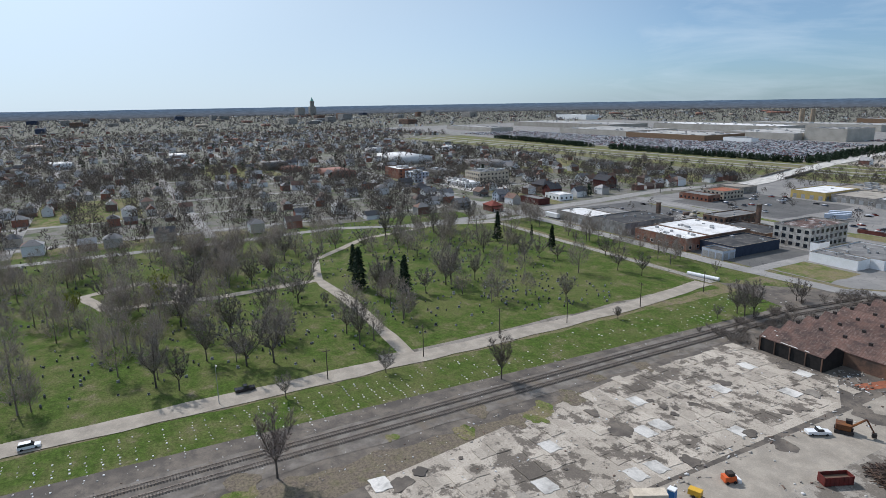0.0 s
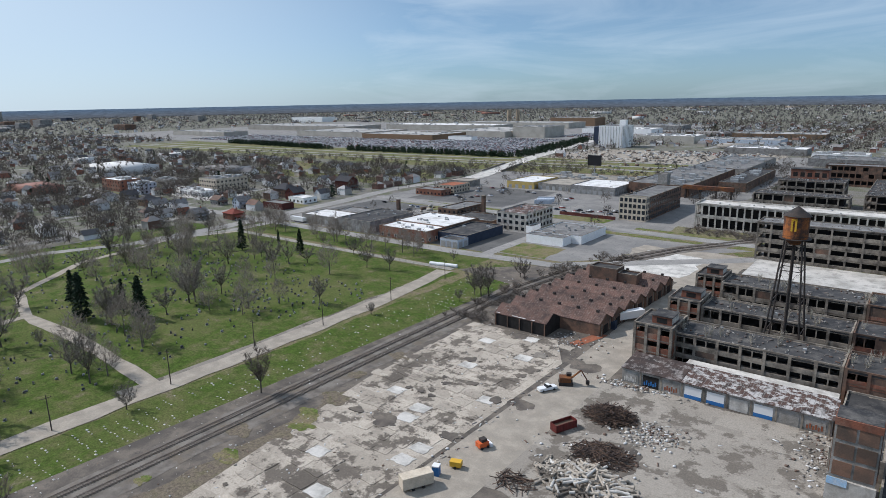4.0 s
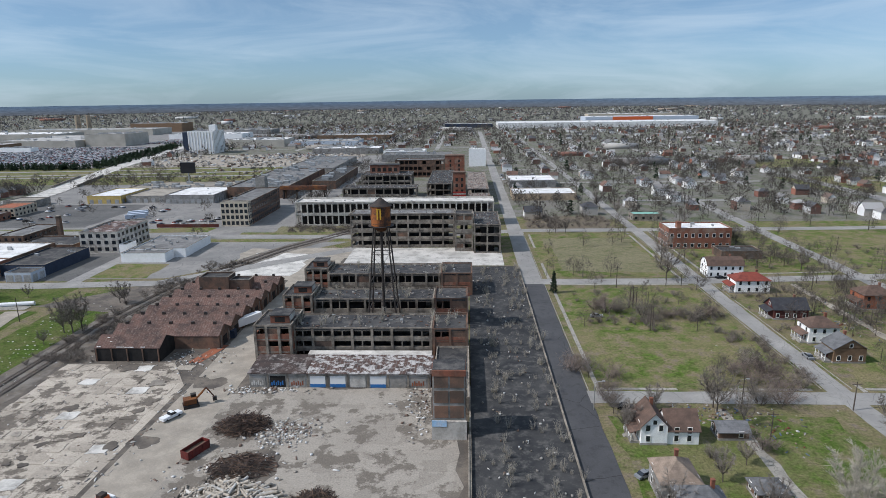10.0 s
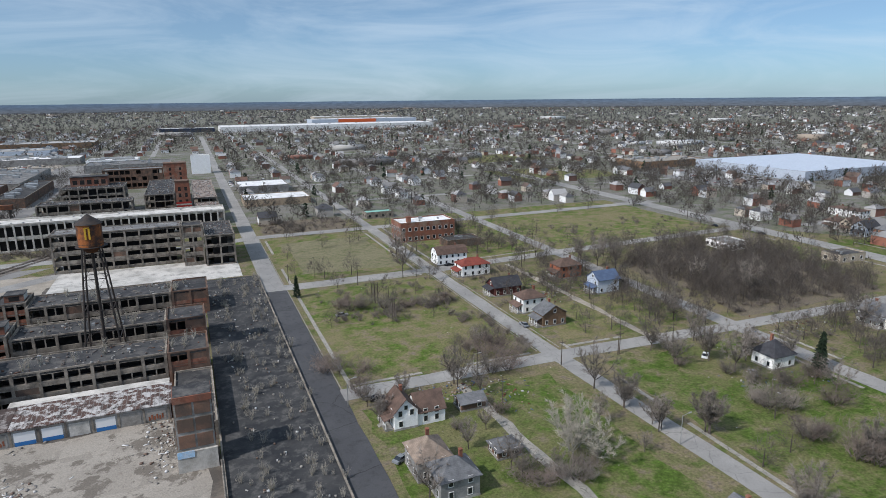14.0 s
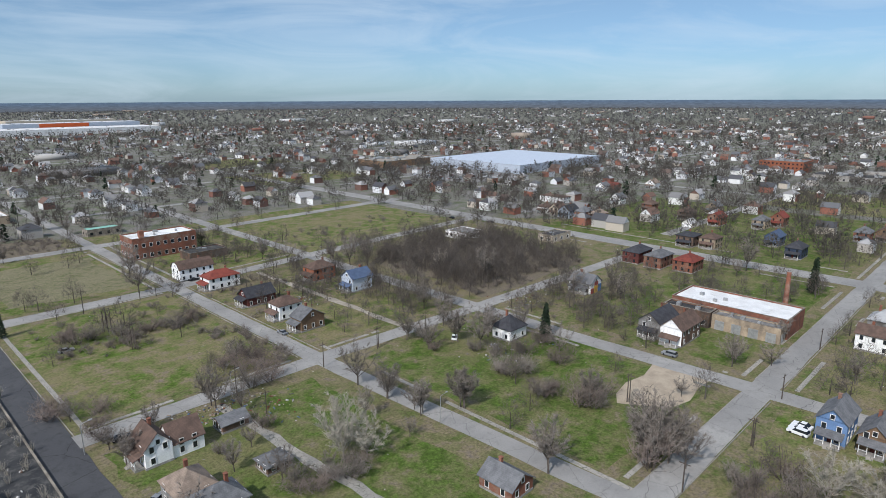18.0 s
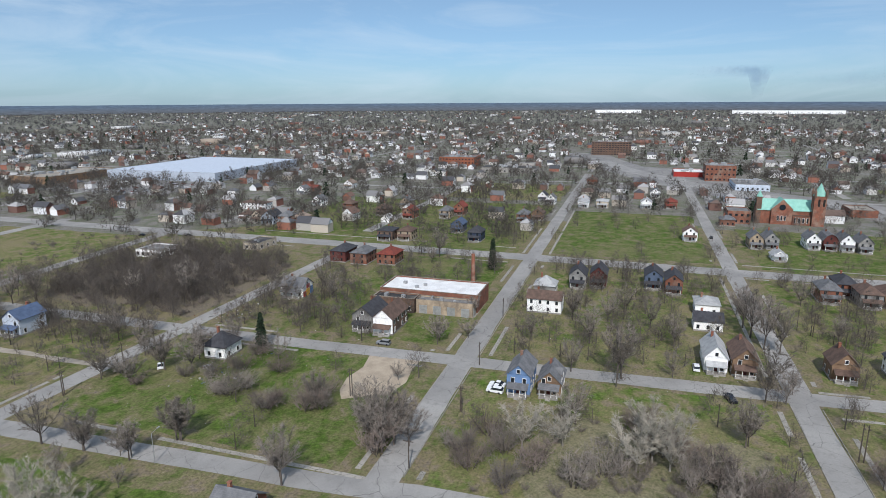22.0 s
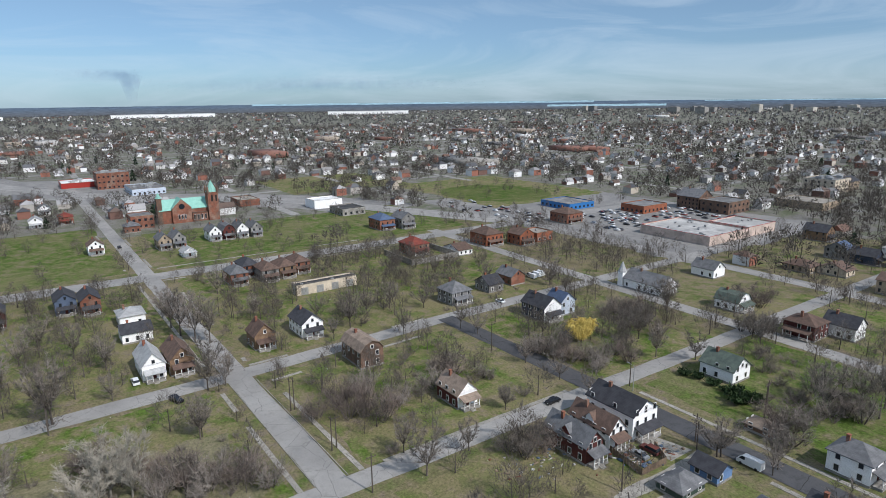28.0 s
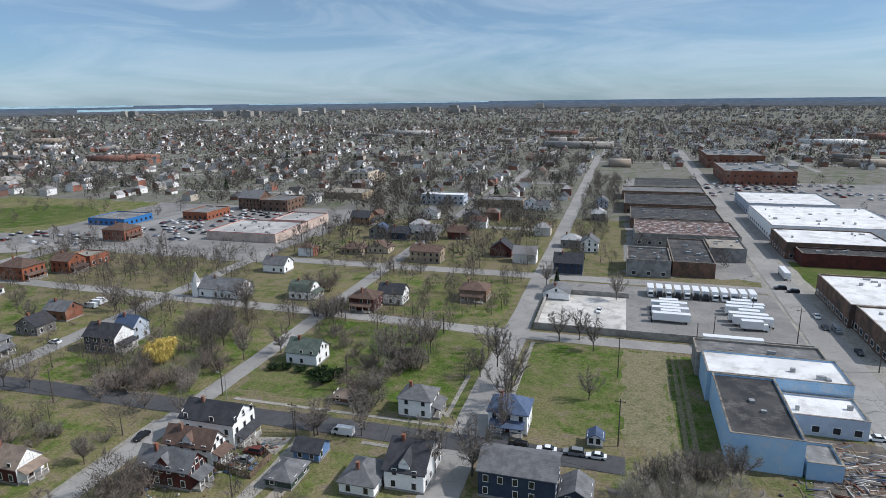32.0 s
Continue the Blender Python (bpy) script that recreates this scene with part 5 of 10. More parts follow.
        o = (0, -d * 0.22 * (1 if y > 0 else -1)) if ridge == "x" else (-w * 0.22 * (1 if x > 0 else -1), 0)
        rs.v = [(a + o[0], b + o[1], z) for a, b, z in rs.v]
        part("dormer_roof", rs, roof, ob)
    if wing:
        ww, wd, wh, wr = wing
        a, b = wall_shape(ww, wd, wh, wr, "gable", "x"), roof_shape(ww, wd, wh, wr, "gable", "x", 0.35, 0.16)
        for q in (a, b):
            q.v = [(px + w / 2 + ww / 2, py, pz) for px, py, pz in q.v]
        part("wing_wall", a, wall, ob)
        part("wing_roof", b, roof, ob)
        for i in range(2):
            for k in range(2):
                fm, pm = WINDOW_CACHE[(0.95, 1.45, TRIM.name, True)]
                win = put("window", fm, ob, w / 2 + ww * (0.3 + 0.4 * i), -wd / 2, 0.9 + k * 2.0)
                pane = new("pane", pm)
                pane.parent = win
    if porch:
        pm = porch_mat or TRIM
        ln = (w if porch in "sn" else d) * 0.82
        dep, ph = 2.2, 2.9
        ax, ay = {"s": (0, -1), "n": (0, 1), "w": (-1, 0), "e": (1, 0)}[porch]
        base = (w if porch in "we" else d) / 2
        hx, hy = (ln / 2, dep / 2) if porch in "sn" else (dep / 2, ln / 2)
        cx, cy = ax * (base + dep / 2), ay * (base + dep / 2)
        part("porch_floor", Shape().box(cx - hx, cx + hx, cy - hy, cy + hy, 0, 0.6), GREYBLOCK, ob)
        pr = Shape()
        o = 0.3
        # lean-to roof falling away from the wall
        if porch in "sn":
            pr.v = [(cx - hx - o, ay * base, ph + 0.9), (cx + hx + o, ay * base, ph + 0.9), (cx + hx + o, ay * (base + dep + o), ph), (cx - hx - o, ay * (base + dep + o), ph)]
        else:
            pr.v = [(ax * base, cy - hy - o, ph + 0.9), (ax * base, cy + hy + o, ph + 0.9), (ax * (base + dep + o), cy + hy + o, ph), (ax * (base + dep + o), cy - hy - o, ph)]
        pr.v += [(a, b, c - 0.16) for a, b, c in pr.v]
        pr.f = [(0, 1, 2, 3), (7, 6, 5, 4), (0, 4, 5, 1), (1, 5, 6, 2), (2, 6, 7, 3), (3, 7, 4, 0)]
        part("porch_roof", pr, roof, ob)
        post = box_mesh("porch_post", 0.18, 0.18, ph - 0.65, pm)
        for i in (0, 3) if far else range(4):
            u = -ln / 2 + 0.2 + (ln - 0.4) * i / 3
            px, py = (u, ay * (base + dep - 0.2)) if porch in "sn" else (ax * (base + dep - 0.2), u)
            put("porch_post", post, ob, px, py, 0.6)
        for a0, a1 in ((-ln / 2 + 0.2, -0.8), (0.8, ln / 2 - 0.2)):
            q = base + dep - 0.2
            rail = Shape().box(a0, a1, ay * q - 0.05, ay * q + 0.05, 1.3, 1.4) if porch in "sn" else Shape().box(ax * q - 0.05, ax * q + 0.05, a0, a1, 1.3, 1.4)
            part("porch_rail", rail, pm, ob)
        st = Shape()
        for i in range(3):
            r = base + dep + 0.3 * i
            if porch in "sn":
                st.box(-0.7, 0.7, min(ay * r, ay * (r + 0.3)), max(ay * r, ay * (r + 0.3)), 0, 0.45 - 0.15 * i)
            else:
                st.box(min(ax * r, ax * (r + 0.3)), max(ax * r, ax * (r + 0.3)), -0.7, 0.7, 0, 0.45 - 0.15 * i)
        part("step", st, WALKWAY, ob)
        dm = box_mesh("door", 0.95, 0.08, 2.05, MAROON)
        put("door", dm, ob, ax * (base + 0.04), ay * (base + 0.04), 0.6, 0 if porch in "sn" else 90)
    return ob


def flat_block(name, x0, x1, y0, y1, h, wall, roof, label, category="building", bays=0, doors=0, vents=6, parapet=0.5, sides="", rows=1, band_mat=None, win=(1.6, 1.6)):
    """A flat-roofed building: walls with a parapet, sunk roof, windows or roller doors, roof boxes."""
    w, d = x1 - x0, y1 - y0
    x, y = (x0 + x1) / 2, (y0 + y1) / 2
    TAKEN.append((x0 - 3, x1 + 3, y0 - 3, y1 + 3))
    ob = thing(name, x, y, label, category)
    rng = random.Random(int(x * 3 + y * 5))
    t = 0.35
    s = Shape()
    for a0, a1, b0, b1 in ((-w / 2, w / 2, -d / 2, -d / 2 + t), (-w / 2, w / 2, d / 2 - t, d / 2), (-w / 2, -w / 2 + t, -d / 2 + t, d / 2 - t), (w / 2 - t, w / 2, -d / 2 + t, d / 2 - t)):
        s.box(a0, a1, b0, b1, 0, h + parapet)
    part("wall", s, wall, ob)
    part("roof", Shape().box(-w / 2 + t, w / 2 - t, -d / 2 + t, d / 2 - t, h - 0.4, h), roof, ob)
    if parapet:
        cp = Shape()
        for a0, a1, b0, b1 in ((-w / 2 - 0.05, w / 2 + 0.05, -d / 2 - 0.05, -d / 2 + t + 0.05), (-w / 2 - 0.05, w / 2 + 0.05, d / 2 - t - 0.05, d / 2 + 0.05), (-w / 2 - 0.05, -w / 2 + t + 0.05, -d / 2 + t + 0.05, d / 2 - t - 0.05), (w / 2 - t - 0.05, w / 2 + 0.05, -d / 2 + t + 0.05, d / 2 - t - 0.05)):
            cp.box(a0, a1, b0, b1, h + parapet, h + parapet + 0.12)
        part("coping", cp, band_mat or CONCRETE, ob)
    if not sides:
        sides = ("s" if y > 0 else "n") + ("w" if x > 0 else "e")
    for side in sides:
        ln = w if side in "sn" else d
        n = int(ln / bays) if bays else 0
        if n and math.hypot(x, y) > 380:
            s = Shape()
            for i in range(n):
                for k in range(rows):
                    u, z = -ln / 2 + ln * (i + 0.5) / n, 1.0 + k * (h / max(rows, 1))
                    if side in "sn":
                        v = (d / 2 + 0.03) * (1 if side == "n" else -1)
                        s.box(u - win[0] / 2, u + win[0] / 2, v - 0.05, v + 0.05, z, z + win[1])
                    else:
                        v = (w / 2 + 0.03) * (1 if side == "e" else -1)
                        s.box(v - 0.05, v + 0.05, u - win[0] / 2, u + win[0] / 2, z, z + win[1])
            tagged(part("far_glazing", s, GLASS, ob), kind="stuff")
            n = 0
        for i in range(n):
            for k in range(rows):
                window_at(ob, side, -ln / 2 + ln * (i + 0.5) / n, 1.0 + k * (h / max(rows, 1)), w, d, win[0], win[1], band_mat)
        m = int(ln / doors) if doors else 0
        dm = box_mesh("roller_door", 3.2, 0.12, min(3.4, h - 0.8), GALV) if doors else None
        for i in range(m):
            u = -ln / 2 + ln * (i + 0.5) / m
            px, py, r = {"s": (u, -d / 2 - 0.05, 0), "n": (u, d / 2 + 0.05, 0), "w": (-w / 2 - 0.05, u, 90), "e": (w / 2 + 0.05, u, 90)}[side]
            put("roller_door", dm, ob, px, py, 0, r)
    if math.hypot(x, y) > 600 and vents:
        s = Shape()
        for i in range(vents * 3):
            u, v, q = rng.uniform(-w / 2 + 5, w / 2 - 5), rng.uniform(-d / 2 + 5, d / 2 - 5), rng.uniform(1, 3.5)
            s.box(u - q, u + q, v - q * 0.6, v + q * 0.6, h - 0.02, h + rng.uniform(1, 2.6))
        tagged(part("roof_plant", s, GALV, ob), kind="stuff")
        vents = 0
    for i in range(vents if math.hypot(x, y) < 450 else vents // 3):
        sx = rng.choice((0.8, 1.2, 2.2))
        put("roof_unit", box_mesh("roof_unit", sx, rng.choice((0.8, 1.4)), rng.choice((0.6, 1.1)), GALV), ob, rng.uniform(-w / 2 + 2, w / 2 - 2), rng.uniform(-d / 2 + 2, d / 2 - 2), h - 0.02)
    return ob


# ---- houses, block by block ----
house(43.5, 136.7, 6.1, 8.3, 5.1, "gable", "y", 3.2, WHITEWALL, BROWNSHINGLE, "white two-storey house with patched brown roof", "w", wing=(7.5, 7.5, 3.8, 3.6))
house(42.4, 114.6, 7.8, 8.7, 5.3, "hip", "y", 2.7, GREYWALL, TANSHINGLE, "derelict house with torn tan roof")
house(44.6, 105.6, 8.7, 7.8, 5.3, "hip", "x", 2.7, GREYWALL, GREYSHINGLE, "derelict house with slate grey roof")
house(61.1, 113.8, 6.1, 5.2, 2.5, "hip", "x", 1.3, OLDBRICK, GREYSHINGLE, "small derelict outbuilding with grey roof", name='outbuilding', chimney=False)
house(62.9, 137.4, 7.0, 5.2, 2.5, "gable", "x", 1.3, OLDBRICK, GREYSHINGLE, "collapsed garage among debris piles", name='shed', chimney=False)
house(91.1, 71.8, 7.0, 8.7, 3.2, "gable", "y", 2.3, BRICK, GREYSHINGLE, "low brick house with grey roof")
house(115.0, 275.8, 15.7, 8.7, 5.9, "gambrel", "x", 2.9, WHITEWALL, BROWNSHINGLE, "white and brown house with gambrel roof on a corner")
house(117.0, 252.8, 13.9, 8.7, 5.7, "hip", "x", 2.3, WHITEWALL, REDSHINGLE, "long white house with dull red hip roof", "w")
house(117.0, 221.2, 12.2, 7.8, 4.2, "gable", "x", 3.1, MAROON, DARKSHINGLE, "dark maroon house with black gable roof", "w")
house(116.1, 198.4, 9.6, 7.8, 6.1, "hip", "x", 2.3, WHITEWALL, BROWNSHINGLE, "white two-storey house with brown hip roof", "w")
house(115.5, 182.8, 9.6, 7.0, 4.9, "gable", "y", 2.9, BROWNWALL, GREYSHINGLE, "brown house with white front and grey roof", "w")
house(154.5, 232.3, 11.3, 8.7, 6.1, "hip", "x", 2.5, ORANGEBRICK, BROWNSHINGLE, "orange brick two-storey house with hip roof", "w")
house(156.4, 206.9, 10.4, 7.8, 6.3, "gable", "x", 2.9, PALEBLUE, BLUESHINGLE, "pale blue two-storey house with slate blue roof", "w")
house(158.7, 125.0, 8.7, 7.8, 4.6, "hip", "y", 3.6, WHITEWALL, DARKSHINGLE, "small white house with black hip roof among scrub")
painted = house(222.0, 134.8, 8.4, 10.4, 4.8, "gable", "y", 3.1, WHITEWALL, GREYSHINGLE, "white house with bright painted panels", "w")
for x0, x1, z0, z1, paint in ((-3.9, -1.6, 0.4, 2.6, REDPAINT), (-1.4, 1.3, 0.3, 3.3, YELLOWPAINT), (1.5, 3.9, 0.4, 3.6, BLUEPAINT), (-1.2, 1.4, 3.5, 5.2, REDPAINT)):
    part("painted_panel", Shape().box(x0, x1, -5.34, -5.24, z0, z1), paint, painted)
flat_block("white_workshop", 257, 272, 236, 252, 3.6, WHITEWALL, GREYROOF, "low white workshop at the edge of the wood", "workshop", 3, 0, 3)
house(282.8, 142.9, 13.9, 8.7, 6.1, "hip", "x", 2.3, MAROON, DARKSHINGLE, "dark red brick house near the boulevard")
house(281.1, 130.9, 13.1, 8.7, 6.1, "hip", "x", 2.3, BRICK, GREYSHINGLE, "red brick house near the boulevard")
house(283.7, 117.3, 12.2, 9.6, 5.7, "hip", "x", 2.5, BRICK, REDSHINGLE, "red brick house with red hip roof")
house(196.9, 81.9, 14.8, 7.4, 6.1, "gable", "x", 3.2, OLDBRICK, BROWNSHINGLE, "brick house with white front gable and porch", "w", front=WHITEWALL)
house(197.9, 90.3, 13.9, 7.8, 5.9, "gable", "x", 3.1, GREYWALL, DARKSHINGLE, "derelict grey wooden house", "w")
house(163.1, 27.9, 11.3, 6.5, 6.3, "gable", "x", 2.9, BLUEWALL, GREYSHINGLE, "blue two-storey house with white trim", "w")
house(164.3, 19.6, 10.0, 6.4, 4.4, "gable", "x", 3.0, BROWNWALL, GREYSHINGLE, "collapsing derelict brown house with a grey roof", "w", dormer=True)
house(231.7, 31.2, 7.8, 13.1, 5.9, "gable", "y", 2.3, WHITEWALL, BROWNSHINGLE, "cream house with broad brown roof")
house(253.9, 34.2, 8.7, 8.7, 4.8, "hip", "y", 3.1, GREYWALL, PALESHINGLE, "grey house with pale hip roof")
house(270.3, 22.1, 11.3, 7.0, 6.1, "gable", "x", 3.2, GREYWALL, DARKSHINGLE, "derelict dark house behind bare trees", "w")
house(274.2, 13.6, 11.3, 7.0, 6.1, "gable", "x", 3.2, MAROON, DARKSHINGLE, "derelict dark brick house behind bare trees", "w")
house(278.1, -9.4, 12.2, 7.4, 6.1, "gable", "x", 2.7, SLATEWALL, DARKSHINGLE, "blue house with dark gable roof", "w")
house(273.4, -17.4, 13.1, 7.0, 6.1, "gable", "x", 2.7, BRICK, DARKSHINGLE, "red brick house with white porch", "w")
house(248.0, -28.4, 10.4, 8.7, 4.4, "hip", "y", 2.0, WHITEWALL, PALESHINGLE, "white house with pale grey roof")
house(229.0, -27.1, 8.7, 9.6, 4.0, "gable", "y", 2.2, WHITEWALL, DARKSHINGLE, "white house with dark gable roof")
house(195.8, -25.9, 13.9, 6.5, 5.1, "gable", "x", 3.6, WHITEWALL, PALESHINGLE, "white front-gabled house on a green lawn", "w")
house(194.8, -33.8, 13.1, 7.0, 5.5, "gable", "x", 3.4, BROWNWALL, BROWNSHINGLE, "brown house with columned porch", "w")
house(344.4, -71.0, 8.7, 7.0, 2.8, "gable", "x", 2.7, WHITEWALL, PALESHINGLE, "small white gabled bungalow house", "w")
house(277.6, -76.5, 12.2, 7.8, 5.9, "hip", "x", 2.5, BRICK, GREYSHINGLE, "two-storey house in a row off the boulevard", "w", group='houses in the row')
house(288.6, -85.1, 12.2, 7.8, 5.9, "hip", "x", 2.5, BRICK, DARKSHINGLE, "two-storey house in a row off the boulevard", "w", group='houses in the row')
house(275.6, -90.0, 12.2, 7.8, 5.9, "hip", "x", 2.5, GREYWALL, BROWNSHINGLE, "two-storey house in a row off the boulevard", "w", group='houses in the row')
house(276.7, -98.6, 12.2, 7.8, 5.9, "hip", "x", 2.5, BROWNWALL, BROWNSHINGLE, "two-storey house in a row off the boulevard", "w", group='houses in the row')
house(280.3, -107.2, 12.2, 7.8, 5.9, "hip", "x", 2.5, BRICK, BROWNSHINGLE, "two-storey house in a row off the boulevard", "w", group='houses in the row')
house(197.2, -60.8, 8.7, 7.0, 5.3, "gable", "x", 3.6, BROWNWALL, BROWNSHINGLE, "brown derelict house with steep roof", "w")
house(199.4, -77.8, 12.2, 7.8, 5.5, "gable", "x", 3.1, WHITEWALL, DARKSHINGLE, "white two-storey house with dark roof", "w")
house(165.7, -82.7, 13.1, 7.8, 5.9, "gambrel", "x", 2.9, OLDBRICK, TANSHINGLE, "derelict brick house with sagging tan roof")
house(126.3, -91.0, 9.6, 6.5, 4.4, "gable", "x", 3.1, MAROON, TANSHINGLE, "small house with white front and tan roof", "w", front=WHITEWALL)
house(162.0, -156.0, 12.2, 8.7, 5.7, "gable", "x", 3.4, NAVYWALL, DARKSHINGLE, "dark house with white gable front", "w", front=WHITEWALL)
house(161.0, -165.0, 7.8, 7.8, 5.7, "gable", "x", 3.2, PALEBLUE, BLUESHINGLE, "pale blue house with slate roof")
house(196.3, -140.5, 10.4, 9.5, 5.7, "hip", "x", 3.1, GREYWALL, GREYSHINGLE, "weathered grey house with broad hip roof", "w")
house(200.5, -162.0, 9.6, 7.8, 3.8, "gable", "y", 2.9, GREYWALL, DARKSHINGLE, "low white house with dark roof")
house(203.2, -176.3, 10.4, 7.8, 4.4, "gable", "x", 2.7, BRICK, GREYSHINGLE, "brick bungalow with vans parked beside")
house(92.5, -163.6, 10.4, 8.7, 4.4, "gable", "x", 3.2, WHITEWALL, GREENSHINGLE, "white and green house with torn roof")
house(69.0, -142.1, 7.0, 5.2, 2.1, "hip", "x", 1.4, OLDBRICK, TANSHINGLE, "fallen-in low brick outbuilding ruin", name='shed', chimney=False)
house(158.8, -216.0, 19.1, 10.4, 4.4, "gable", "x", 3.6, WHITEWALL, GREYSHINGLE, "white wooden church hall with grey roof")
house(125.0, -221.8, 9.6, 8.7, 4.2, "gambrel", "x", 3.2, WHITEWALL, GREENSHINGLE, "white house with green-grey gambrel roof", "w")
house(157.5, -256.0, 11.3, 8.7, 4.4, "gable", "x", 3.2, WHITEWALL, GREYSHINGLE, "white house with dark grey roof")
house(94.5, -215.0, 10.4, 9.6, 5.7, "hip", "y", 2.5, MAROON, BROWNSHINGLE, "brick house with maroon hip roof", "n")
house(86.5, -224.5, 10.4, 7.8, 5.1, "gable", "x", 3.1, WHITEWALL, DARKSHINGLE, "white house with dark grey roof")
house(65.8, -115.1, 6.4, 5.6, 2.7, "gable", "x", 1.8, BLUEWALL, DARKSHINGLE, "blue garage with charcoal roof", name='garage', chimney=False)
house(66.5, -105.3, 6.1, 7.8, 2.5, "hip", "y", 1.8, DARKGREEN, GREYSHINGLE, "dark green garage with grey roof", name='garage', chimney=False)
house(40.5, -114.0, 8.7, 13.1, 4.9, "gable", "x", 4.0, WHITEWALL, DARKSHINGLE, "white house with charcoal cross-gabled roof", dormer=True)
house(49.5, -108.2, 7.8, 9.6, 3.2, "hip", "y", 2.3, WHITEWALL, GREYSHINGLE, "mint-white bungalow with grey hip roof")
house(48.2, -141.2, 8.7, 7.8, 5.5, "hip", "x", 2.3, WHITEWALL, GREYSHINGLE, "white two-storey house with grey hip roof", "w")
house(23.8, -140.2, 9.6, 8.7, 5.9, "hip", "x", 2.7, WHITEWALL, BLUESHINGLE, "white two-storey house with blue hip roof", "n")
house(2.9, -136.8, 3.5, 3.5, 2.5, "gable", "y", 1.1, WHITEWALL, BLUESHINGLE, "small white garden shed with blue roof", name='shed', chimney=False)
house(17.4, -115.4, 15.7, 10.4, 6.3, "gable", "x", 2.3, NAVYWALL, GREYSHINGLE, "dark two-storey flats with grey roof", chimney=False)
house(5.7, -114.7, 6.1, 7.0, 2.5, "gable", "y", 1.8, NAVYWALL, GREYSHINGLE, "grey-roofed garage beside the flats", name='garage', chimney=False)
house(55.6, -236.9, 11.3, 9.6, 5.3, "hip", "x", 2.3, BROWNWALL, BROWNSHINGLE, "brown house with porch by the street", "n")
house(22.1, -285.7, 13.1, 8.7, 5.9, "gable", "x", 3.8, NAVYWALL, DARKSHINGLE, "dark house with steep black roof and white gables")
house(23.4, -246.6, 10.4, 7.8, 3.4, "gable", "y", 2.5, WHITEWALL, GREYSHINGLE, "small white house behind the yard wall")
house(93.0, -291.0, 15.7, 9.6, 6.1, "gable", "x", 2.5, TANBRICK, BROWNSHINGLE, "tan brick terrace of houses")
house(58.4, -311.2, 11.3, 10.4, 4.6, "gable", "y", 4.1, MAROON, DARKSHINGLE, "dark brick house with pointed gable")
house(108.3, -338.9, 12.2, 8.7, 5.7, "gable", "x", 3.1, GREYWALL, GREYSHINGLE, "grey house on the far block")
house(136.5, -298.8, 12.2, 10.4, 3.4, "hip", "x", 2.2, TANBRICK, BROWNSHINGLE, "low tan brick building with hip roof")
house(136.3, -336.0, 11.3, 7.8, 5.7, "gable", "y", 3.1, GREYWALL, BLUESHINGLE, "grey-blue house on the far block")
house(25.5, -339.2, 10.4, 8.7, 4.8, "hip", "x", 2.5, GREYWALL, PALESHINGLE, "grey house with pale roof")
house(64.5, -452.7, 8.7, 7.0, 5.7, "gable", "y", 2.7, WHITEWALL, GREYSHINGLE, "white house beyond the crossing")
house(334.5, 139.2, 11.3, 9.6, 6.1, "hip", "x", 1.4, OLDBRICK, DARKSHINGLE, "dark brick two-storey flats with low roof", "w")
house(337.4, 128.2, 10.4, 8.7, 5.9, "hip", "x", 2.2, TANBRICK, BROWNSHINGLE, "tan brick two-storey house with brown roof", "w")
house(367.1, 104.9, 10.4, 7.8, 5.7, "gable", "x", 2.7, SLATEWALL, BLUESHINGLE, "slate blue two-storey house with porch", "w")
house(345.6, 88.1, 11.3, 7.8, 5.9, "hip", "x", 2.7, NAVYWALL, DARKSHINGLE, "black-roofed dark house behind bare trees", "w")
house(409.6, 126.1, 10.4, 7.8, 5.9, "hip", "x", 2.7, TANBRICK, GREYSHINGLE, "tan brick house with grey hip roof", "w")
house(425.3, 120.2, 10.4, 7.8, 6.1, "gable", "x", 3.1, BRICK, REDSHINGLE, "red brick house with steep red roof", "w")
house(410.9, 72.0, 10.4, 7.8, 5.9, "hip", "x", 2.7, BRICK, GREYSHINGLE, "brick house with grey hip roof and white porch", "w")
house(419.7, 63.4, 9.6, 7.8, 5.3, "gable", "x", 2.9, BROWNWALL, BROWNSHINGLE, "brown house with brown gable roof", "w")
house(501.3, 72.3, 9.6, 7.0, 5.1, "gable", "x", 3.2, WHITEWALL, DARKSHINGLE, "white house with dark gable roof", "w")
house(487.3, 63.6, 9.6, 7.0, 5.3, "gable", "x", 3.2, WHITEWALL, GREYSHINGLE, "white gable-fronted house with grey roof", "w")
house(479.1, 38.0, 9.6, 7.8, 5.1, "hip", "x", 2.2, WHITEWALL, PALESHINGLE, "white two-storey house with pale roof", "w")
house(482.0, 24.2, 9.6, 8.7, 5.5, "hip", "x", 1.4, CREAMWALL, PALESHINGLE, "cream two-storey flats with low roof", "w")
house(487.6, -7.3, 9.6, 7.8, 5.3, "gable", "x", 2.7, WHITEWALL, PALESHINGLE, "white gable-fronted house with pale roof", "w")
house(493.0, -25.0, 10.4, 8.7, 5.5, "hip", "x", 2.3, BRICK, REDSHINGLE, "red brick house with red hip roof", "w")
house(545.0, -14.8, 9.6, 7.8, 5.3, "gable", "x", 2.7, WHITEWALL, GREYSHINGLE, "white house with grey gable roof", "w")
house(608.8, 41.1, 11.3, 9.6, 6.3, "hip", "x", 2.2, BRICK, BROWNSHINGLE, "red brick two-storey house by the avenue", "w")
house(380.6, -31.0, 9.6, 7.8, 5.5, "gable", "x", 2.9, WHITEWALL, BROWNSHINGLE, "white house with brown gable roof on the lawn", "w")
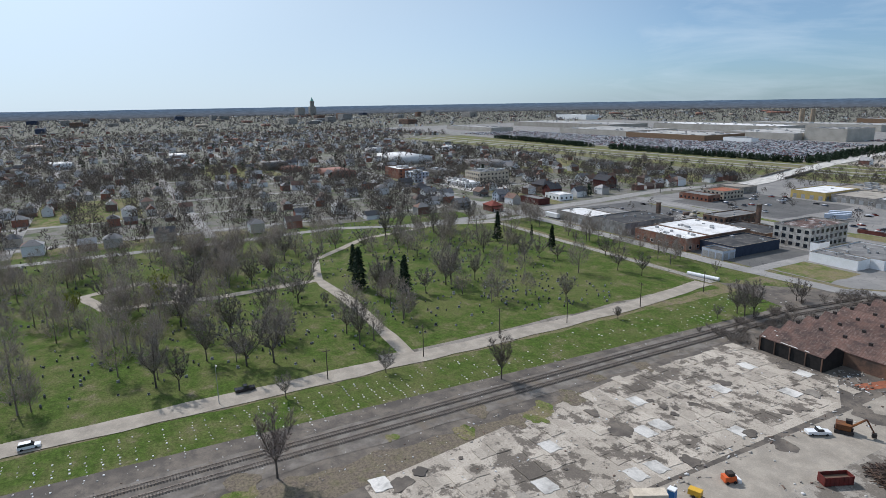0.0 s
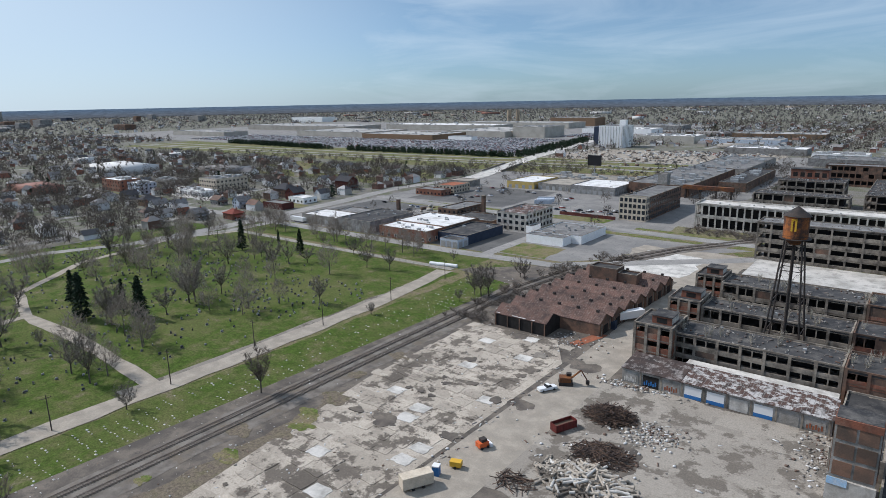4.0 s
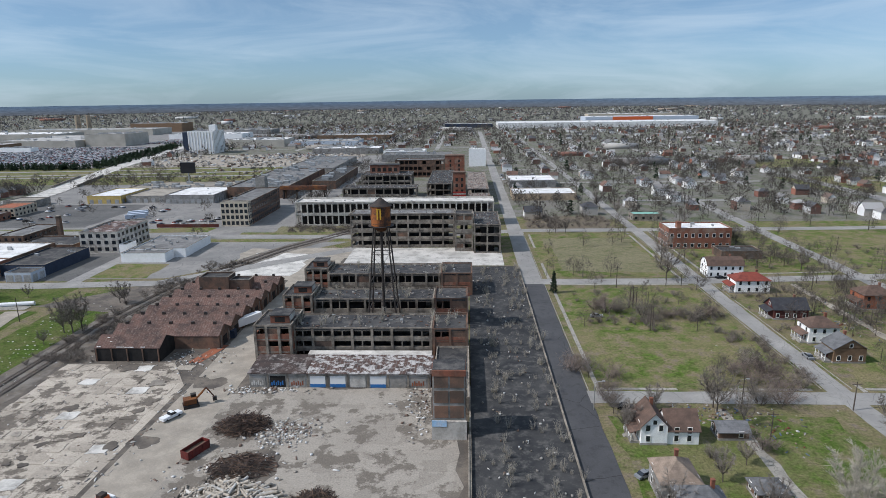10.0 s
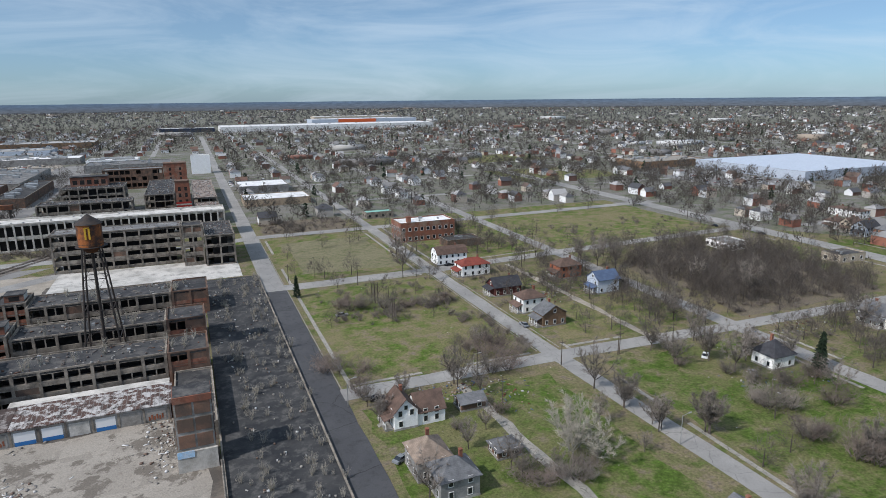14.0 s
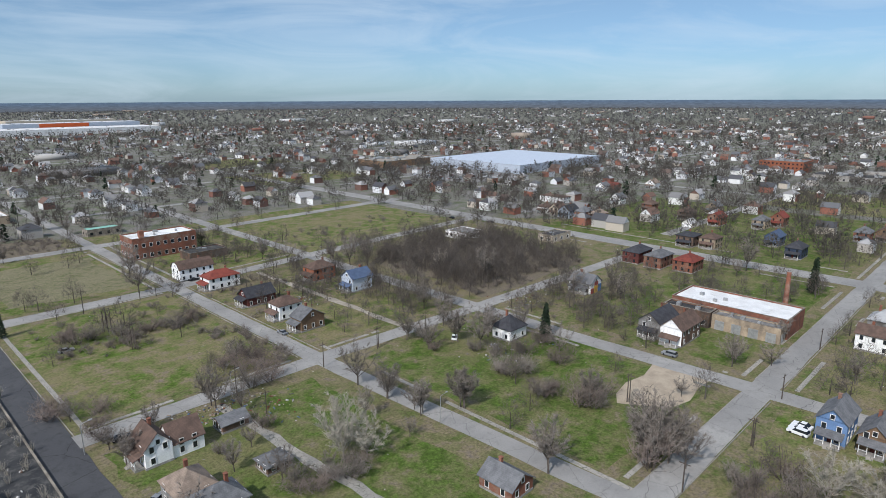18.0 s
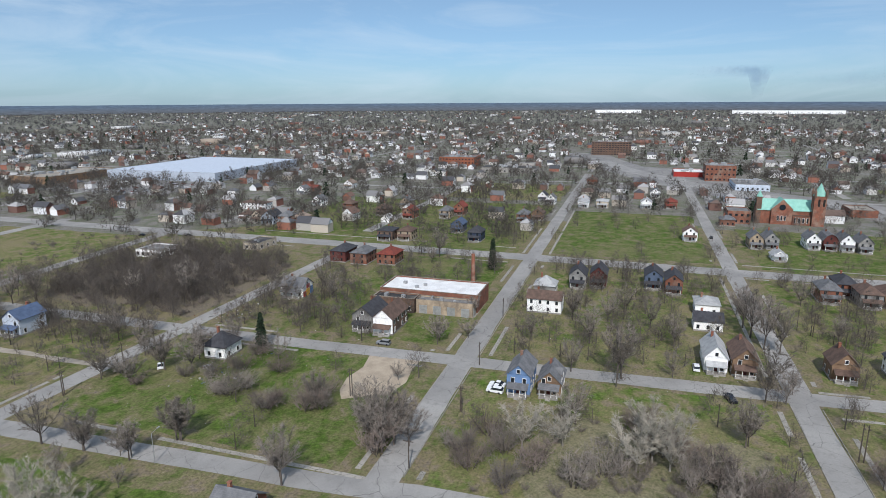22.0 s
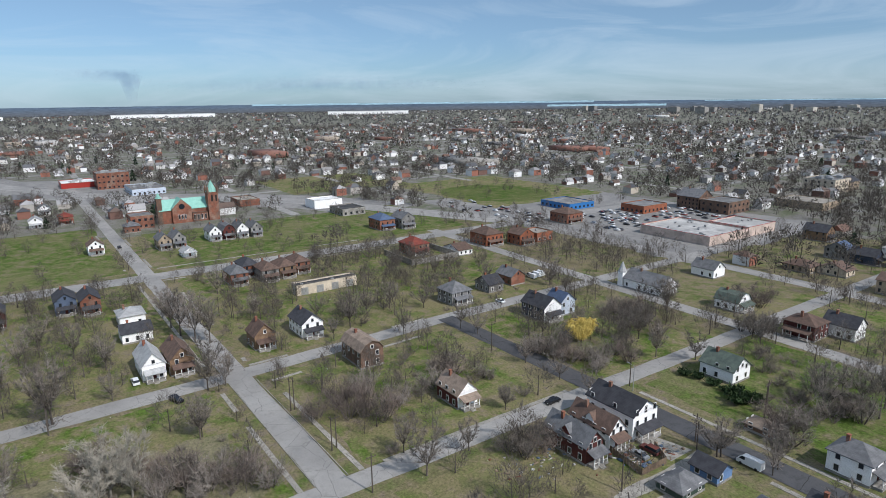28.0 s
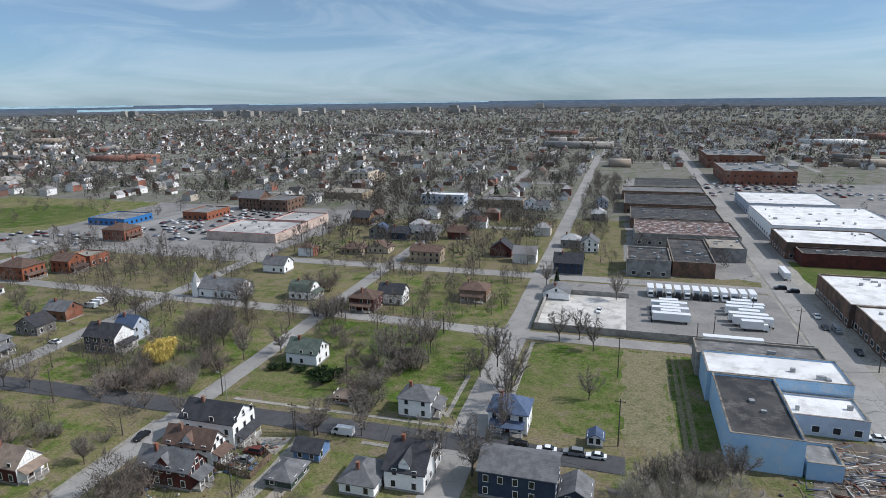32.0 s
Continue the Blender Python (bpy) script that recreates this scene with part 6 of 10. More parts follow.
house(482.0, 279.7, 10.4, 7.8, 5.5, "gable", "x", 2.7, WHITEWALL, GREYSHINGLE, "white house with grey gable roof", "w")
house(529.4, 257.4, 10.4, 8.7, 5.1, "gable", "x", 3.1, WHITEWALL, TANSHINGLE, "white house with tan gable roof", "w")
house(408.6, 172.8, 10.4, 8.7, 5.5, "hip", "x", 2.7, OLDBRICK, BROWNSHINGLE, "sooty brick house with brown hip roof", "w")
house(442.2, 167.9, 10.4, 7.8, 5.5, "gable", "x", 2.9, TANBRICK, GREYSHINGLE, "tan brick house with grey gable roof", "w")
house(124.2, -335.3, 11.3, 7.8, 4.8, "gable", "x", 3.1, NAVYWALL, DARKSHINGLE, "dark blue house with black gable roof", "w")
house(125.6, -400.5, 13.1, 7.8, 5.1, "gable", "y", 3.1, WHITEWALL, GREYSHINGLE, "white house with grey gables and dormers")
house(123.5, -303.5, 12.2, 8.7, 3.4, "gable", "y", 2.5, CREAMWALL, BROWNSHINGLE, "low cream house with brown roof")
house(94.1, -395.2, 11.3, 8.7, 5.1, "gable", "y", 2.9, GREYWALL, DARKSHINGLE, "dark grey house with black roof")
house(91.2, -344.4, 10.4, 7.8, 4.8, "gable", "x", 3.1, MAROON, BROWNSHINGLE, "maroon house with brown roof", "w")
house(163.1, -371.6, 13.1, 9.6, 5.7, "gable", "x", 3.6, BROWNWALL, DARKSHINGLE, "large brown house with dark gables", "w")
house(54.5, -448.9, 9.6, 7.8, 4.6, "gable", "x", 3.1, WHITEWALL, GREYSHINGLE, "small white house with grey roof on a lawn", "w")
house(242.0, -589.8, 13.9, 17.4, 8.5, "gable", "y", 3.6, TANBRICK, DARKSHINGLE, "tall tan hall with dark gable roof")
house(90.4, -98.4, 13, 5.6, 5.0, "gable", "x", 3.0, MAROON, GREYSHINGLE, "dark red house with grey cross gables", "w", dormer=True)
house(91.2, -107.2, 12.4, 5.4, 5.0, "gable", "x", 3.0, WHITEWALL, BROWNSHINGLE, "white house with brown cross-gabled roof", "w", dormer=True)
house(91.6, -116.6, 14.4, 9.0, 6.9, "gable", "x", 2.9, WHITEWALL, DARKSHINGLE, "large white house with charcoal roof and verandah", "w")
house(15.0, -332.0, 9, 11, 5.4, "gable", "y", 3.2, WHITEWALL, GREYSHINGLE, "white house among bare trees")
house(14.0, -420.0, 9, 11, 5.4, "hip", "y", 3.0, GREYWALL, PALESHINGLE, "grey house with pale roof among trees")
house(14.0, -470.0, 9, 11, 5.4, "gable", "y", 3.2, PALEBLUE, GREYSHINGLE, "pale blue house among bare trees")


for x, y, w, d, h, st_, rh, wm, rm, lb in ((361, 254, 9, 8, 5.2, "hip", 2.2, WHITEWALL, BROWNSHINGLE, "white house with maroon-brown hip roof"), (361, 244, 10, 7, 5.6, "gable", 3.0, CREAMWALL, BROWNSHINGLE, "cream gable-fronted house in a row"),
        (358, 233, 12, 9, 5.8, "gable", 3.2, PALEBLUE, DARKSHINGLE, "pale blue house with dark gable roof"), (361, 223, 11, 8, 5.8, "hip", 2.6, BRICK, GREYSHINGLE, "red brick house with white porch"), (361, 212, 11, 8, 5.6, "hip", 2.4, BRICK, TANSHINGLE, "red brick house with tan hip roof"),
        (404, 276, 10, 22, 5.4, "hip", 1.2, WHITEWALL, BROWNSHINGLE, "long white-fronted store with brown roof"), (497, 281, 9, 16, 4.4, "gable", 2.2, BRICK, REDSHINGLE, "long red-roofed brick house"), (430, 236, 10, 8, 5.6, "gable", 3.2, WHITEWALL, GREYSHINGLE, "white house with grey gable roof"),
        (420, 205, 10, 8, 5.6, "hip", 2.6, BRICK, BROWNSHINGLE, "brick house with brown hip roof"), (402, 150, 11, 8, 5.6, "gable", 3.0, BRICK, REDSHINGLE, "red brick house with red gable roof")):
    house(x, y, w, d, h, st_, "x" if d < 12 else "y", rh, wm, rm, lb, "w" if d < 12 and x > 200 else "")


# ---- works details ----
tower = thing("water_tower", -29, 204, "rust-orange water tank on a black steel trestle", "water tower")
LEGS = [(5.6 * math.cos(a), 5.6 * math.sin(a)) for a in (math.pi / 4 + k * math.pi / 2 for k in range(4))]
for lx, ly in LEGS:
    part("leg", Shape().beam((lx * 1.35, ly * 1.35, 0), (lx * 0.56, ly * 0.56, 39), 0.3, 0.26, 6), DARKSTEEL, tower)
for z in (10, 19.5, 29, 36):
    k = 1.35 + (0.56 - 1.35) * z / 39
    for i in range(4):
        (ax, ay), (bx, by) = LEGS[i], LEGS[(i + 1) % 4]
        part("girt", Shape().beam((ax * k, ay * k, z), (bx * k, by * k, z), 0.13, 0.13, 4), DARKSTEEL, tower)
for z0, z1 in ((10, 19.5), (19.5, 29), (29, 36)):
    k0, k1 = (1.35 + (0.56 - 1.35) * z / 39 for z in (z0, z1))
    for i in range(4):
        (ax, ay), (bx, by) = LEGS[i], LEGS[(i + 1) % 4]
        part("tie_rod", Shape().beam((ax * k0, ay * k0, z0), (bx * k1, by * k1, z1), 0.045, 0.045, 4).beam((bx * k0, by * k0, z0), (ax * k1, ay * k1, z1), 0.045, 0.045, 4), DARKSTEEL, tower)
part("riser_pipe", Shape().beam((0, 0, 0), (0, 0, 37), 0.45, 0.45, 10), DARKSTEEL, tower)
shell = Shape().beam((0, 0, 38.6), (0, 0, 45.2), 3.4, 3.4, 24, False)
bowl = Shape().beam((0, 0, 36.6), (0, 0, 38.6), 1.4, 3.4, 24)
part("tank", shell, RUSTTANK, tower, "rust-streaked orange tank")
part("bowl", bowl, RUST, tower)
part("balcony", Shape().beam((0, 0, 38.4), (0, 0, 38.55), 4.3, 4.3, 24).beam((0, 0, 39.5), (0, 0, 39.6), 4.3, 4.3, 24, False), DARKSTEEL, tower)
part("tank_roof", Shape().beam((0, 0, 45.2), (0, 0, 48.0), 3.8, 0.15, 24), DARKSTEEL, tower, "dark conical tank roof")
part("tank_band", Shape().box(-0.9, -0.4, -3.52, -3.38, 41.0, 44.4).box(0.1, 0.6, -3.52, -3.38, 41.0, 44.4).box(-0.9, 0.6, -3.52, -3.38, 44.2, 44.6), YELLOWPAINT, tower, "faded paint marks on the tank")

gar = thing("garage_range", -36, 167, "low range of garages with rusty sheet roof and painted doors", "garage")
part("wall", Shape().box(-26.5, 25.5, -5.5, 5.5, 0, 4.3), GREYBLOCK, gar)
for x0, x1, m in ((-26.8, -10.0, FELT), (-9.9, 25.8, TORNSHEET)):
    s = Shape()
    s.v = [(x0, -6.0, 4.5), (x1, -6.0, 4.5), (x1, 5.6, 5.3), (x0, 5.6, 5.3)]
    s.v += [(a, b, c - 0.2) for a, b, c in s.v]
    s.f = [(0, 1, 2, 3), (7, 6, 5, 4), (0, 4, 5, 1), (1, 5, 6, 2), (2, 6, 7, 3), (3, 7, 4, 0)]
    part("roof", s, m, gar)
for i in range(9):
    x = -24 + i * 5.75
    m = (GREYBLOCK, SHADEDARK, GREYBLOCK, WHITEPAINT, WHITEPAINT, PALESLAB, WHITEPAINT, GREYBLOCK, GREYBLOCK)[i]
    put("garage_door", Shape().box(-2.2, 2.2, -0.12, 0, 0.1, 3.5).mesh("garage_door", m), gar, x, -5.5)
    if i in (3, 4, 6):
        put("painted_band", Shape().box(-2.2, 2.2, -0.16, -0.13, 0.1, 1.1).mesh("painted_band", BLUEPAINT), gar, x, -5.5)
    elif i in (0, 1, 2, 8):
        for k in range(6):
            put("graffiti", box_mesh("graffiti", 0.4, 0.03, 1.0 + 0.3 * ((k * 3) % 2), (PALESLAB, BLUEPAINT, ORANGEBRICK)[i % 3]), gar, x - 1.7 + k * 0.62, -5.645, 0.6 + 0.2 * (k % 2))
    put("door_pier", box_mesh("door_pier", 0.5, 0.4, 4.4, CONCRETE), gar, x + 2.87, -5.45)
setting("broken_canopy", Shape().box(-49, -11, 172.8, 178.6, 3.7, 4.1), PALESLAB, "pale broken concrete canopy between the ranges")
frame_block("ruined_wing", -9.6, 0.4, 146, 180, 1, 4.6, "collapsed brick and concrete wing", CONCRETE, TARROOF, 5.8, 1.6, 0.3, 0.35, seed=21, sill_mat=BRICK)
stub = thing("brick_stub", -4.5, 137.6, "surviving brick end of a demolished mill", "factory")
part("wall", Shape().box(-3.9, 3.9, -3.0, 3.0, 0, 17.0), GREYBLOCK, stub)
for r in range(3):
    for c in range(2):
        part("brick_panel", Shape().box(-3.5 + c * 3.75, -0.2 + c * 3.75, -3.12, -3.0, 5.6 + r * 3.9, 8.7 + r * 3.9), OLDBRICK, stub)
part("brick_cap", Shape().box(-4.0, 4.0, -3.25, 3.1, 16.4, 17.9), BRICK, stub)
part("side_panel", Shape().box(-4.05, -3.9, -2.4, 2.4, 5.6, 16.3).box(3.9, 4.05, -2.4, 2.4, 5.6, 16.3), OLDBRICK, stub)
part("roof", Shape().box(-3.9, 3.9, -2.9, 3.0, 17.9, 18.0), TARROOF, stub)
part("painted_base", Shape().box(-4.2, 4.2, -3.6, -3.0, 0, 4.9), WHITEFRAME, stub, "whitewashed base")
part("graffiti", Shape().box(-4.1, -0.6, -3.7, -3.61, 3.6, 5.2), SKYWALL, stub, "blue graffiti")
setting("yard_wall", Shape().box(0.0, 0.3, 60, 134, 0, 1.6), CONCRETE, "broken concrete boundary wall")

# north-light sheds: a row of low gabled roofs of rust-brown tile
for k in range(7):
    y = 194 + k * 9.6
    sh = thing("tile_roofed_shed", -100 + (0.4 * k), y, "low brick shed bay with rust-brown tile roof", "shed", "shed bays in a row")
    part("wall", wall_shape(36, 9.6, 4.6, 2.5, "gable", "x"), OLDBRICK, sh)
    part("roof", roof_shape(36, 9.6, 4.6, 2.5, "gable", "x", 0.12, 0.2), CLAYTILE, sh)
    for i in range(5):
        put("roof_vent", box_mesh("roof_vent", 1.0, 0.7, 0.9, DARKSTEEL), sh, -15 + i * 7.5, 0.0, 6.95)
    put("shed_door", box_mesh("shed_door", 0.15, 3.4, 3.2, SHADEDARK), sh, 18.03, 0.0)
    for o in (-3.4, 3.4):
        put("gable_pier", box_mesh("gable_pier", 0.25, 0.5, 4.2, CONCRETE), sh, 18.1, o)
sh = thing("tile_roofed_shed", -107.5, 184, "open-fronted shed bay with rust-brown tile roof", "shed", "shed bays in a row")
# solid block, coloured near black for the shade inside the open front
part("wall", wall_shape(21, 10, 4.6, 2.5, "gable", "x"), SHADEDARK, sh)
part("roof", roof_shape(21, 10, 4.6, 2.5, "gable", "x", 0.12, 0.2), CLAYTILE, sh)
for a_, b_, w_ in ((-9, -4.9, 1.3), (-7.5, -1.5, 0.8), (-2, -5.0, 2.4), (0.8, -5.05, 2.8), (5.2, -5.0, 1.4), (-6, -3, 0.7)):
    put("bare_batten", box_mesh("bare_batten", w_, 0.35, 0.06, TRIM), sh, a_, b_, 4.6 + (5 - abs(b_)) * 0.5 + 0.19)
for i in range(5):
    put("front_post", box_mesh("front_post", 0.35, 0.35, 4.2, OLDBRICK), sh, -10 + i * 5, -5.15)
flat_block("monitor_room", -108, -96, 236, 244, 10.5, OLDBRICK, TARROOF, "dark brick penthouse over the sheds", vents=0)
flat_block("monitor_room", -96, -88, 237, 243, 9.0, OLDBRICK, TARROOF, "dark brick penthouse over the sheds", vents=0)

# ---- brick school and east side ----
flat_block("brick_school", 106.6, 139.6, 326, 343, 10.6, BRICK, WHITEROOF, "red brick two-storey school with pale roof", "school", 3.4, 0, 3, 0.6, "swe", 2, win=(1.5, 1.9))
sc = thing("roof_chimney", 113, 331, "red brick chimney block on the school roof", "chimney", z=10.6)
part("stack", Shape().box(-1.2, 1.2, -1.2, 1.2, -0.02, 3.4), BRICK, sc)
flat_block("low_annex", 126, 146, 304, 316, 3.6, OLDBRICK, TARROOF, "low dark annex by the school", vents=2)
flat_block("green_pavilion", 108, 127, 404, 414, 3.8, CONCRETE, GREENROOF, "low pavilion with green roof", bays=4, vents=0)
flat_block("brick_warehouse", 220.5, 238.5, 55.5, 96, 6.6, BRICK, WHITEROOF, "brick warehouse with white roof", "warehouse", 0, 0, 3)
flat_block("warehouse_wing", 214.5, 220.2, 56, 78.5, 5.0, TANBRICK, GREYROOF, "low tan wing of the warehouse", "warehouse", 0, 5.5, 3)
flat_block("warehouse_wing", 213.5, 220.2, 79, 96, 5.2, OLDBRICK, TARROOF, "dark-roofed wing of the warehouse", "warehouse", 3.6, 0, 2)
ch = thing("brick_chimney", 246, 64, "tall red brick chimney by the warehouse", "chimney")
part("shaft", Shape().beam((0, 0, 0), (0, 0, 17), 1.0, 0.75, 10), BRICK, ch)
flat_block("long_garage", 241, 247, -119, -91, 4.0, CREAMWALL, TARROOF, "long cream garage with flat roof", "garage", 0, 6, 2)
flat_block("low_station", 286, 304, 196, 206, 3.6, CREAMWALL, TARROOF, "low white building by the boulevard", bays=5, vents=2)

steeple = thing("hall_steeple", 170.2, -211.8, "small white steeple beside the church hall", "steeple")
part("shaft", Shape().box(-1.3, 1.3, -1.3, 1.3, 0, 6.5), WHITEWALL, steeple)
part("spire", Shape().beam((0, 0, 6.5), (0, 0, 11.0), 1.9, 0.05, 8), PALESHINGLE, steeple)

# church
church = thing("church", 450.5, -94, "red brick church with copper-green roof and corner tower", "church")


def shifted(shape, dx, dy):
    shape.v = [(x + dx, y + dy, z) for x, y, z in shape.v]
    return shape


part("nave_wall", shifted(wall_shape(15, 33, 9.5, 6.0, "gable", "y"), 4, 0.5), BRICK, church)
part("nave_roof", shifted(roof_shape(15, 33, 9.5, 6.0, "gable", "y", 0.5, 0.3), 4, 0.5), GREENROOF, church)
part("aisle", Shape().box(-5.2, -3.6, -13.4, -3.4, 0, 6.0), BRICK, church)
part("aisle_roof", Shape().box(-5.4, -3.6, -13.5, -3.4, 6.0, 6.3), OLDBRICK, church)
part("transept_wall", shifted(wall_shape(12, 12.5, 10.5, 6.2, "gable", "x"), 0.4, 3.2), BRICK, church)
part("transept_roof", shifted(roof_shape(12, 12.5, 10.5, 6.2, "gable", "x", 0.25, 0.3), 0.6, 3.2), GREENROOF, church)
part("rose_window", Shape().beam((-5.85, 3.2, 11.2), (-5.55, 3.2, 11.2), 1.9, 1.9, 20), GLASS, church)
for k in range(3):
    window_at(church, "w", 1.2 + k * 2.0, 2.6, 11.2, 12.5, 1.1, 3.0)
for k in range(4):
    window_at(church, "w", -12.2 + k * 2.5, 1.4, 10.4, 33, 1.2, 3.2)
part("tower", Shape().box(-7.6, -0.6, -21, -14, 0, 19.5), BRICK, church, "red brick belfry tower")
for o in (-5.8, -3.6):
    part("louvre", Shape().box(-7.75, -7.55, -18.2 + (o + 4.7) * 1.3 - 0.6, -18.2 + (o + 4.7) * 1.3 + 0.6, 13.0, 17.5), SHADEDARK, church)
for a_, b_ in ((-7.3, -20.7), (-0.9, -20.7), (-7.3, -14.3), (-0.9, -14.3)):
    part("pinnacle", Shape().beam((a_, b_, 18.5), (a_, b_, 22), 0.9, 0.9, 6).beam((a_, b_, 22), (a_, b_, 24.2), 0.9, 0.05, 6), OLDBRICK, church)
part("spire", Shape().beam((-4.1, -17.5, 19.5), (-4.1, -17.5, 27.5), 4.0, 0.1, 8), GREENROOF, church, "weathered copper-green spire")
part("stair_turret", Shape().box(-3.6, -0.6, 15.2, 18.4, 0, 17.5), OLDBRICK, church)
part("turret_cap", Shape().beam((-2.1, 16.8, 17.5), (-2.1, 16.8, 21.5), 2.2, 0.1, 6), GREENROOF, church)
for k in range(3):
    part("buttress", Shape().box(-6.0, -5.2, -13.4 + k * 4.6, -12.6 + k * 4.6, 0, 5.2), BRICK, church)
flat_block("parish_hall", 440, 458, -72, -58, 8.0, BRICK, GREYROOF, "red brick parish hall beside the church", bays=3, rows=2, vents=2)
house(433, -57, 8, 9, 4.6, "hip", "y", 2.2, BRICK, GREYSHINGLE, "low red brick parish room with grey hip roof")
for i, (x, y, m) in enumerate(((378, -93, WHITEWALL), (378, -101, MAROON), (378, -109, WHITEWALL), (376, -117, GREYWALL), (372, -64, TANBRICK), (374, -72, GREYWALL))):
    house(x, y, 13, 7, 6, "gambrel" if i == 1 else "gable", "x", 3.4, m, GREYSHINGLE, "close-set narrow house in a terrace row", "w", group="houses by the church")

# ---- south: blue works, truck yard, warehouses ----
blue = flat_block("blue_works", -40.5, -25.5, -166, -134.5, 8.0, SKYWALL, TARROOF, "sky-blue block building with black roof", "works", 0, 0, 2, 0.5, "ne")
flat_block("blue_works_hall", -59, -24.5, -182, -166.4, 8.0, SKYWALL, WHITEROOF, "sky-blue hall with white roof", "works", 0, 0, 3, 0.5)
flat_block("grey_hall", -58, -23.5, -194, -182.4, 6.8, GREYBLOCK, GREYROOF, "grey flat-roofed hall and plain walls", "works", 0, 0, 2)
flat_block("white_office", -59, -41, -166, -154, 4.6, PALEBLUE, WHITEROOF, "low white office with white roof", "works", 4, 0, 2)
flat_block("blue_lean_to", -48, -41, -143, -134, 3.6, SKYWALL, GREYROOF, "low blue lean-to with a flat roof", "works", 0, 0, 0)
setting("truck_yard", Shape().slab(rect(-61, 28, -270, -208.5), 0, 0.075), LOT, "grey asphalt truck yard")
setting("yard_concrete", Shape().slab(rect(-4, 27, -252, -209.5), 0, 0.11), PALESLAB, "pale concrete walled yard")
setting("block_wall", Shape().box(-61, 27.5, -208.6, -208.2, 0, 2.6).box(27.2, 27.6, -252, -208.6, 0, 2.2).box(-5, 27.2, -252.2, -251.8, 0, 2.2), GREYBLOCK, "grey block yard wall")
con = thing("long_trailer", -37, -206.4, "white freight trailer along the wall", "trailer")
part("body", Shape().box(-9, 9, -1.3, 1.3, 1.0, 4.0), WHITEPAINT, con)
for i in (-7, -5.8, 6.0, 7.2):
    part("wheel", Shape().beam((i, -1.1, 0.5), (i, 1.1, 0.5), 0.5, 0.5, 10), TYRE, con)
flat_block("brick_works", -104, -78.5, -276, -236, 8.2, OLDBRICK, WHITEROOF, "brown brick works with white roof", "works", 5, 0, 5, 0.5, "ne", win=(2.6, 1.8))
flat_block("brick_works", -104, -80, -235.6, -205, 8.2, OLDBRICK, WHITEROOF, "brown brick works with white roof", "works", 5, 0, 5, 0.5, "ne", win=(2.6, 1.8))
flat_block("blue_store", -23, -4, -312, -286, 7.5, GREYWALL, TARROOF, "old blue-fronted store with cluttered roof", "works", 5, 0, 8)
flat_block("grey_store", -42, -24, -340, -290, 6.5, OLDBRICK, TARROOF, "grey store with patched roof", "works", 0, 0, 8)
flat_block("blue_front_store", -60, -43, -345, -322, 6.5, GREYWALL, TANROOF, "blue-fronted store with a flat roof", "works", 0, 0, 5)
flat_block("long_grey_shed", -62, -8, -392, -350, 6.5, GREYBLOCK, RUSTSHEET, "long patched shed with dull felt roof", "works", 5, 0, 4)
flat_block("ruined_store", -60, -6, -440, -398, 6.0, OLDBRICK, TARROOF, "sooty brick store with a flat roof", "works", 5, 0, 9)
flat_block("dark_works", -128, -80, -372, -336, 8.0, OLDBRICK, WHITEROOF, "dark works with white monitor roof", "works", 5, 0, 6)
flat_block("dark_works_shed", -128, -84, -336, -322, 6.0, MAROON, TARROOF, "black shed below the works", "works", 0, 0, 5)
flat_block("white_works", -150, -82, -450, -380, 8.0, WHITEWALL, WHITEROOF, "large white-roofed works and plain walls", "works", 6, 0, 16)
flat_block("white_works", -230, -165, -430, -330, 8.0, CREAMWALL, WHITEROOF, "large white-roofed works and plain walls", "works", 6, 0, 12)
flat_block("white_works", -140, -84, -520, -465, 7.0, PALEBLUE, WHITEROOF, "white-roofed store and plain walls", "works", 6, 0, 8)
flat_block("grey_works", -62, -2, -500, -450, 6.5, OLDBRICK, TARROOF, "grey block store with patched flat roof", "works", 6, 0, 8)
flat_block("red_mill", -150, -90, -700, -620, 12.0, BRICK, GREYROOF, "red brick mill with a flat roof", "works", 6, 0, 6, rows=2)
flat_block("red_mill", -150, -90, -840, -760, 14.0, BRICK, GREYROOF, "red brick mill with a flat roof", "works", 6, 0, 6, rows=2)
flat_block("tan_store", -62, -10, -585, -540, 8.0, CREAMWALL, TARROOF, "tan store with dark flat roof", "works", 6, 0, 5)
flat_block("store", -62, 0, -540, -512, 6.5, OLDBRICK, GREYROOF, "sooty brick store with flat roof", "works", 6, 0, 5)
flat_block("dark_mill", -280, -220, -560, -520, 16.0, OLDBRICK, TARROOF, "dark brick mill block", "works", 6, 0, 5, rows=3)
flat_block("white_hall", 116, 150, -470, -456, 7.5, PALEBLUE, WHITEROOF, "white two-storey hall with a flat roof", bays=4, rows=2)
flat_block("tan_block", 70, 104, -470, -452, 5.5, TANBRICK, GREYROOF, "tan row of shops", bays=5)
sheet("works_ground", rough_rect(-300, -4, -640, -290, 3), 0.012, LOT, "asphalt and concrete between the works")
sheet("timber_yard", rough_rect(-62, -41, -152, -112, 1.5), 0.07, DIRT, "muddy builder's yard")
sheet("works_pavement", rough_rect(-80, -60, -330, -120, 0.6), 0.04, WALKWAY)
sheet("grass_lot", rough_rect(-170, -76, -330, -284, 2), 0.03, LAWN, "mown lot beside the works")

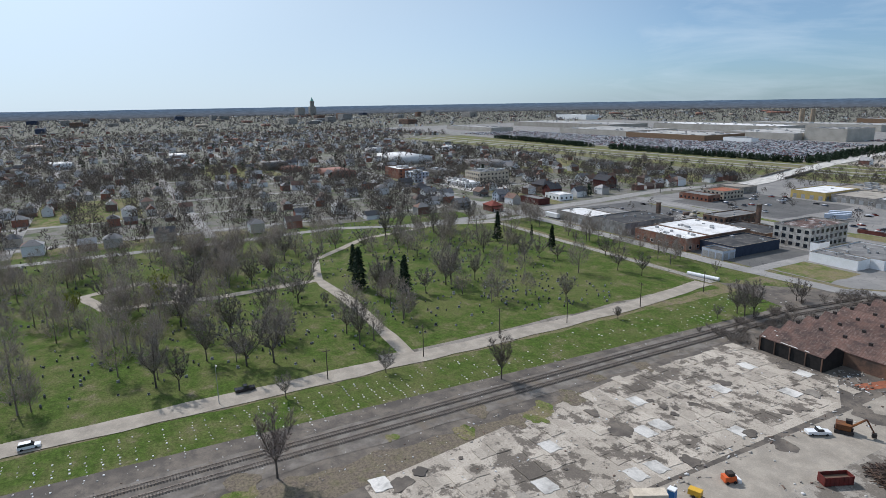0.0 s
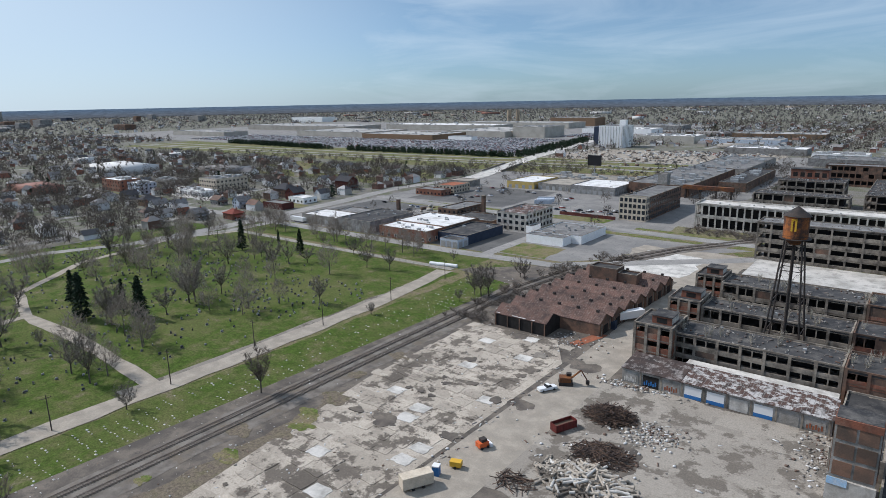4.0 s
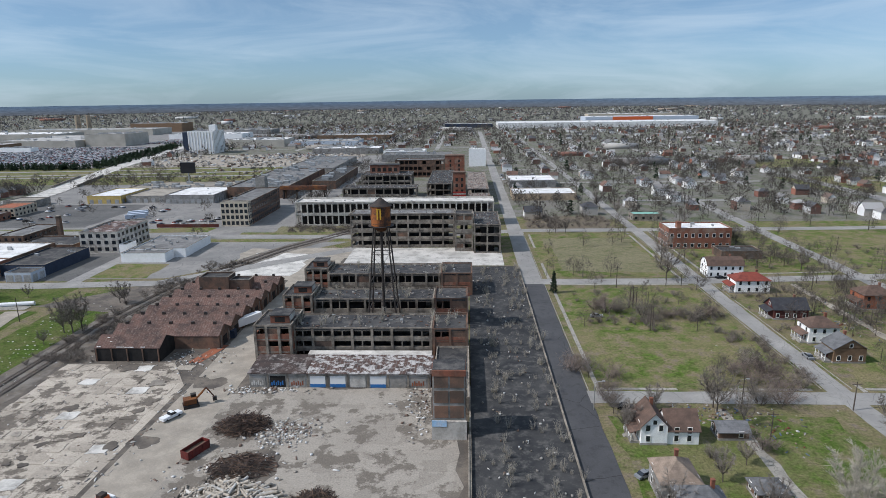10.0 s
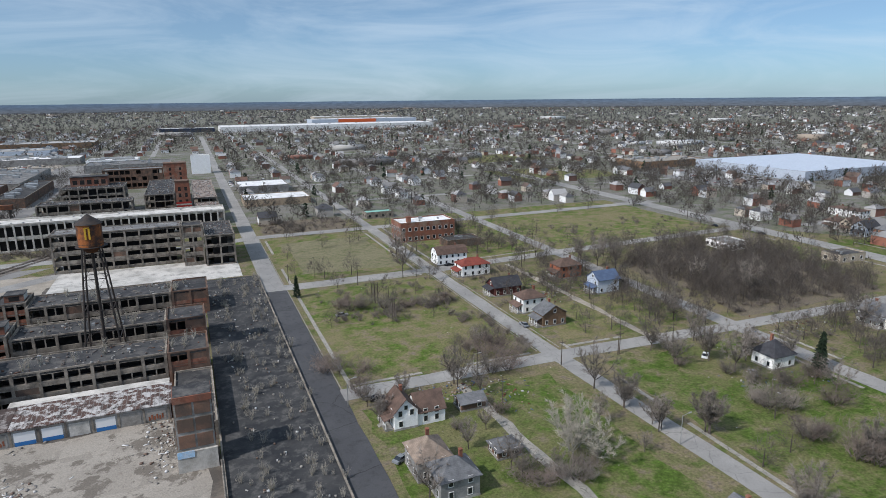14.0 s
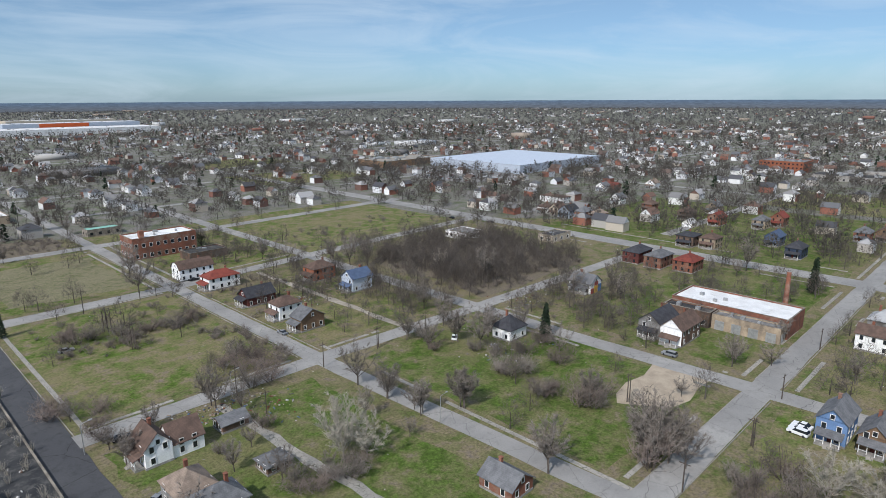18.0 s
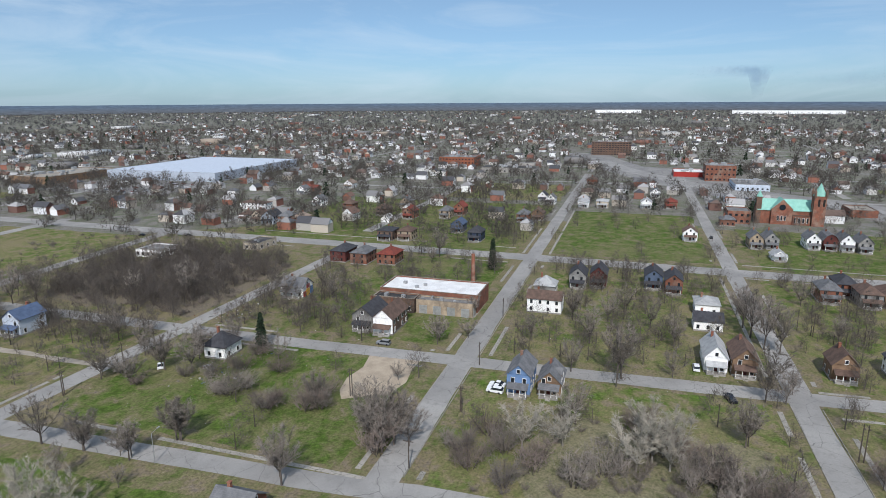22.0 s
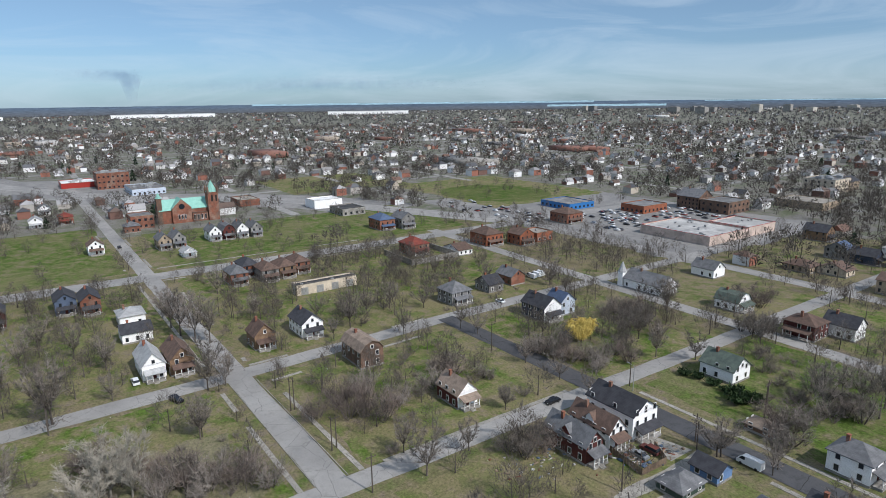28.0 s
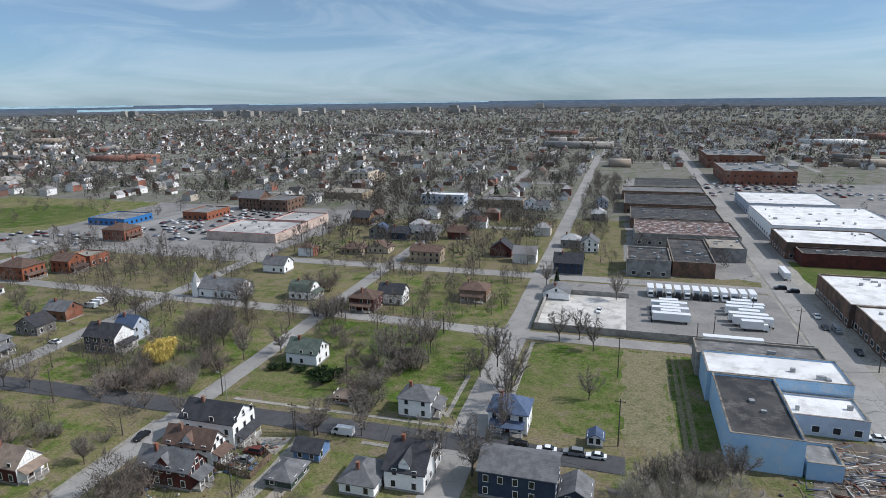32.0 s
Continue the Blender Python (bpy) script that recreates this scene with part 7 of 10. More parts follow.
# ---- south-east: supermarket and avenue shops ----
sheet("store_car_park", rough_rect(176, 420, -420, -268, 3), 0.02, LOT, "wide grey car park")
flat_block("supermarket", 190, 236, -346, -308, 4.6, PINKBLOCK, STOREROOF, "supermarket with flat roof and red band", "shop", 0, 0, 14, 0.6, band_mat=REDPAINT)
flat_block("supermarket_wing", 190, 216, -376, -347, 5.0, PINKBLOCK, STOREROOF, "supermarket wing with red band", "shop", 0, 0, 4, 0.6, band_mat=REDPAINT)
flat_block("blue_shop", 316, 346, -356, -330, 4.2, BLUEPAINT, GREYROOF, "blue and white shop", "shop", 4, 0, 3)
flat_block("red_shop", 274, 294, -386, -360, 5.0, ORANGEBRICK, GREYROOF, "red shop with bright panels", "shop", 4, 0, 3)
flat_block("brick_hall_wing", 236, 258, -428, -402, 8.0, OLDBRICK, GREYROOF, "dark brick hall wing with a flat roof", "hall", 5, 0, 2, rows=2)
house(268, -410, 18, 16, 9.5, "gable", "x", 5, OLDBRICK, GREYSHINGLE, "old dark brick hall with a grey roof", "w")
flat_block("tan_shop", 204, 238, -494, -466, 5.0, TANBRICK, TANROOF, "tan brick shop with a flat roof", "shop", 0, 0, 4)
house(270, -216, 15, 12, 7, "hip", "x", 3, ORANGEBRICK, BROWNSHINGLE, "large orange brick house behind bare trees", "w")
house(258, -231, 11, 10, 6.6, "gable", "x", 3, ORANGEBRICK, BROWNSHINGLE, "orange brick house with brown roof", "w")
flat_block("brick_shop", 254, 268, -252, -240, 5.0, ORANGEBRICK, TANROOF, "orange brick shop with a flat roof", "shop", 4, 0, 1)
house(288, -298, 16, 14, 7, "hip", "x", 3, BRICK, BROWNSHINGLE, "red brick corner house", "w")
setting("walled_lot", Shape().box(254, 254.4, -184, -156, 0, 3).box(254.4, 282, -156.4, -156, 0, 3).box(254.4, 282, -184, -183.6, 0, 3), GREYBLOCK, "grey block wall round a lot")
house(276, -171, 13, 11, 6.2, "hip", "x", 3, BRICK, REDSHINGLE, "red-roofed brick house behind the walled lot", "w")
house(262, -190, 14, 9, 3.2, "gable", "y", 2.4, WHITEWALL, BROWNSHINGLE, "low white outbuilding with brown roof")
house(345, -190, 15, 11, 7, "hip", "x", 3, BRICK, BLUESHINGLE, "brick house with blue roof", "w")
house(340, -203, 13, 10, 7, "gable", "x", 3.4, GREYWALL, GREYSHINGLE, "grey house with pale front", "w")
flat_block("white_shop", 438, 456, -207, -184, 6.0, WHITEWALL, WHITEROOF, "white shop by the avenue", "shop", 0, 0, 2)
flat_block("stone_school", 236, 262, -584, -556, 11.0, CREAMWALL, GREYROOF, "pale stone school with a flat roof", "school", 5, 0, 3, rows=3)
flat_block("row_shop", 398, 420, -206, -188, 4.5, GREYBLOCK, TARROOF, "dark shop with blue awning", "shop", 4, 0, 3)
flat_block("red_front_shop", 486, 510, -158, -142, 4.6, BRICK, TANROOF, "shop with a red front", "shop", 0, 0, 2)
flat_block("avenue_shop", 606, 650, -112, -84, 5.0, PALEBLUE, GREYROOF, "pale shop by the avenue", "shop", 4, 0, 3)
flat_block("red_white_block", 670, 698, -92, -64, 15.0, BRICK, GREYROOF, "red and white brick block", "building", 4, 0, 2, rows=3)
flat_block("red_fuel_shop", 700, 735, -66, -36, 4.6, REDPAINT, WHITEROOF, "red and white shop", "shop", 0, 0, 2)
flat_block("apartment_slab", 950, 972, 12, 68, 19.0, OLDBRICK, GREYROOF, "brown apartment slab with a flat roof", "apartments", 4, 0, 3, rows=6, win=(2.4, 1.3))
flat_block("orange_school", 730, 764, 190, 234, 12.0, ORANGEBRICK, GREYROOF, "orange brick school with a flat roof", "school", 4, 0, 3, rows=3)
flat_block("low_school", 690, 720, 110, 172, 5.0, GREYBLOCK, TARROOF, "low dark building with a flat roof", "building", 5, 0, 4)
flat_block("pale_blue_warehouse", 530, 690, 408, 545, 9.0, PALEBLUE, PALEBLUE, "huge pale blue warehouse with flat roof", "warehouse", 12, 0, 0, 0.3)
flat_block("brown_warehouse", 470, 560, 560, 610, 7.0, BROWNWALL, TANROOF, "long brown warehouse with a flat roof", "warehouse", 0, 0, 6)
sheet("warehouse_lot", rough_rect(440, 528, 400, 540, 2), 0.02, LOT)
sheet("park_lawn", [(420 + 52 * math.cos(a) * 1.0, -345 + 46 * math.sin(a)) for a in np.arange(0, 2 * math.pi, 0.25)], 0.06, LAWN, "bright green park field")
sheet("park_lawn", rough_rect(360, 520, -420, -296, 3), 0.03, FIELD)

# ---- north-west: shops, mills, car plant ----
sheet("industrial_ground", [(-362, 264), (-140, 272), (-64, 350), (-112, 395), (-100, 900), (-420, 900), (-372, 420)], 0.014, LOT, "asphalt lots and service yards")
for k, (x0, x1, y0, y1, m) in enumerate(((-345, -252, 390, 480, DARKLOT), (-240, -165, 392, 480, LOT), (-268, -215, 320, 368, DARKLOT), (-222, -183, 268, 320, DARKLOT), (-360, -300, 314, 368, DARKLOT), (-198, -150, 345, 356, FIELD), (-182, -150, 272, 298, FIELD), (-345, -190, 366.5, 370, FIELD), (-345, -190, 379, 384, FIELD), (-140, -66, 366, 372, FIELD), (-190, -66, 346, 354, FIELD), (-300, -240, 355, 366, FIELD), (-120, -70, 372, 390, STRAW), (-360, -225, 262.6, 265.4, FIELD))):
    sheet("lot_patch", rough_rect(x0, x1, y0, y1, 0.8, 6), 0.03 + 0.0015 * k, m)
sheet("gravel_yard", rough_rect(-430, -150, 760, 930, 4, 15), 0.03, TRACK, "gravel yards full of stock")
sheet("plant_lot", rough_rect(-1900, -458, 762, 1750, 6, 60), 0.02, LOT, "grey car-plant lots")
sheet("highway_verge", rough_rect(-1300, -160, 600, 756, 5, 40), 0.018, FIELD, "green highway banks")
sheet("truck_lot", rough_rect(-600, -482, 288, 332, 2, 10), 0.05, PALESLAB)
flat_block("brick_shop", -259, -222, 266, 284, 6.4, BRICK, WHITEROOF, "red brick works with bright white roof", "works", 5, 0, 8, 0.4)
flat_block("white_roof_hall", -262, -222, 284.4, 318, 6.4, OLDBRICK, WHITEROOF, "hall with bright white roof", "works", 0, 0, 12, 0.4)
flat_block("dark_annex", -221.6, -200, 276, 312, 5.0, NAVYWALL, TARROOF, "dark annex with blue wall", "works", 0, 0, 3)
flat_block("blue_shed", -212, -199.5, 266, 275.6, 4.2, PALEBLUE, TARROOF, "pale blue shed with dark roof", "works", 0, 4, 0)
flat_block("white_ruin", -211, -190, 322, 356, 11.0, WHITEFRAME, RUSTSHEET, "white-painted derelict three-storey works", "works", 4, 0, 5, 0.6, "se", 3, win=(2.2, 2.0))
flat_block("small_white_annex", -189.6, -185.2, 322, 332, 4.2, WHITEWALL, TARROOF, "small white annex with dark roof", "works", 0, 0, 1)
flat_block("white_low", -177, -154, 301, 311, 4.4, WHITEWALL, GREYROOF, "low white works with grey roof", "works", 0, 0, 4)
flat_block("white_low", -177, -148, 311.4, 344, 4.4, WHITEWALL, GREYROOF, "low white works with grey roof", "works", 0, 0, 12)
flat_block("dark_frame_works", -266, -250, 332, 366, 6.8, OLDBRICK, GREYROOF, "small dark works with a flat roof", "works", 4, 0, 3, rows=2)
flat_block("scrap_works", -248, -215, 322, 345, 4.0, OLDBRICK, TARROOF, "low sooty works with dark roof", "works", 4, 0, 6)
for x, y, h in ((-240, 350, 15), (-301, 330, 10)):
    st = thing("brick_chimney", x, y, "square brick works chimney", "chimney")
    part("shaft", Shape().box(-1.1, 1.1, -1.1, 1.1, 0, h), OLDBRICK, st)
    part("cap", Shape().box(-1.3, 1.3, -1.3, 1.3, h, h + 0.5), CONCRETE, st)
flat_block("tan_mill", -160, -142, 392, 398, 15.4, CREAMWALL, GREYROOF, "tan concrete mill with rows of windows", "works", 3.0, 0, 0, 0.6, "se", 4, win=(2.0, 2.4))
flat_block("tan_mill_long", -160, -142.2, 398.4, 462, 15.0, OLDBRICK, GREYROOF, "long dark mill behind the tan front", "works", 4, 0, 8, 0.6, "se", 4, win=(2.8, 2.2))
flat_block("mill_stair_tower", -160, -153, 462.4, 470, 23, GREYBLOCK, GREYROOF, "grey stair tower of the mill", "works", 0, 0, 0)
setting("lot_fence", Shape().box(-202, -161, 388.8, 389.2, 0, 2.2), MAROON, "dark red fence along the lot")
conv = thing("conveyor_bridge", -135, 506, "dark steel conveyor bridge between the mills", "bridge")
part("gallery", Shape().box(-19, 19, -2, 2, 7.5, 10.5), RUST, conv)
for u in (-17, -6, 6, 17):
    part("leg", Shape().box(u - 0.4, u + 0.4, -1.6, 1.6, 0, 7.5), DARKSTEEL, conv)
flat_block("grey_roof_works", -200, -150, 508, 650, 9.0, OLDBRICK, GREYROOF, "long grey-roofed works and plain walls", "works", 6, 0, 14)
flat_block("grey_roof_works", -196, -142, 655, 800, 8.0, GREYBLOCK, GREYROOF, "long grey-roofed works and plain walls", "works", 0, 0, 14)
flat_block("dark_shed", -141.5, -120, 560, 680, 7.0, OLDBRICK, TARROOF, "dark sooty shed along the works", "works", 0, 0, 6)
flat_block("yellow_works", -307, -279, 486, 532, 5.8, YELLOWWALL, WHITEROOF, "yellow works with white roof", "works", 0, 6, 4)
flat_block("grey_works", -277, -245, 490, 532, 5.0, GREYBLOCK, TANROOF, "grey block works with flat roof", "works", 0, 6, 4)
flat_block("long_white_works", -242, -202, 484, 532, 6.4, GREYWALL, WHITEROOF, "grey works with white roof", "works", 0, 5, 6)
flat_block("brown_roof_works", -305, -206, 538, 585, 4.0, TANBRICK, TANROOF, "wide works with brown roof", "works", 0, 0, 12)
flat_block("brick_low", -353, -325, 410, 424, 4.6, BRICK, GREYROOF, "low brick building with a flat roof", "works", 4, 0, 3)
flat_block("cream_low", -345, -325, 428, 452, 6.4, CREAMWALL, ORANGEBRICK, "cream two-storey building with a flat roof", "works", 4, 0, 2, rows=2)
flat_block("grey_low", -365, -340, 470, 490, 4.6, GREYBLOCK, TANROOF, "low grey shop with flat roof", "works", 0, 0, 2)
flat_block("grey_store", -297, -268, 267, 308, 7.0, GREYWALL, TARROOF, "grey block store with patched flat roof", "works", 0, 6, 8)
flat_block("white_store", -336, -301, 270, 292, 5.5, GREYBLOCK, WHITEROOF, "grey store with a white roof", "works", 0, 7, 2)
flat_block("low_store", -330, -301, 292.4, 312, 4.6, GREYBLOCK, GREYROOF, "low grey store with flat roof", "works", 0, 0, 3)
box_rows = ((-231, 417, 30), (-233, 424, 30), (-236, 431, 30), (-318, 275, 0))
for x, y, r in box_rows:
    ob = thing("freight_trailer", x, y, "pale blue freight trailer on the lot", "trailer", rot=r)
    part("cargo_box", Shape().box(-6.5, 6.5, -1.25, 1.25, 1.0, 3.9), PALEBLUE, ob)
    part("axle", Shape().box(-5.5, -3.5, -1.1, 1.1, 0, 1.0), TYRE, ob)
# shops and blocks west of the wide road
flat_block("red_brick_block", -640, -603, 272, 292, 10.5, BRICK, WHITEROOF, "red brick three-storey block with white roof", "building", 5, 0, 3, rows=3)
flat_block("pale_blue_block", -592, -569, 274, 290, 9.5, PALEBLUE, WHITEROOF, "pale blue-white three-storey block", "building", 4, 0, 2, rows=3)
flat_block("white_shed", -540, -505, 296, 312, 4.5, WHITEWALL, WHITEROOF, "low white shed by the truck lot", "works", 0, 4, 2)
flat_block("tan_apartments", -543, -515, 318, 352, 12.0, CREAMWALL, GREYROOF, "tan three-storey apartments with flat roof", "apartments", 4, 0, 3, rows=3)
flat_block("long_low_block", -640, -600, 322, 342, 5.0, GREYBLOCK, GREYROOF, "long low grey building", "building", 5, 0, 3)
flat_block("maroon_shed", -410, -386, 292, 303, 4.5, MAROON, GREYROOF, "low maroon brick shed", "works", 0, 0, 2)
flat_block("white_shop", -414, -395, 320, 334, 4.2, WHITEWALL, WHITEROOF, "small white corner shop", "shop", 4, 0, 1)
for x, y, w, d, h, st_, ax, rh, wm, rm, lb in ((-468, 238, 9, 12, 6, "gable", "y", 3.4, WHITEWALL, GREYSHINGLE, "white house with grey gable roof"), (-454, 246, 9, 12, 6, "gable", "y", 3.4, WHITEWALL, GREYSHINGLE, "white house with grey gable roof"),
        (-455, 282, 11, 9, 4.5, "gable", "x", 3, GREYWALL, BROWNSHINGLE, "grey house with brown roof"), (-424, 283, 9, 12, 6, "gable", "y", 3.4, PALEBLUE, GREYSHINGLE, "pale blue house with grey roof"), (-386, 250, 12, 10, 5, "hip", "x", 2.6, BRICK, REDSHINGLE, "brick corner house with red roof"),
        (-440, 338, 18, 14, 8, "hip", "x", 4, OLDBRICK, DARKSHINGLE, "large dark brick house with hip roof"), (-420, 332, 11, 12, 7, "gable", "y", 4, MAROON, DARKSHINGLE, "maroon house with dark gable roof"), (-432, 402, 18, 12, 8, "gable", "x", 4, MAROON, DARKSHINGLE, "large maroon house with dark roof"),
        (-458, 408, 9, 11, 6, "gable", "y", 3.5, WHITEWALL, BROWNSHINGLE, "white house with brown gable roof"), (-472, 410, 9, 11, 6, "gable", "y", 3.5, WHITEWALL, GREYSHINGLE, "white house with grey gable roof"), (-600, 414, 18, 11, 6, "gable", "x", 4, WHITEWALL, GREYSHINGLE, "long white house with grey roof"),
        (-540, 250, 10, 12, 6, "gable", "y", 3.5, GREYWALL, DARKSHINGLE, "grey house with dark roof"), (-500, 246, 10, 12, 6, "hip", "y", 3.2, BROWNWALL, DARKSHINGLE, "brown house with dark hip roof"), (-410, 236, 10, 12, 5, "gable", "y", 3, GREYWALL, GREYSHINGLE, "grey house with grey roof")):
    house(x, y, w, d, h, st_, ax, rh, wm, rm, lb, "e")
silo = flat_block("white_silo", -430, -390, 955, 1000, 34.0, WHITEWALL, GREYROOF, "tall white ribbed cold store", "silo", 0, 0, 1, 0.5)
for i in range(9):
    put("rib", box_mesh("rib", 0.8, 0.6, 33.5, PALESLAB), silo, -18 + i * 4.6, -22.7)
for i in range(9):
    put("rib", box_mesh("rib", 0.6, 0.8, 33.5, PALESLAB), silo, 20.2, -20 + i * 5)
put("head_house", box_mesh("head_house", 10, 10, 9, WHITEWALL), silo, 12, 0, 34)
put("dark_side", box_mesh("dark_side", 8, 45, 33, NAVYWALL), silo, -24.2, 0)
for x0, x1, y0, y1, h, m, r in ((-860, -709, 1112, 1300, 12, PLANTWALL, PLANTROOF), (-706, -630, 1138, 1225, 21.4, PLANTWALL, PLANTROOF), (-1000, -800, 985, 1100, 10, BROWNWALL, PLANTROOF), (-1240, -1010, 1000, 1150, 11, PLANTWALL, PLANTROOF),
                                (-1640, -1400, 900, 970, 10, PLANTWALL, PLANTROOF), (-1700, -1260, 1180, 1320, 13, PLANTWALL, PLANTROOF), (-1240, -880, 1320, 1420, 14, PLANTWALL, WHITEROOF), (-1100, -760, 1500, 1600, 14, PLANTWALL, PLANTROOF), (-782, -724, 1014, 1034, 7, WHITEWALL, WHITEROOF),
                                (-2150, -1960, 1710, 1780, 18, WHITEWALL, WHITEROOF), (-640, -480, 1330, 1400, 10, WHITEWALL, WHITEROOF), (-416, -318, 1083, 1150, 12, PLANTWALL, WHITEROOF), (-310, -190, 1090, 1150, 8, PALEBLUE, PLANTROOF), (-230, -130, 925, 970, 8, GREYWALL, WHITEROOF), (-120, -60, 895, 930, 6, WHITEWALL, WHITEROOF),
                                (-900, -760, 1660, 1730, 22, BROWNWALL, PLANTROOF), (-560, -470, 1500, 1570, 10, GREYWALL, PLANTROOF), (-300, -150, 1250, 1320, 9, BROWNWALL, PLANTROOF)):
    flat_block("car_plant_hall", x0, x1, y0, y1, h, m, r, "long tan hall of a car plant", "factory", 0, 0, 10)
for x, y in ((-1020, 1624), (-1000, 1640), (-1035, 1650)):
    st = thing("plant_chimney", x, y, "tan concrete plant chimney", "chimney")
    part("shaft", Shape().beam((0, 0, 0), (0, 0, 46), 6, 5.5, 16), TANBRICK, st)
road("bridge_road", [(-372, 500), (-378, 545), (-406, 642), (-438, 765), (-507, 1100), (-560, 1400)], 20.0, PALESLAB, 0.2)
br = thing("road_bridge", -400, 625, "concrete road bridge with side rails", "bridge", rot=16)
part("rail", Shape().box(-11.5, -11, -45, 45, 0, 2.4), CONCRETE, br); part("rail", Shape().box(11, 11.5, -45, 45, 0, 2.4), CONCRETE, br)
bb = thing("billboard", -262, 575, "dark billboard on a steel mast", "billboard")
part("mast", Shape().beam((0, 0, 0), (0, 0, 26), 0.6, 0.5, 8), GALV, bb)
part("board", Shape().box(-7, 7, -0.6, 0.6, 14, 24), BLACKPAINT, bb)
flat_block("roadside_hall", 36, 86, 488, 520, 5.0, TANBRICK, WHITEROOF, "low tan hall with white roof", "works", 0, 0, 6)
flat_block("roadside_hall", 38, 80, 560, 600, 6.0, GREYWALL, WHITEROOF, "low works beside the road", "works", 0, 0, 5)
flat_block("roadside_hall", -110, -20, 800, 850, 8.0, GREYWALL, GREYROOF, "grey-roofed works and plain walls", "works", 0, 0, 5)
flat_block("white_end_block", 2, 22, 740, 752, 20, WHITEWALL, WHITEROOF, "bright white end block", "works", 0, 0, 0)
for x0, x1, y0, y1, h, m in ((80, 640, 1640, 1760, 13, WHITEROOF), (330, 640, 1780, 1860, 22, PALEBLUE), (360, 620, 1900, 1960, 26, CREAMWALL), (-60, 70, 1700, 1740, 10, NAVYWALL)):
    flat_block("logistics_shed", x0, x1, y0, y1, h, m, WHITEROOF, "huge white logistics shed", "warehouse", 0, 0, 4)
setting("orange_panel", Shape().box(405, 515, 1779.2, 1779.8, 2, 22), ORANGEPAINT, "orange wall panel")

# distant towers
def far_tower(x, y, w, d, h, m, label="distant pale tower block on the skyline"):
    ob = thing("tower_block", x, y, label, "tower")
    part("shaft", Shape().box(-w / 2, w / 2, -d / 2, d / 2, 0, h), m, ob)
    part("cap", Shape().box(-w / 3, w / 3, -d / 3, d / 3, h, h + h * 0.06), m, ob)
    return ob


ft = far_tower(-4400, 1330, 44, 44, 58, GREYBLOCK, "distant stepped office tower with pointed roof")
part("upper_shaft", Shape().box(-12, 12, -12, 12, 58, 98), GREYBLOCK, ft)
part("spire", Shape().beam((0, 0, 98), (0, 0, 124), 13, 0.5, 4), GREENROOF, ft)
far_tower(-4400, 1240, 90, 50, 52, GREYBLOCK)
rng = random.Random(5)
for k in range(34):
    a = radians(rng.uniform(58, 100))
    r = rng.uniform(2300, 4300)
    far_tower(-r * math.sin(a), r * math.cos(a), rng.uniform(24, 80), rng.uniform(24, 50), rng.uniform(10, 27), rng.choice((GREYBLOCK, OLDBRICK, GREYWALL, GREYWALL, NAVYWALL)))
for k in range(30):
    a = radians(rng.uniform(128, 190))
    r = rng.uniform(3300, 4600)
    far_tower(r * math.sin(a), r * math.cos(a), rng.uniform(24, 60), rng.uniform(24, 40), rng.uniform(12, 40), rng.choice((PLANTWALL, GREYBLOCK, GREYWALL)))

for az, r, w in ((101, 3800, 520), (118, 3800, 470), (88, 3900, 260)):
    ob = thing("distant_warehouse", r * math.sin(radians(az)), r * math.cos(radians(az)), "huge white warehouse in the far distance", "warehouse", rot=-az)
    part("wall", Shape().box(-w / 2, w / 2, -40, 40, 0, 17), WHITEWALL, ob)
    part("roof", Shape().box(-w / 2 - 1, w / 2 + 1, -41, 41, 17, 19), WHITEROOF, ob)


# ---- plants: patterns, then copies ----
PATTERNS = {
    "bare": [(twig_tree(s, 12.0, sp, 2300, ts, 0, 0.036), BARK, TWIG) for s, sp, ts in ((1, 0.5, 0.24), (2, 0.6, 0.2), (3, 0.42, 0.28), (4, 0.55, 0.22), (5, 0.48, 0.26), (6, 0.66, 0.2))],
    "red": [(twig_tree(s, 12.0, 0.46, 2300, 0.26, 0, 0.036), BARK, REDTWIG) for s in (11, 12)],
    "pale": [(twig_tree(s, 12.0, 0.62, 3400, 0.16, 0, 0.03), PALEBARK, PALETWIG) for s in (21, 22, 23)],
    "bud": [(twig_tree(31, 12.0, 0.5, 1500, 0.24, 0, 0.12), BARK, BUDS)],
    "willow": [(twig_tree(41, 10.0, 0.6, 8000, 0.2, 0.9, 0.1), BARK, WILLOW)],
    "conifer": [(conifer(s, 12.0, r), BARK, NEEDLES) for s, r in ((51, 2.2), (52, 1.9), (53, 2.5))],
    "bush": [(bush(s, 4.0, w, 700, 0.032), BARK, m) for s, w, m in ((61, 4.5, TWIG), (62, 5.5, REDTWIG), (63, 5.0, TWIG), (64, 6.5, REDTWIG))],
    "hedge": [(bush(s, 1.6, 2.6, 700, 0.12), BARK, HEDGE) for s in (71, 72)],
}
BASE_HEIGHT = {"bare": 12.0, "red": 12.0, "pale": 12.0, "bud": 12.0, "willow": 10.0, "conifer": 12.0, "bush": 4.0, "hedge": 1.6}
KIND_NAME = {"bush": "bush", "hedge": "bush", "conifer": "conifer"}
FIRST = {}
plant_rng = random.Random(77)


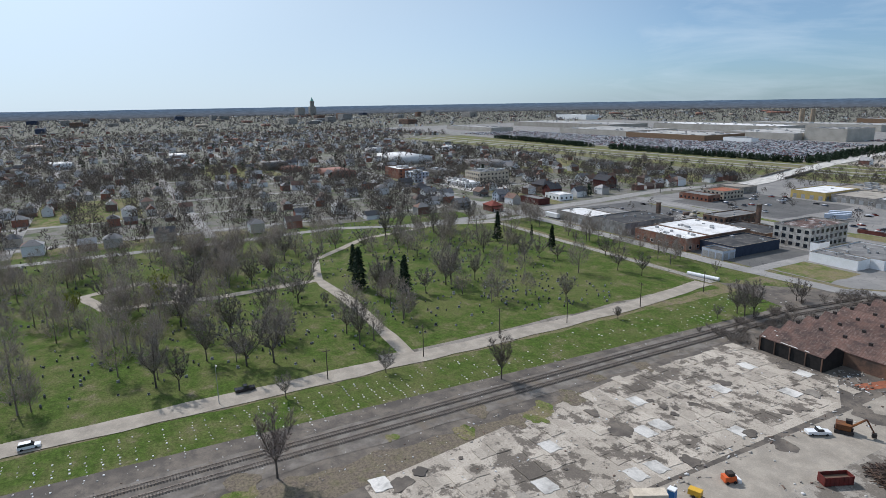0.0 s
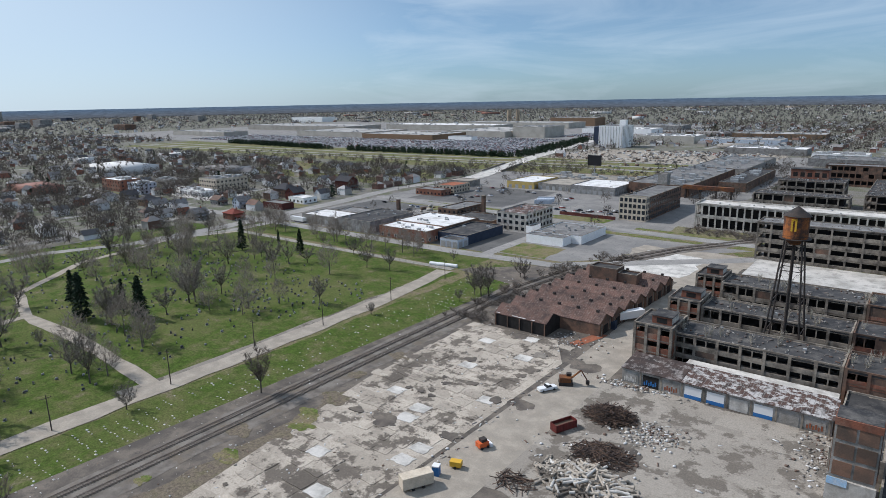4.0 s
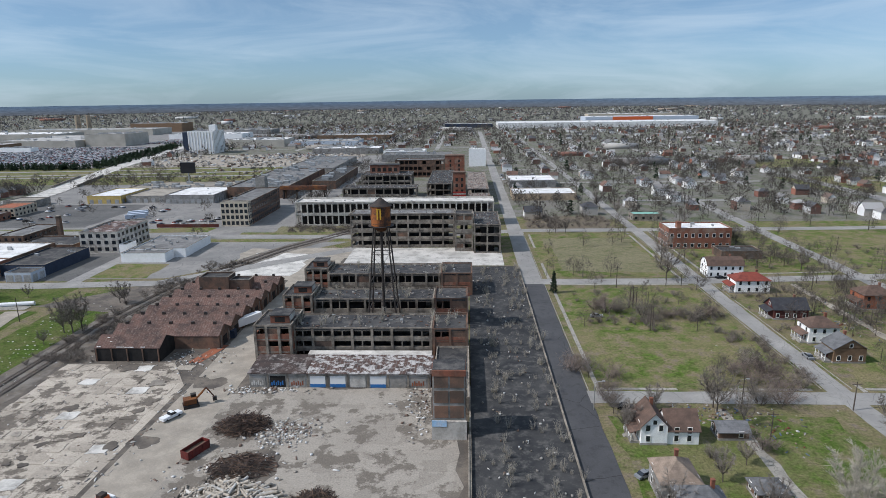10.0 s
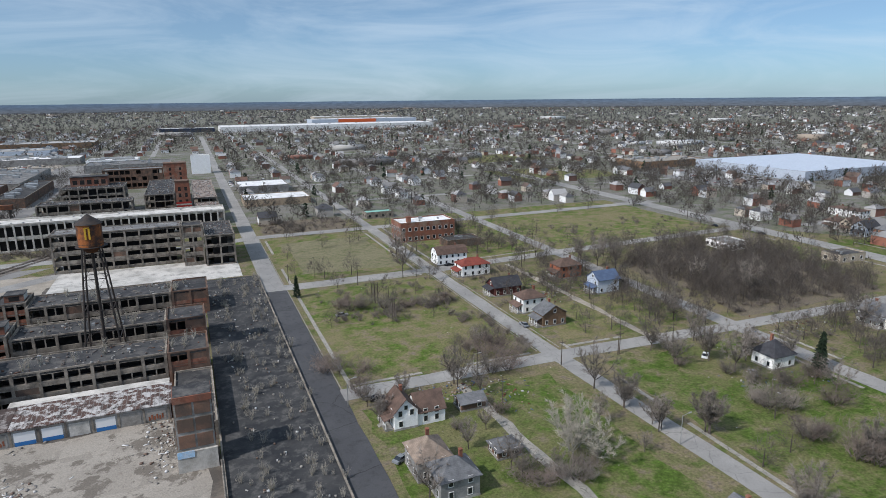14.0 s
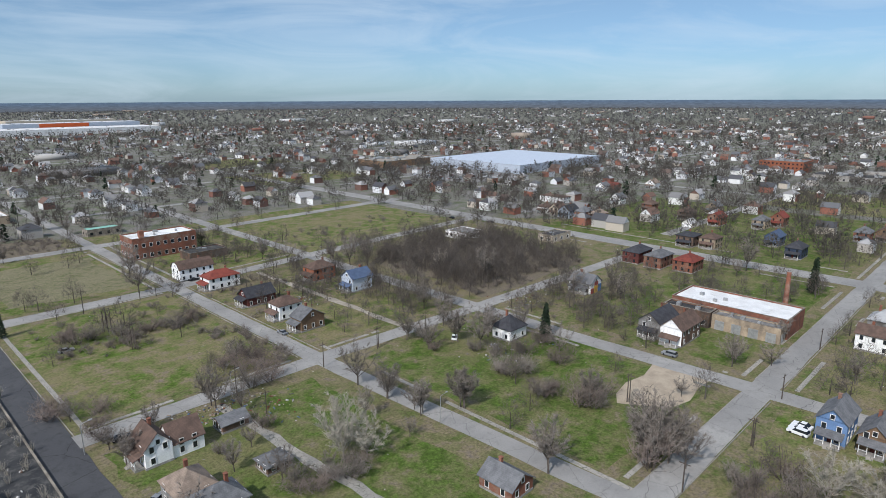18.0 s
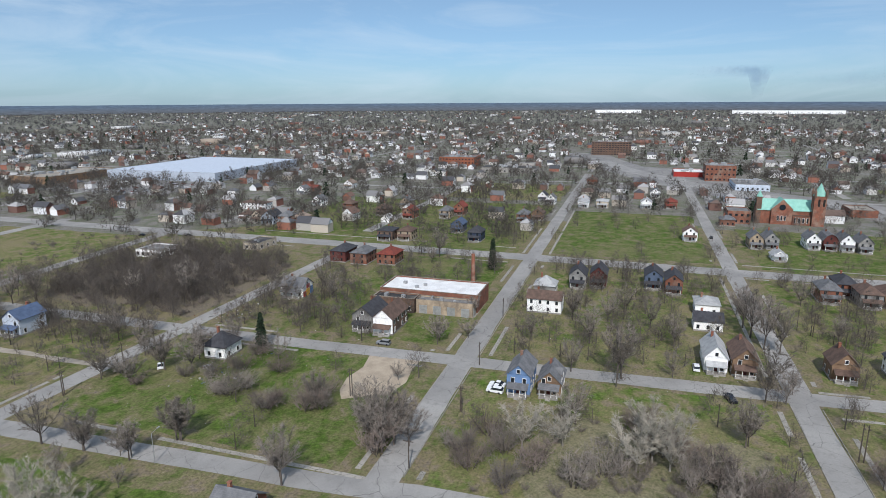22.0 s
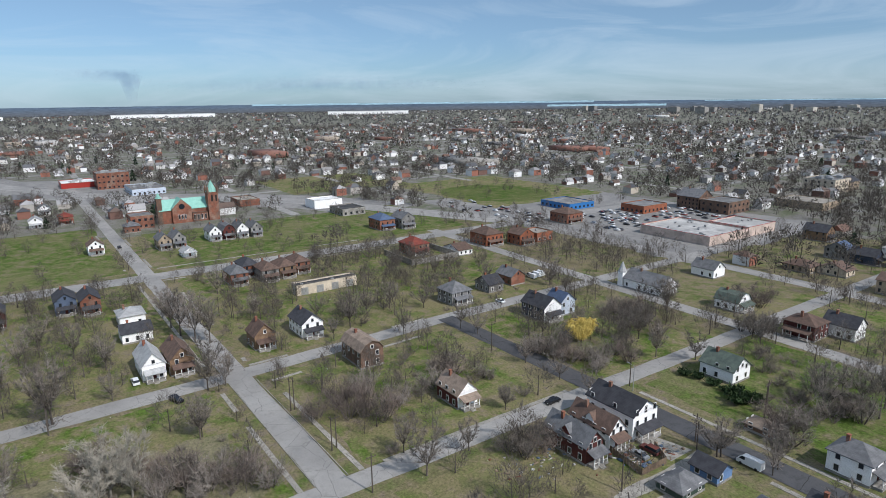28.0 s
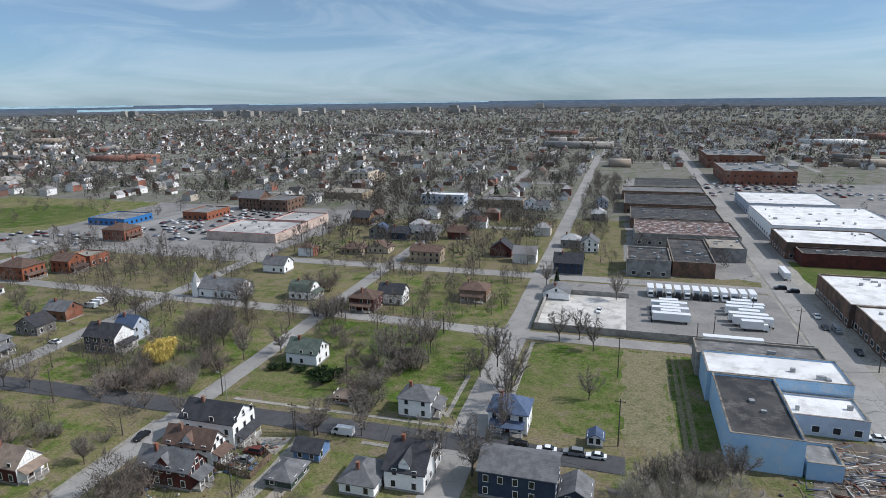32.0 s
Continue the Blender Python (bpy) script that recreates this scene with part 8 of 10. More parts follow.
def plant(kind, label, places):
    """Plants of one kind at rows of x, y, height."""
    for x, y, h in places:
        k = plant_rng.randrange(len(PATTERNS[kind]))
        s = h / BASE_HEIGHT[kind]
        wide = s * plant_rng.uniform(0.85, 1.15) if kind != "bush" else min(max(s, 0.6), 1.6) * plant_rng.uniform(0.9, 1.2)
        m = pose(x, y, 0, 0, 0, plant_rng.uniform(0, 360)) @ Matrix.Diagonal((wide, wide, s, 1))
        if (kind, k) not in FIRST:
            shapes, bark, crown = PATTERNS[kind][k]
            ob = plant_kind(KIND_NAME.get(kind, "tree"), shapes, (bark, crown), label, KIND_NAME.get(kind, "tree"))
            FIRST[kind, k] = ob
            ob.matrix_basis = m
        else:
            src = FIRST[kind, k]
            scale = src.scale.copy()
            src.scale = (1, 1, 1)
            ob = copy_thing(src, m)
            src.scale = scale
            tagged(ob, label)




def post(kind, label, places):
    for x, y, h in places:
        h = max(7.5, min(13.0, h))
        turn = 0 if abs(math.sin(x * 3.1)) > 0.5 else 90
        if kind == "pole":
            ob = thing("utility_pole", x, y, label, "pole", rot=turn)
            part("post", Shape().beam((0, 0, 0), (0, 0, h), 0.17, 0.11, 7), POLEWOOD, ob)
            part("crossarm", Shape().box(-1.2, 1.2, -0.07, 0.07, h - 0.9, h - 0.75).beam((-1.1, 0, h - 0.75), (-1.1, 0, h - 0.55), 0.05, 0.04, 5).beam((1.1, 0, h - 0.75), (1.1, 0, h - 0.55), 0.05, 0.04, 5), POLEWOOD, ob)
        else:
            ob = thing("street_lamp", x, y, label, "street lamp", rot=turn)
            part("post", Shape().beam((0, 0, 0), (0, 0, h), 0.12, 0.07, 7), GALV, ob)
            part("arm", Shape().beam((0, 0, h - 0.1), (2.0, 0, h + 0.3), 0.05, 0.04, 6), GALV, ob)
            part("lamp_head", Shape().box(1.8, 2.6, -0.16, 0.16, h + 0.2, h + 0.4), GALV, ob)


WHEEL = Shape().beam((0, -0.12, 0.33), (0, 0.12, 0.33), 0.33, 0.33, 12).mesh("wheel", TYRE)


def profile(points, half, name, material):
    """A car body part drawn out sideways from its side view, narrower at the top."""
    n = len(points)
    s = Shape()
    top = max(z for _, z in points)
    for sgn in (-1, 1):
        s.v += [(x, sgn * half * (1 - 0.12 * max(0, (z - 0.8)) / 0.7), z) for x, z in points]
    s.f = [tuple(range(n)), tuple(range(2 * n - 1, n - 1, -1))] + [((i + 1) % n, i, n + i, n + (i + 1) % n) for i in range(n)]
    return s.mesh(name, material)


SIDES = {
    "car": (2.3, 0.88, [(-2.3, 0.3), (2.3, 0.3), (2.3, 0.7), (1.1, 0.88), (-1.6, 0.92), (-2.3, 0.85)], [(-1.7, 0.9), (1.1, 0.86), (0.45, 1.38), (-1.0, 1.4)]),
    "suv": (2.4, 0.94, [(-2.4, 0.35), (2.4, 0.35), (2.4, 0.9), (1.3, 1.05), (-2.4, 1.08)], [(-2.35, 1.06), (1.2, 1.03), (0.6, 1.7), (-2.1, 1.72)]),
    "pickup": (2.8, 0.97, [(-2.8, 0.4), (2.8, 0.4), (2.8, 1.0), (1.4, 1.12), (-2.8, 1.12)], [(-0.6, 1.1), (1.3, 1.1), (0.7, 1.78), (-0.4, 1.8)]),
    "van": (2.8, 1.0, [(-2.8, 0.35), (2.8, 0.35), (2.8, 1.0), (2.3, 1.25), (1.6, 2.15), (-2.8, 2.2)], [(2.28, 1.28), (1.7, 2.0), (0.9, 2.0), (0.9, 1.28)]),
}


def vehicle(x, y, rot, paint, kind, label):
    ln, half, body, cabin = SIDES[kind]
    ob = thing({"car": "car", "suv": "car", "pickup": "pickup_truck", "van": "van"}[kind], x, y, label, "car" if kind in ("car", "suv") else kind, rot=rot, z=0.06)
    part("body", profile(body, half, "body", paint), paint, ob)
    part("cabin_glass", profile(cabin, half * (0.93 if kind != "van" else 1.01), "cabin_glass", GLASS), GLASS, ob)
    if kind != "van":
        xs = [p[0] for p in cabin]
        t = cabin[2][1]
        part("roof_panel", Shape().box(cabin[3][0] + 0.1, cabin[2][0] - 0.1, -half * 0.8, half * 0.8, t - 0.01, t + 0.04), paint, ob)
    for u in (-ln * 0.62, ln * 0.62):
        for v in (-half + 0.1, half - 0.1):
            put("wheel", WHEEL, ob, u, v)
    for v in (-half * 0.7, half * 0.7):
        part("headlight", Shape().box(ln - 0.02, ln + 0.02, v - 0.16, v + 0.16, 0.6, 0.74), TRIM, ob)
    return ob

# cemetery
plant("bare", "tall bare tree among the graves", [(-187.2, 4.8, 18.8), (-181.7, 10.5, 13.8), (-200.3, 20.7, 15.4), (-189.5, 31.0, 19.0), (-188.0, 39.2, 19.0), (-248.9, 20.5, 17.0), (-266.2, 4.0, 12.0), (-344.1, -2.8, 10.7), (-287.2, -7.7, 13.1), (-299.6, 40.8, 15.9), (-278.5, 51.1, 13.8), (-243.6, 62.6, 19.0), (-289.5, 62.5, 11.4), (-288.2, 82.7, 15.1), (-234.7, 95.8, 18.6), (-346.8, 56.2, 12.0), (-336.2, 69.5, 12.0), (-328.1, 107.6, 11.0), (-216.3, 31.1, 17.4), (-238.7, 17.1, 16.3), (-229.1, 46.5, 17.0), (-276.8, 9.2, 11.2), (-317.6, 76.1, 16.1), (-279.4, 26.8, 19.0)])
plant("bare", "tall bare tree among the graves", [(-367.6, 2.2, 10.6), (-319.3, 121.1, 11.6)])
plant("bare", "small bare tree beside the gravel lane", [(-232.1, 70.7, 7.1), (-200.1, 67.9, 12.6), (-188.2, 68.3, 17.4), (-162.6, 66.9, 8.3), (-161.4, 36.1, 8.0)])
plant("red", "reddish bare tree by the railway", [(-124.5, 24.6, 17.8), (-141.4, 94.7, 14.9)])
plant("bud", "tree in yellow-green bud in the cemetery", [(-266.7, 12.6, 15.0), (-268.0, -18.0, 12.0)])
plant("conifer", "dark conifer among the graves", [(-249.9, 91.9, 18.9), (-275.6, 98.8, 14.2), (-233.6, 106.4, 16.7), (-245.5, 105.5, 13.8), (-298.0, 196.2, 17.3), (-266.0, 210.9, 13.1), (-299.2, 221.7, 7.2)])
plant("bare", "bare tree on the cemetery lawn", [(-234.1, 95.6, 15.1), (-228.0, 113.7, 12.1), (-234.5, 127.0, 19.0), (-241.8, 133.4, 18.0), (-234.8, 142.3, 15.1), (-277.5, 173.6, 16.0), (-275.9, 192.7, 11.3), (-250.2, 181.3, 16.0), (-253.5, 192.7, 12.4), (-244.9, 198.2, 9.8), (-237.4, 223.6, 11.7), (-213.0, 208.9, 13.8), (-200.2, 211.5, 12.0), (-188.7, 157.6, 12.4), (-269.8, 230.9, 7.3), (-185.6, 243.5, 6.1), (-162.5, 160.7, 4.9), (-337.6, 174.7, 19.0), (-348.7, 206.8, 18.4), (-359.7, 162.3, 15.7), (-353.4, 170.0, 11.8), (-338.5, 188.2, 13.7), (-340.7, 143.5, 19.0), (-321.1, 142.4, 14.2)])
plant("bare", "bare tree on the cemetery lawn", [(-312.0, 166.1, 14.4), (-294.6, 200.4, 9.1)])
plant("bare", "bare tree beside the railway", [(-140.3, 202.6, 15.3), (-138.4, 205.2, 14.3), (-144.1, 203.4, 12.0), (-142.1, 236.6, 9.8), (-143.6, 191.7, 6.1), (-162.7, 160.5, 5.0), (-138.7, 234.5, 9.7)])

# streets east of the works
plant("bare", "bare grey-brown street tree", [(99.3, 132.8, 14.1), (64.4, 148.8, 12.5), (88.2, 268.4, 17.3), (99.9, 120.2, 10.3), (101.1, 107.7, 9.5), (110.4, 101.4, 11.7), (59.0, 368.4, 8.8), (160.8, 269.8, 11.3), (154.1, 282.7, 11.7), (177.2, 255.5, 10.9), (186.9, 248.3, 13.4), (131.5, 136.7, 11.5), (133.9, 149.4, 7.0), (142.8, 134.4, 13.0), (94.2, 296.3, 17.7), (101.9, 420.7, 13.3), (93.1, 446.7, 16.1), (144.6, 332.0, 11.7)])
plant("conifer", "small dense evergreen at a street corner", [(35.9, 249.5, 9.5)])
plant("pale", "broad pale bare tree on the lawn", [(73.8, 105.1, 16.1)])
plant("bare", "bare tree on the vacant block", [(99.8, 120.5, 10.8), (99.8, 107.1, 10.0), (110.4, 101.8, 10.9), (101.6, 68.4, 14.0), (126.0, 55.6, 14.8), (130.1, 54.8, 12.9), (122.4, 55.9, 13.3), (64.3, 151.1, 11.3), (35.1, 168.7, 6.4), (137.7, 80.1, 8.8), (156.7, 63.3, 6.1), (131.9, 147.9, 12.5), (190.0, 61.2, 9.5), (214.9, 135.7, 12.2), (177.6, 239.9, 15.6), (183.4, 233.8, 15.6), (175.0, 250.4, 13.0), (201.9, 172.9, 19.0), (300.6, 96.6, 16.2)])
plant("conifer", "tall dark spruce by a house", [(168.8, 117.2, 10.7), (291.0, 65.5, 14.0)])
plant("pale", "pale bare tree in the lane", [(75.4, 109.2, 14.0), (77.8, 101.7, 11.4)])
plant("bush", "leafless grey-brown scrub bush", [(130.3, 90.6, 6.7), (133.9, 109.7, 6.9), (139.2, 103.2, 6.3), (141.7, 79.8, 6.7), (81.2, 165.9, 6.4), (87.0, 162.8, 5.5), (92.9, 162.7, 4.7), (77.9, 172.2, 5.9), (83.9, 178.4, 5.7), (31.7, 173.0, 6.1), (48.9, 151.3, 3.1), (86.7, 169.1, 7.5)])
plant("bare", "bare tree beside the derelict houses", [(53.9, 118.3, 8.3), (39.1, 105.1, 10.4), (59.3, 107.4, 9.0), (60.1, 103.6, 7.5), (39.6, 138.7, 8.6), (38.1, 137.8, 7.8), (37.6, 147.6, 6.5), (48.7, 149.9, 7.6), (61.6, 124.7, 6.2), (90.7, 101.3, 5.7), (68.5, 103.5, 5.5), (88.9, 116.0, 9.2), (68.1, 141.5, 10.1)])
plant("bush", "leafless brown bush by the alley", [(60.1, 102.5, 4.8), (62.4, 99.4, 4.7), (69.1, 100.9, 5.5), (70.2, 98.2, 5.4), (55.2, 127.5, 3.8), (68.0, 131.2, 4.9), (37.9, 154.5, 5.1), (74.8, 100.8, 4.8), (77.4, 153.2, 7.2), (83.0, 153.0, 7.3), (41.7, 168.7, 5.4)])

# blocks to the east
plant("bare", "bare tree on the vacant block", [(110.1, 102.5, 11.5), (104.2, 70.4, 11.6), (100.7, 110.5, 7.7), (176.2, 0.9, 19.0), (147.3, -29.0, 10.3), (172.8, -36.9, 12.0), (179.4, -44.7, 8.4), (212.4, -43.0, 19.0), (232.3, -39.3, 15.5), (210.4, -47.3, 16.1), (186.1, 60.7, 10.9), (235.4, 129.9, 12.4), (222.0, 118.0, 11.8), (287.5, 96.4, 8.7), (223.3, 19.8, 13.4), (201.3, 11.9, 14.3), (225.2, 7.1, 13.4), (239.7, 0.9, 11.7), (221.2, -7.6, 13.1), (205.4, -14.9, 12.2), (198.3, 31.1, 10.3), (177.2, 15.5, 11.1), (181.8, -13.6, 9.2), (264.7, -64.6, 12.2)])
plant("pale", "pale bare tree with spreading limbs", [(130.7, 21.9, 13.9), (134.7, 12.9, 13.1), (132.9, -7.1, 17.1), (131.1, -10.9, 15.5), (128.8, -3.8, 15.4)])
plant("conifer", "tall columnar dark spruce", [(283.6, 64.6, 14.9), (165.9, 115.2, 12.7)])
plant("bush", "leafless reddish-brown thicket bush", [(132.7, 80.3, 9.0), (134.1, 77.1, 7.0), (134.7, 105.7, 6.1), (130.5, 90.7, 5.4), (125.5, 54.5, 10.2), (118.4, 53.7, 10.5), (129.8, 59.9, 9.8), (134.4, 31.0, 7.6), (127.7, 25.5, 8.7), (121.9, 17.9, 9.8), (119.1, 8.9, 9.5), (124.3, 3.0, 9.7), (125.1, -15.4, 9.5), (128.1, -20.5, 9.6), (124.5, -24.8, 9.3), (123.2, -29.2, 9.2), (126.1, -34.4, 6.6), (119.7, 31.6, 8.4), (126.0, 35.9, 7.3), (114.8, 23.0, 8.1)])
plant("bare", "bare tree beside the lane and scrub", [(143.7, 125.3, 15.4), (153.1, 129.9, 12.4), (162.5, 123.3, 12.0), (158.4, 104.4, 11.1), (142.8, 135.5, 11.8), (150.2, 148.6, 11.4), (119.7, 52.9, 16.8), (123.5, 51.4, 13.7), (125.0, 57.6, 12.4), (128.5, 51.4, 11.9), (196.4, 196.1, 13.3), (157.9, 166.7, 12.9), (138.3, 79.3, 6.4), (136.6, 80.0, 10.3), (124.1, 47.7, 11.5), (257.9, 224.5, 13.9), (238.6, 223.2, 15.7), (146.1, 11.1, 12.6), (217.8, 55.9, 9.0), (195.0, 52.3, 8.2)])
plant("bush", "low grey leafless scrub bush", [(140.9, 124.9, 5.0), (142.0, 117.8, 5.9), (150.2, 112.0, 6.9), (132.6, 135.4, 4.8), (152.1, 99.7, 7.0), (137.7, 145.5, 5.8), (161.8, 114.1, 5.5), (158.8, 133.3, 7.3)])

# blocks to the south-east
plant("bare", "bare grey-brown street tree", [(175.9, 2.0, 18.4), (146.4, -28.3, 12.9), (101.6, -64.9, 13.6), (104.1, -78.4, 8.7), (112.2, -65.5, 9.3), (106.3, -121.9, 9.0), (133.7, -122.7, 7.9), (169.4, -123.9, 10.6), (161.5, -125.4, 9.8), (176.8, -104.6, 10.4), (193.0, -91.9, 15.7), (104.1, -166.8, 10.2), (68.7, -123.6, 10.6), (58.4, -128.7, 10.7), (69.7, -172.2, 10.3), (67.7, -180.7, 10.5), (115.0, -98.8, 6.9), (183.9, -40.0, 14.2), (173.0, -42.0, 9.9), (222.1, -40.3, 19.0), (137.1, -198.1, 14.3), (112.7, -158.8, 11.3), (201.2, -103.1, 11.2), (204.7, -115.0, 11.6)])
plant("bare", "bare grey-brown street tree", [(118.9, -122.6, 9.2), (129.1, -130.4, 7.5)])
plant("bare", "bare tree along the street", [(246.8, -41.5, 13.4), (227.1, -68.1, 9.0), (212.8, -87.4, 9.0), (187.6, -82.7, 8.2), (196.6, -125.8, 10.5), (176.4, -183.5, 12.3), (209.4, -167.3, 10.5), (141.9, -153.9, 10.3), (129.1, -162.3, 11.1), (125.7, -166.9, 11.1), (103.2, -197.5, 10.9), (98.9, -195.0, 9.7), (99.3, -202.8, 9.9), (63.5, -187.7, 9.8), (61.2, -145.5, 8.6), (272.7, -239.2, 13.6), (230.7, -154.2, 10.8), (244.1, -169.9, 8.7)])
plant("bush", "leafless brown thicket bush", [(134.4, -62.7, 11.1), (133.2, -67.0, 11.1), (128.0, -69.1, 11.0), (141.7, -63.0, 9.8), (132.8, -75.3, 8.2), (144.0, -71.0, 10.2), (139.6, -98.8, 7.2), (143.2, -97.2, 7.3), (94.3, -87.2, 7.8), (93.7, -92.0, 8.0), (93.6, -96.3, 7.3), (98.3, -85.6, 5.8), (140.0, -130.9, 5.9), (136.1, -132.2, 7.8), (131.8, -134.3, 7.7), (126.0, -134.7, 7.5), (118.0, -138.5, 7.4), (121.2, -148.7, 7.6), (115.7, -148.8, 7.5), (136.9, -143.2, 8.0), (135.8, -88.2, 6.9), (139.6, -55.6, 7.9)])
plant("bush", "leafless brown thicket bush", [(141.5, -183.7, 8.8), (147.4, -181.1, 7.8), (135.1, -182.1, 8.6), (147.8, -175.2, 6.7), (123.8, -229.7, 9.2), (118.7, -230.8, 9.0), (128.3, -229.4, 7.0), (132.1, -105.8, 5.4), (65.7, -143.7, 7.3), (61.5, -140.8, 7.1), (137.2, -9.0, 7.8), (136.6, -13.3, 8.0), (128.6, -17.5, 7.8), (146.3, -3.4, 8.0), (123.1, -21.9, 7.7), (122.8, -32.5, 6.8), (118.0, -35.8, 6.7)])

# blocks to the south
plant("bare", "bare grey-brown street tree", [(28.1, -116.7, 14.1), (36.1, -115.4, 12.8), (40.3, -117.2, 11.9), (57.9, -125.7, 10.1), (69.1, -122.7, 10.8), (24.6, -134.5, 12.3), (27.2, -161.2, 14.6), (37.2, -165.1, 10.0), (38.5, -183.3, 11.0), (65.3, -164.3, 14.6), (56.7, -178.7, 14.8), (5.6, -158.8, 9.2), (6.1, -193.1, 12.3), (11.2, -201.8, 11.5), (17.5, -198.6, 12.0), (114.2, -98.1, 7.1), (188.9, -186.7, 13.6), (138.6, -199.3, 13.7), (29.3, -260.9, 12.0), (-0.1, -248.2, 12.3), (33.7, -173.4, 14.6), (26.6, -149.3, 16.1), (61.5, -177.4, 12.6), (70.5, -168.2, 9.4)])
plant("bare", "big grey bare tree beside the blue building", [(-10.1, -120.8, 9.3), (-13.8, -119.3, 11.4), (-17.8, -121.3, 11.4), (-21.7, -122.4, 10.7), (-25.6, -127.4, 9.1), (-27.6, -130.0, 8.5), (-7.8, -117.7, 9.5), (-16.5, -124.9, 7.9)])
plant("willow", "yellow weeping willow in bud", [(134.9, -148.9, 11.8)])
plant("conifer", "small dark green spruce", [(24.6, -257.9, 8.5), (285.0, -426.4, 9.9), (80.0, -150.1, 4.6)])
plant("bush", "leafless brown thicket bush", [(60.5, -166.4, 7.4), (56.5, -165.4, 8.2), (62.5, -161.7, 8.2), (67.9, -148.8, 6.9), (64.2, -146.2, 7.6), (105.0, -202.4, 9.0), (102.2, -206.4, 9.1), (109.2, -201.4, 9.0), (132.3, -177.4, 8.3), (141.7, -180.7, 7.5), (123.3, -174.2, 8.2), (147.7, -182.2, 6.5), (123.8, -137.8, 7.0), (116.5, -136.0, 6.8), (128.4, -132.9, 6.8), (137.1, -130.6, 6.0)])
plant("hedge", "low dark green shrub in a hedge line", [(99.5, -154.4, 2.1), (95.7, -155.7, 2.3), (90.6, -155.2, 2.1), (86.3, -154.6, 2.0), (81.7, -154.0, 2.5), (79.1, -154.9, 2.4), (77.3, -155.1, 2.3), (80.7, -151.6, 4.8)])

# poles and lamps
post("pole", "wooden utility pole with crossarm", [(-167.2, 50.1, 9.9), (-167.7, 82.2, 11.1), (-171.9, 114.2, 9.7), (-168.5, 141.5, 10.2), (-167.8, 177.4, 10.4), (-168.7, 214.7, 9.4)])
post("lamp", "street lamp on a post", [(-167.5, 19.2, 11.7)])
plant("bush", "leafless scrub on the vacant lot", [(52.2, 224.4, 8.1), (65.1, 221.6, 6.9), (73.7, 219.8, 5.7), (82.2, 217.9, 5.8), (87.7, 220.2, 5.8), (48.6, 228.6, 5.9), (57.3, 226.8, 6.5), (33.8, 176.4, 5.7), (39.2, 161.1, 4.4)])
post("pole", "wooden utility pole with crossarm", [(64.5, 206.9, 9.4), (64.2, 232.5, 8.4), (65.5, 232.2, 7.9), (121.2, 150.0, 7.4), (142.3, 149.7, 6.7), (36.3, 275.1, 7.9), (85.3, 259.4, 9.8), (71.7, 135.3, 5.1), (70.7, 149.2, 10.2), (99.5, 149.9, 8.1), (63.6, 257.0, 9.6), (191.8, 321.0, 6.6)])
post("lamp", "street lamp on a post", [(100.6, 100.6, 6.2), (32.9, 149.5, 7.8)])
post("pole", "wooden utility pole with crossarm", [(120.2, 149.4, 7.7), (143.8, 71.9, 8.5), (174.1, 43.1, 7.3), (63.5, 206.1, 9.6), (62.7, 230.9, 7.7), (63.7, 229.9, 7.2), (143.6, 40.2, 7.1), (153.1, 147.0, 6.5)])
post("lamp", "street lamp on a post", [(70.7, 151.9, 7.3), (33.1, 150.3, 6.6)])
post("pole", "wooden utility pole with crossarm", [(143.5, 72.4, 8.5), (147.3, -52.7, 9.4), (123.6, -53.8, 8.6), (143.8, 40.7, 6.8), (244.4, -52.8, 6.9), (235.1, -57.2, 7.7), (229.4, -60.9, 8.6), (219.4, 45.3, 6.8), (115.5, 44.6, 6.9)])
post("pole", "wooden utility pole with crossarm", [(147.3, -51.7, 9.5), (122.9, -52.3, 9.1), (103.2, -52.4, 9.2), (146.9, -119.9, 10.1), (74.0, -152.7, 8.6), (73.4, -121.4, 7.4), (163.5, -153.9, 10.1), (170.2, -106.4, 8.2), (73.2, -94.9, 9.1)])
post("lamp", "street lamp on a post", [(101.7, -134.0, 7.4)])
post("pole", "wooden utility pole with crossarm", [(-1.7, -175.3, 18.8), (-2.3, -137.0, 12.3), (104.2, -135.7, 10.0), (75.7, -124.3, 5.4), (71.8, -147.7, 10.3), (-26.3, -207.3, 6.9), (-58.0, -215.4, 12.5), (-32.3, -214.0, 8.0), (-48.8, -241.2, 6.5), (-75.5, -197.6, 10.4)])

# parked cars and vans
vehicle(-171.9, 27.0, 90, BLACKPAINT, "pickup", "black pickup truck on the gravel lane")
vehicle(-166.7, -24.8, 90, WHITEPAINT, "suv", "white estate car on the gravel lane")
vehicle(38.0, 120.0, 30, GREYPAINT, "car", "dark grey saloon parked on the grass")
vehicle(41.3, 150.1, 0, BLACKPAINT, "car", "dark car by the kerb")
vehicle(47.8, 220.0, 0, GREYPAINT, "car", "abandoned dark car on the vacant lot")
vehicle(105.5, 183.5, 90, GREYPAINT, "car", "grey car at the kerb")
vehicle(112.6, 270.0, 0, BLACKPAINT, "car", "dark car by the corner house")
vehicle(189.8, -20.7, 0, WHITEPAINT, "suv", "white car on a lawn drive")
vehicle(170.7, -28.0, 20, BLACKPAINT, "car", "black car on the grass")
vehicle(157.3, 34.4, 84, WHITEPAINT, "suv", "white car parked by the blue house")
vehicle(159.4, 34.7, 84, WHITEPAINT, "car", "white car parked by the blue house")
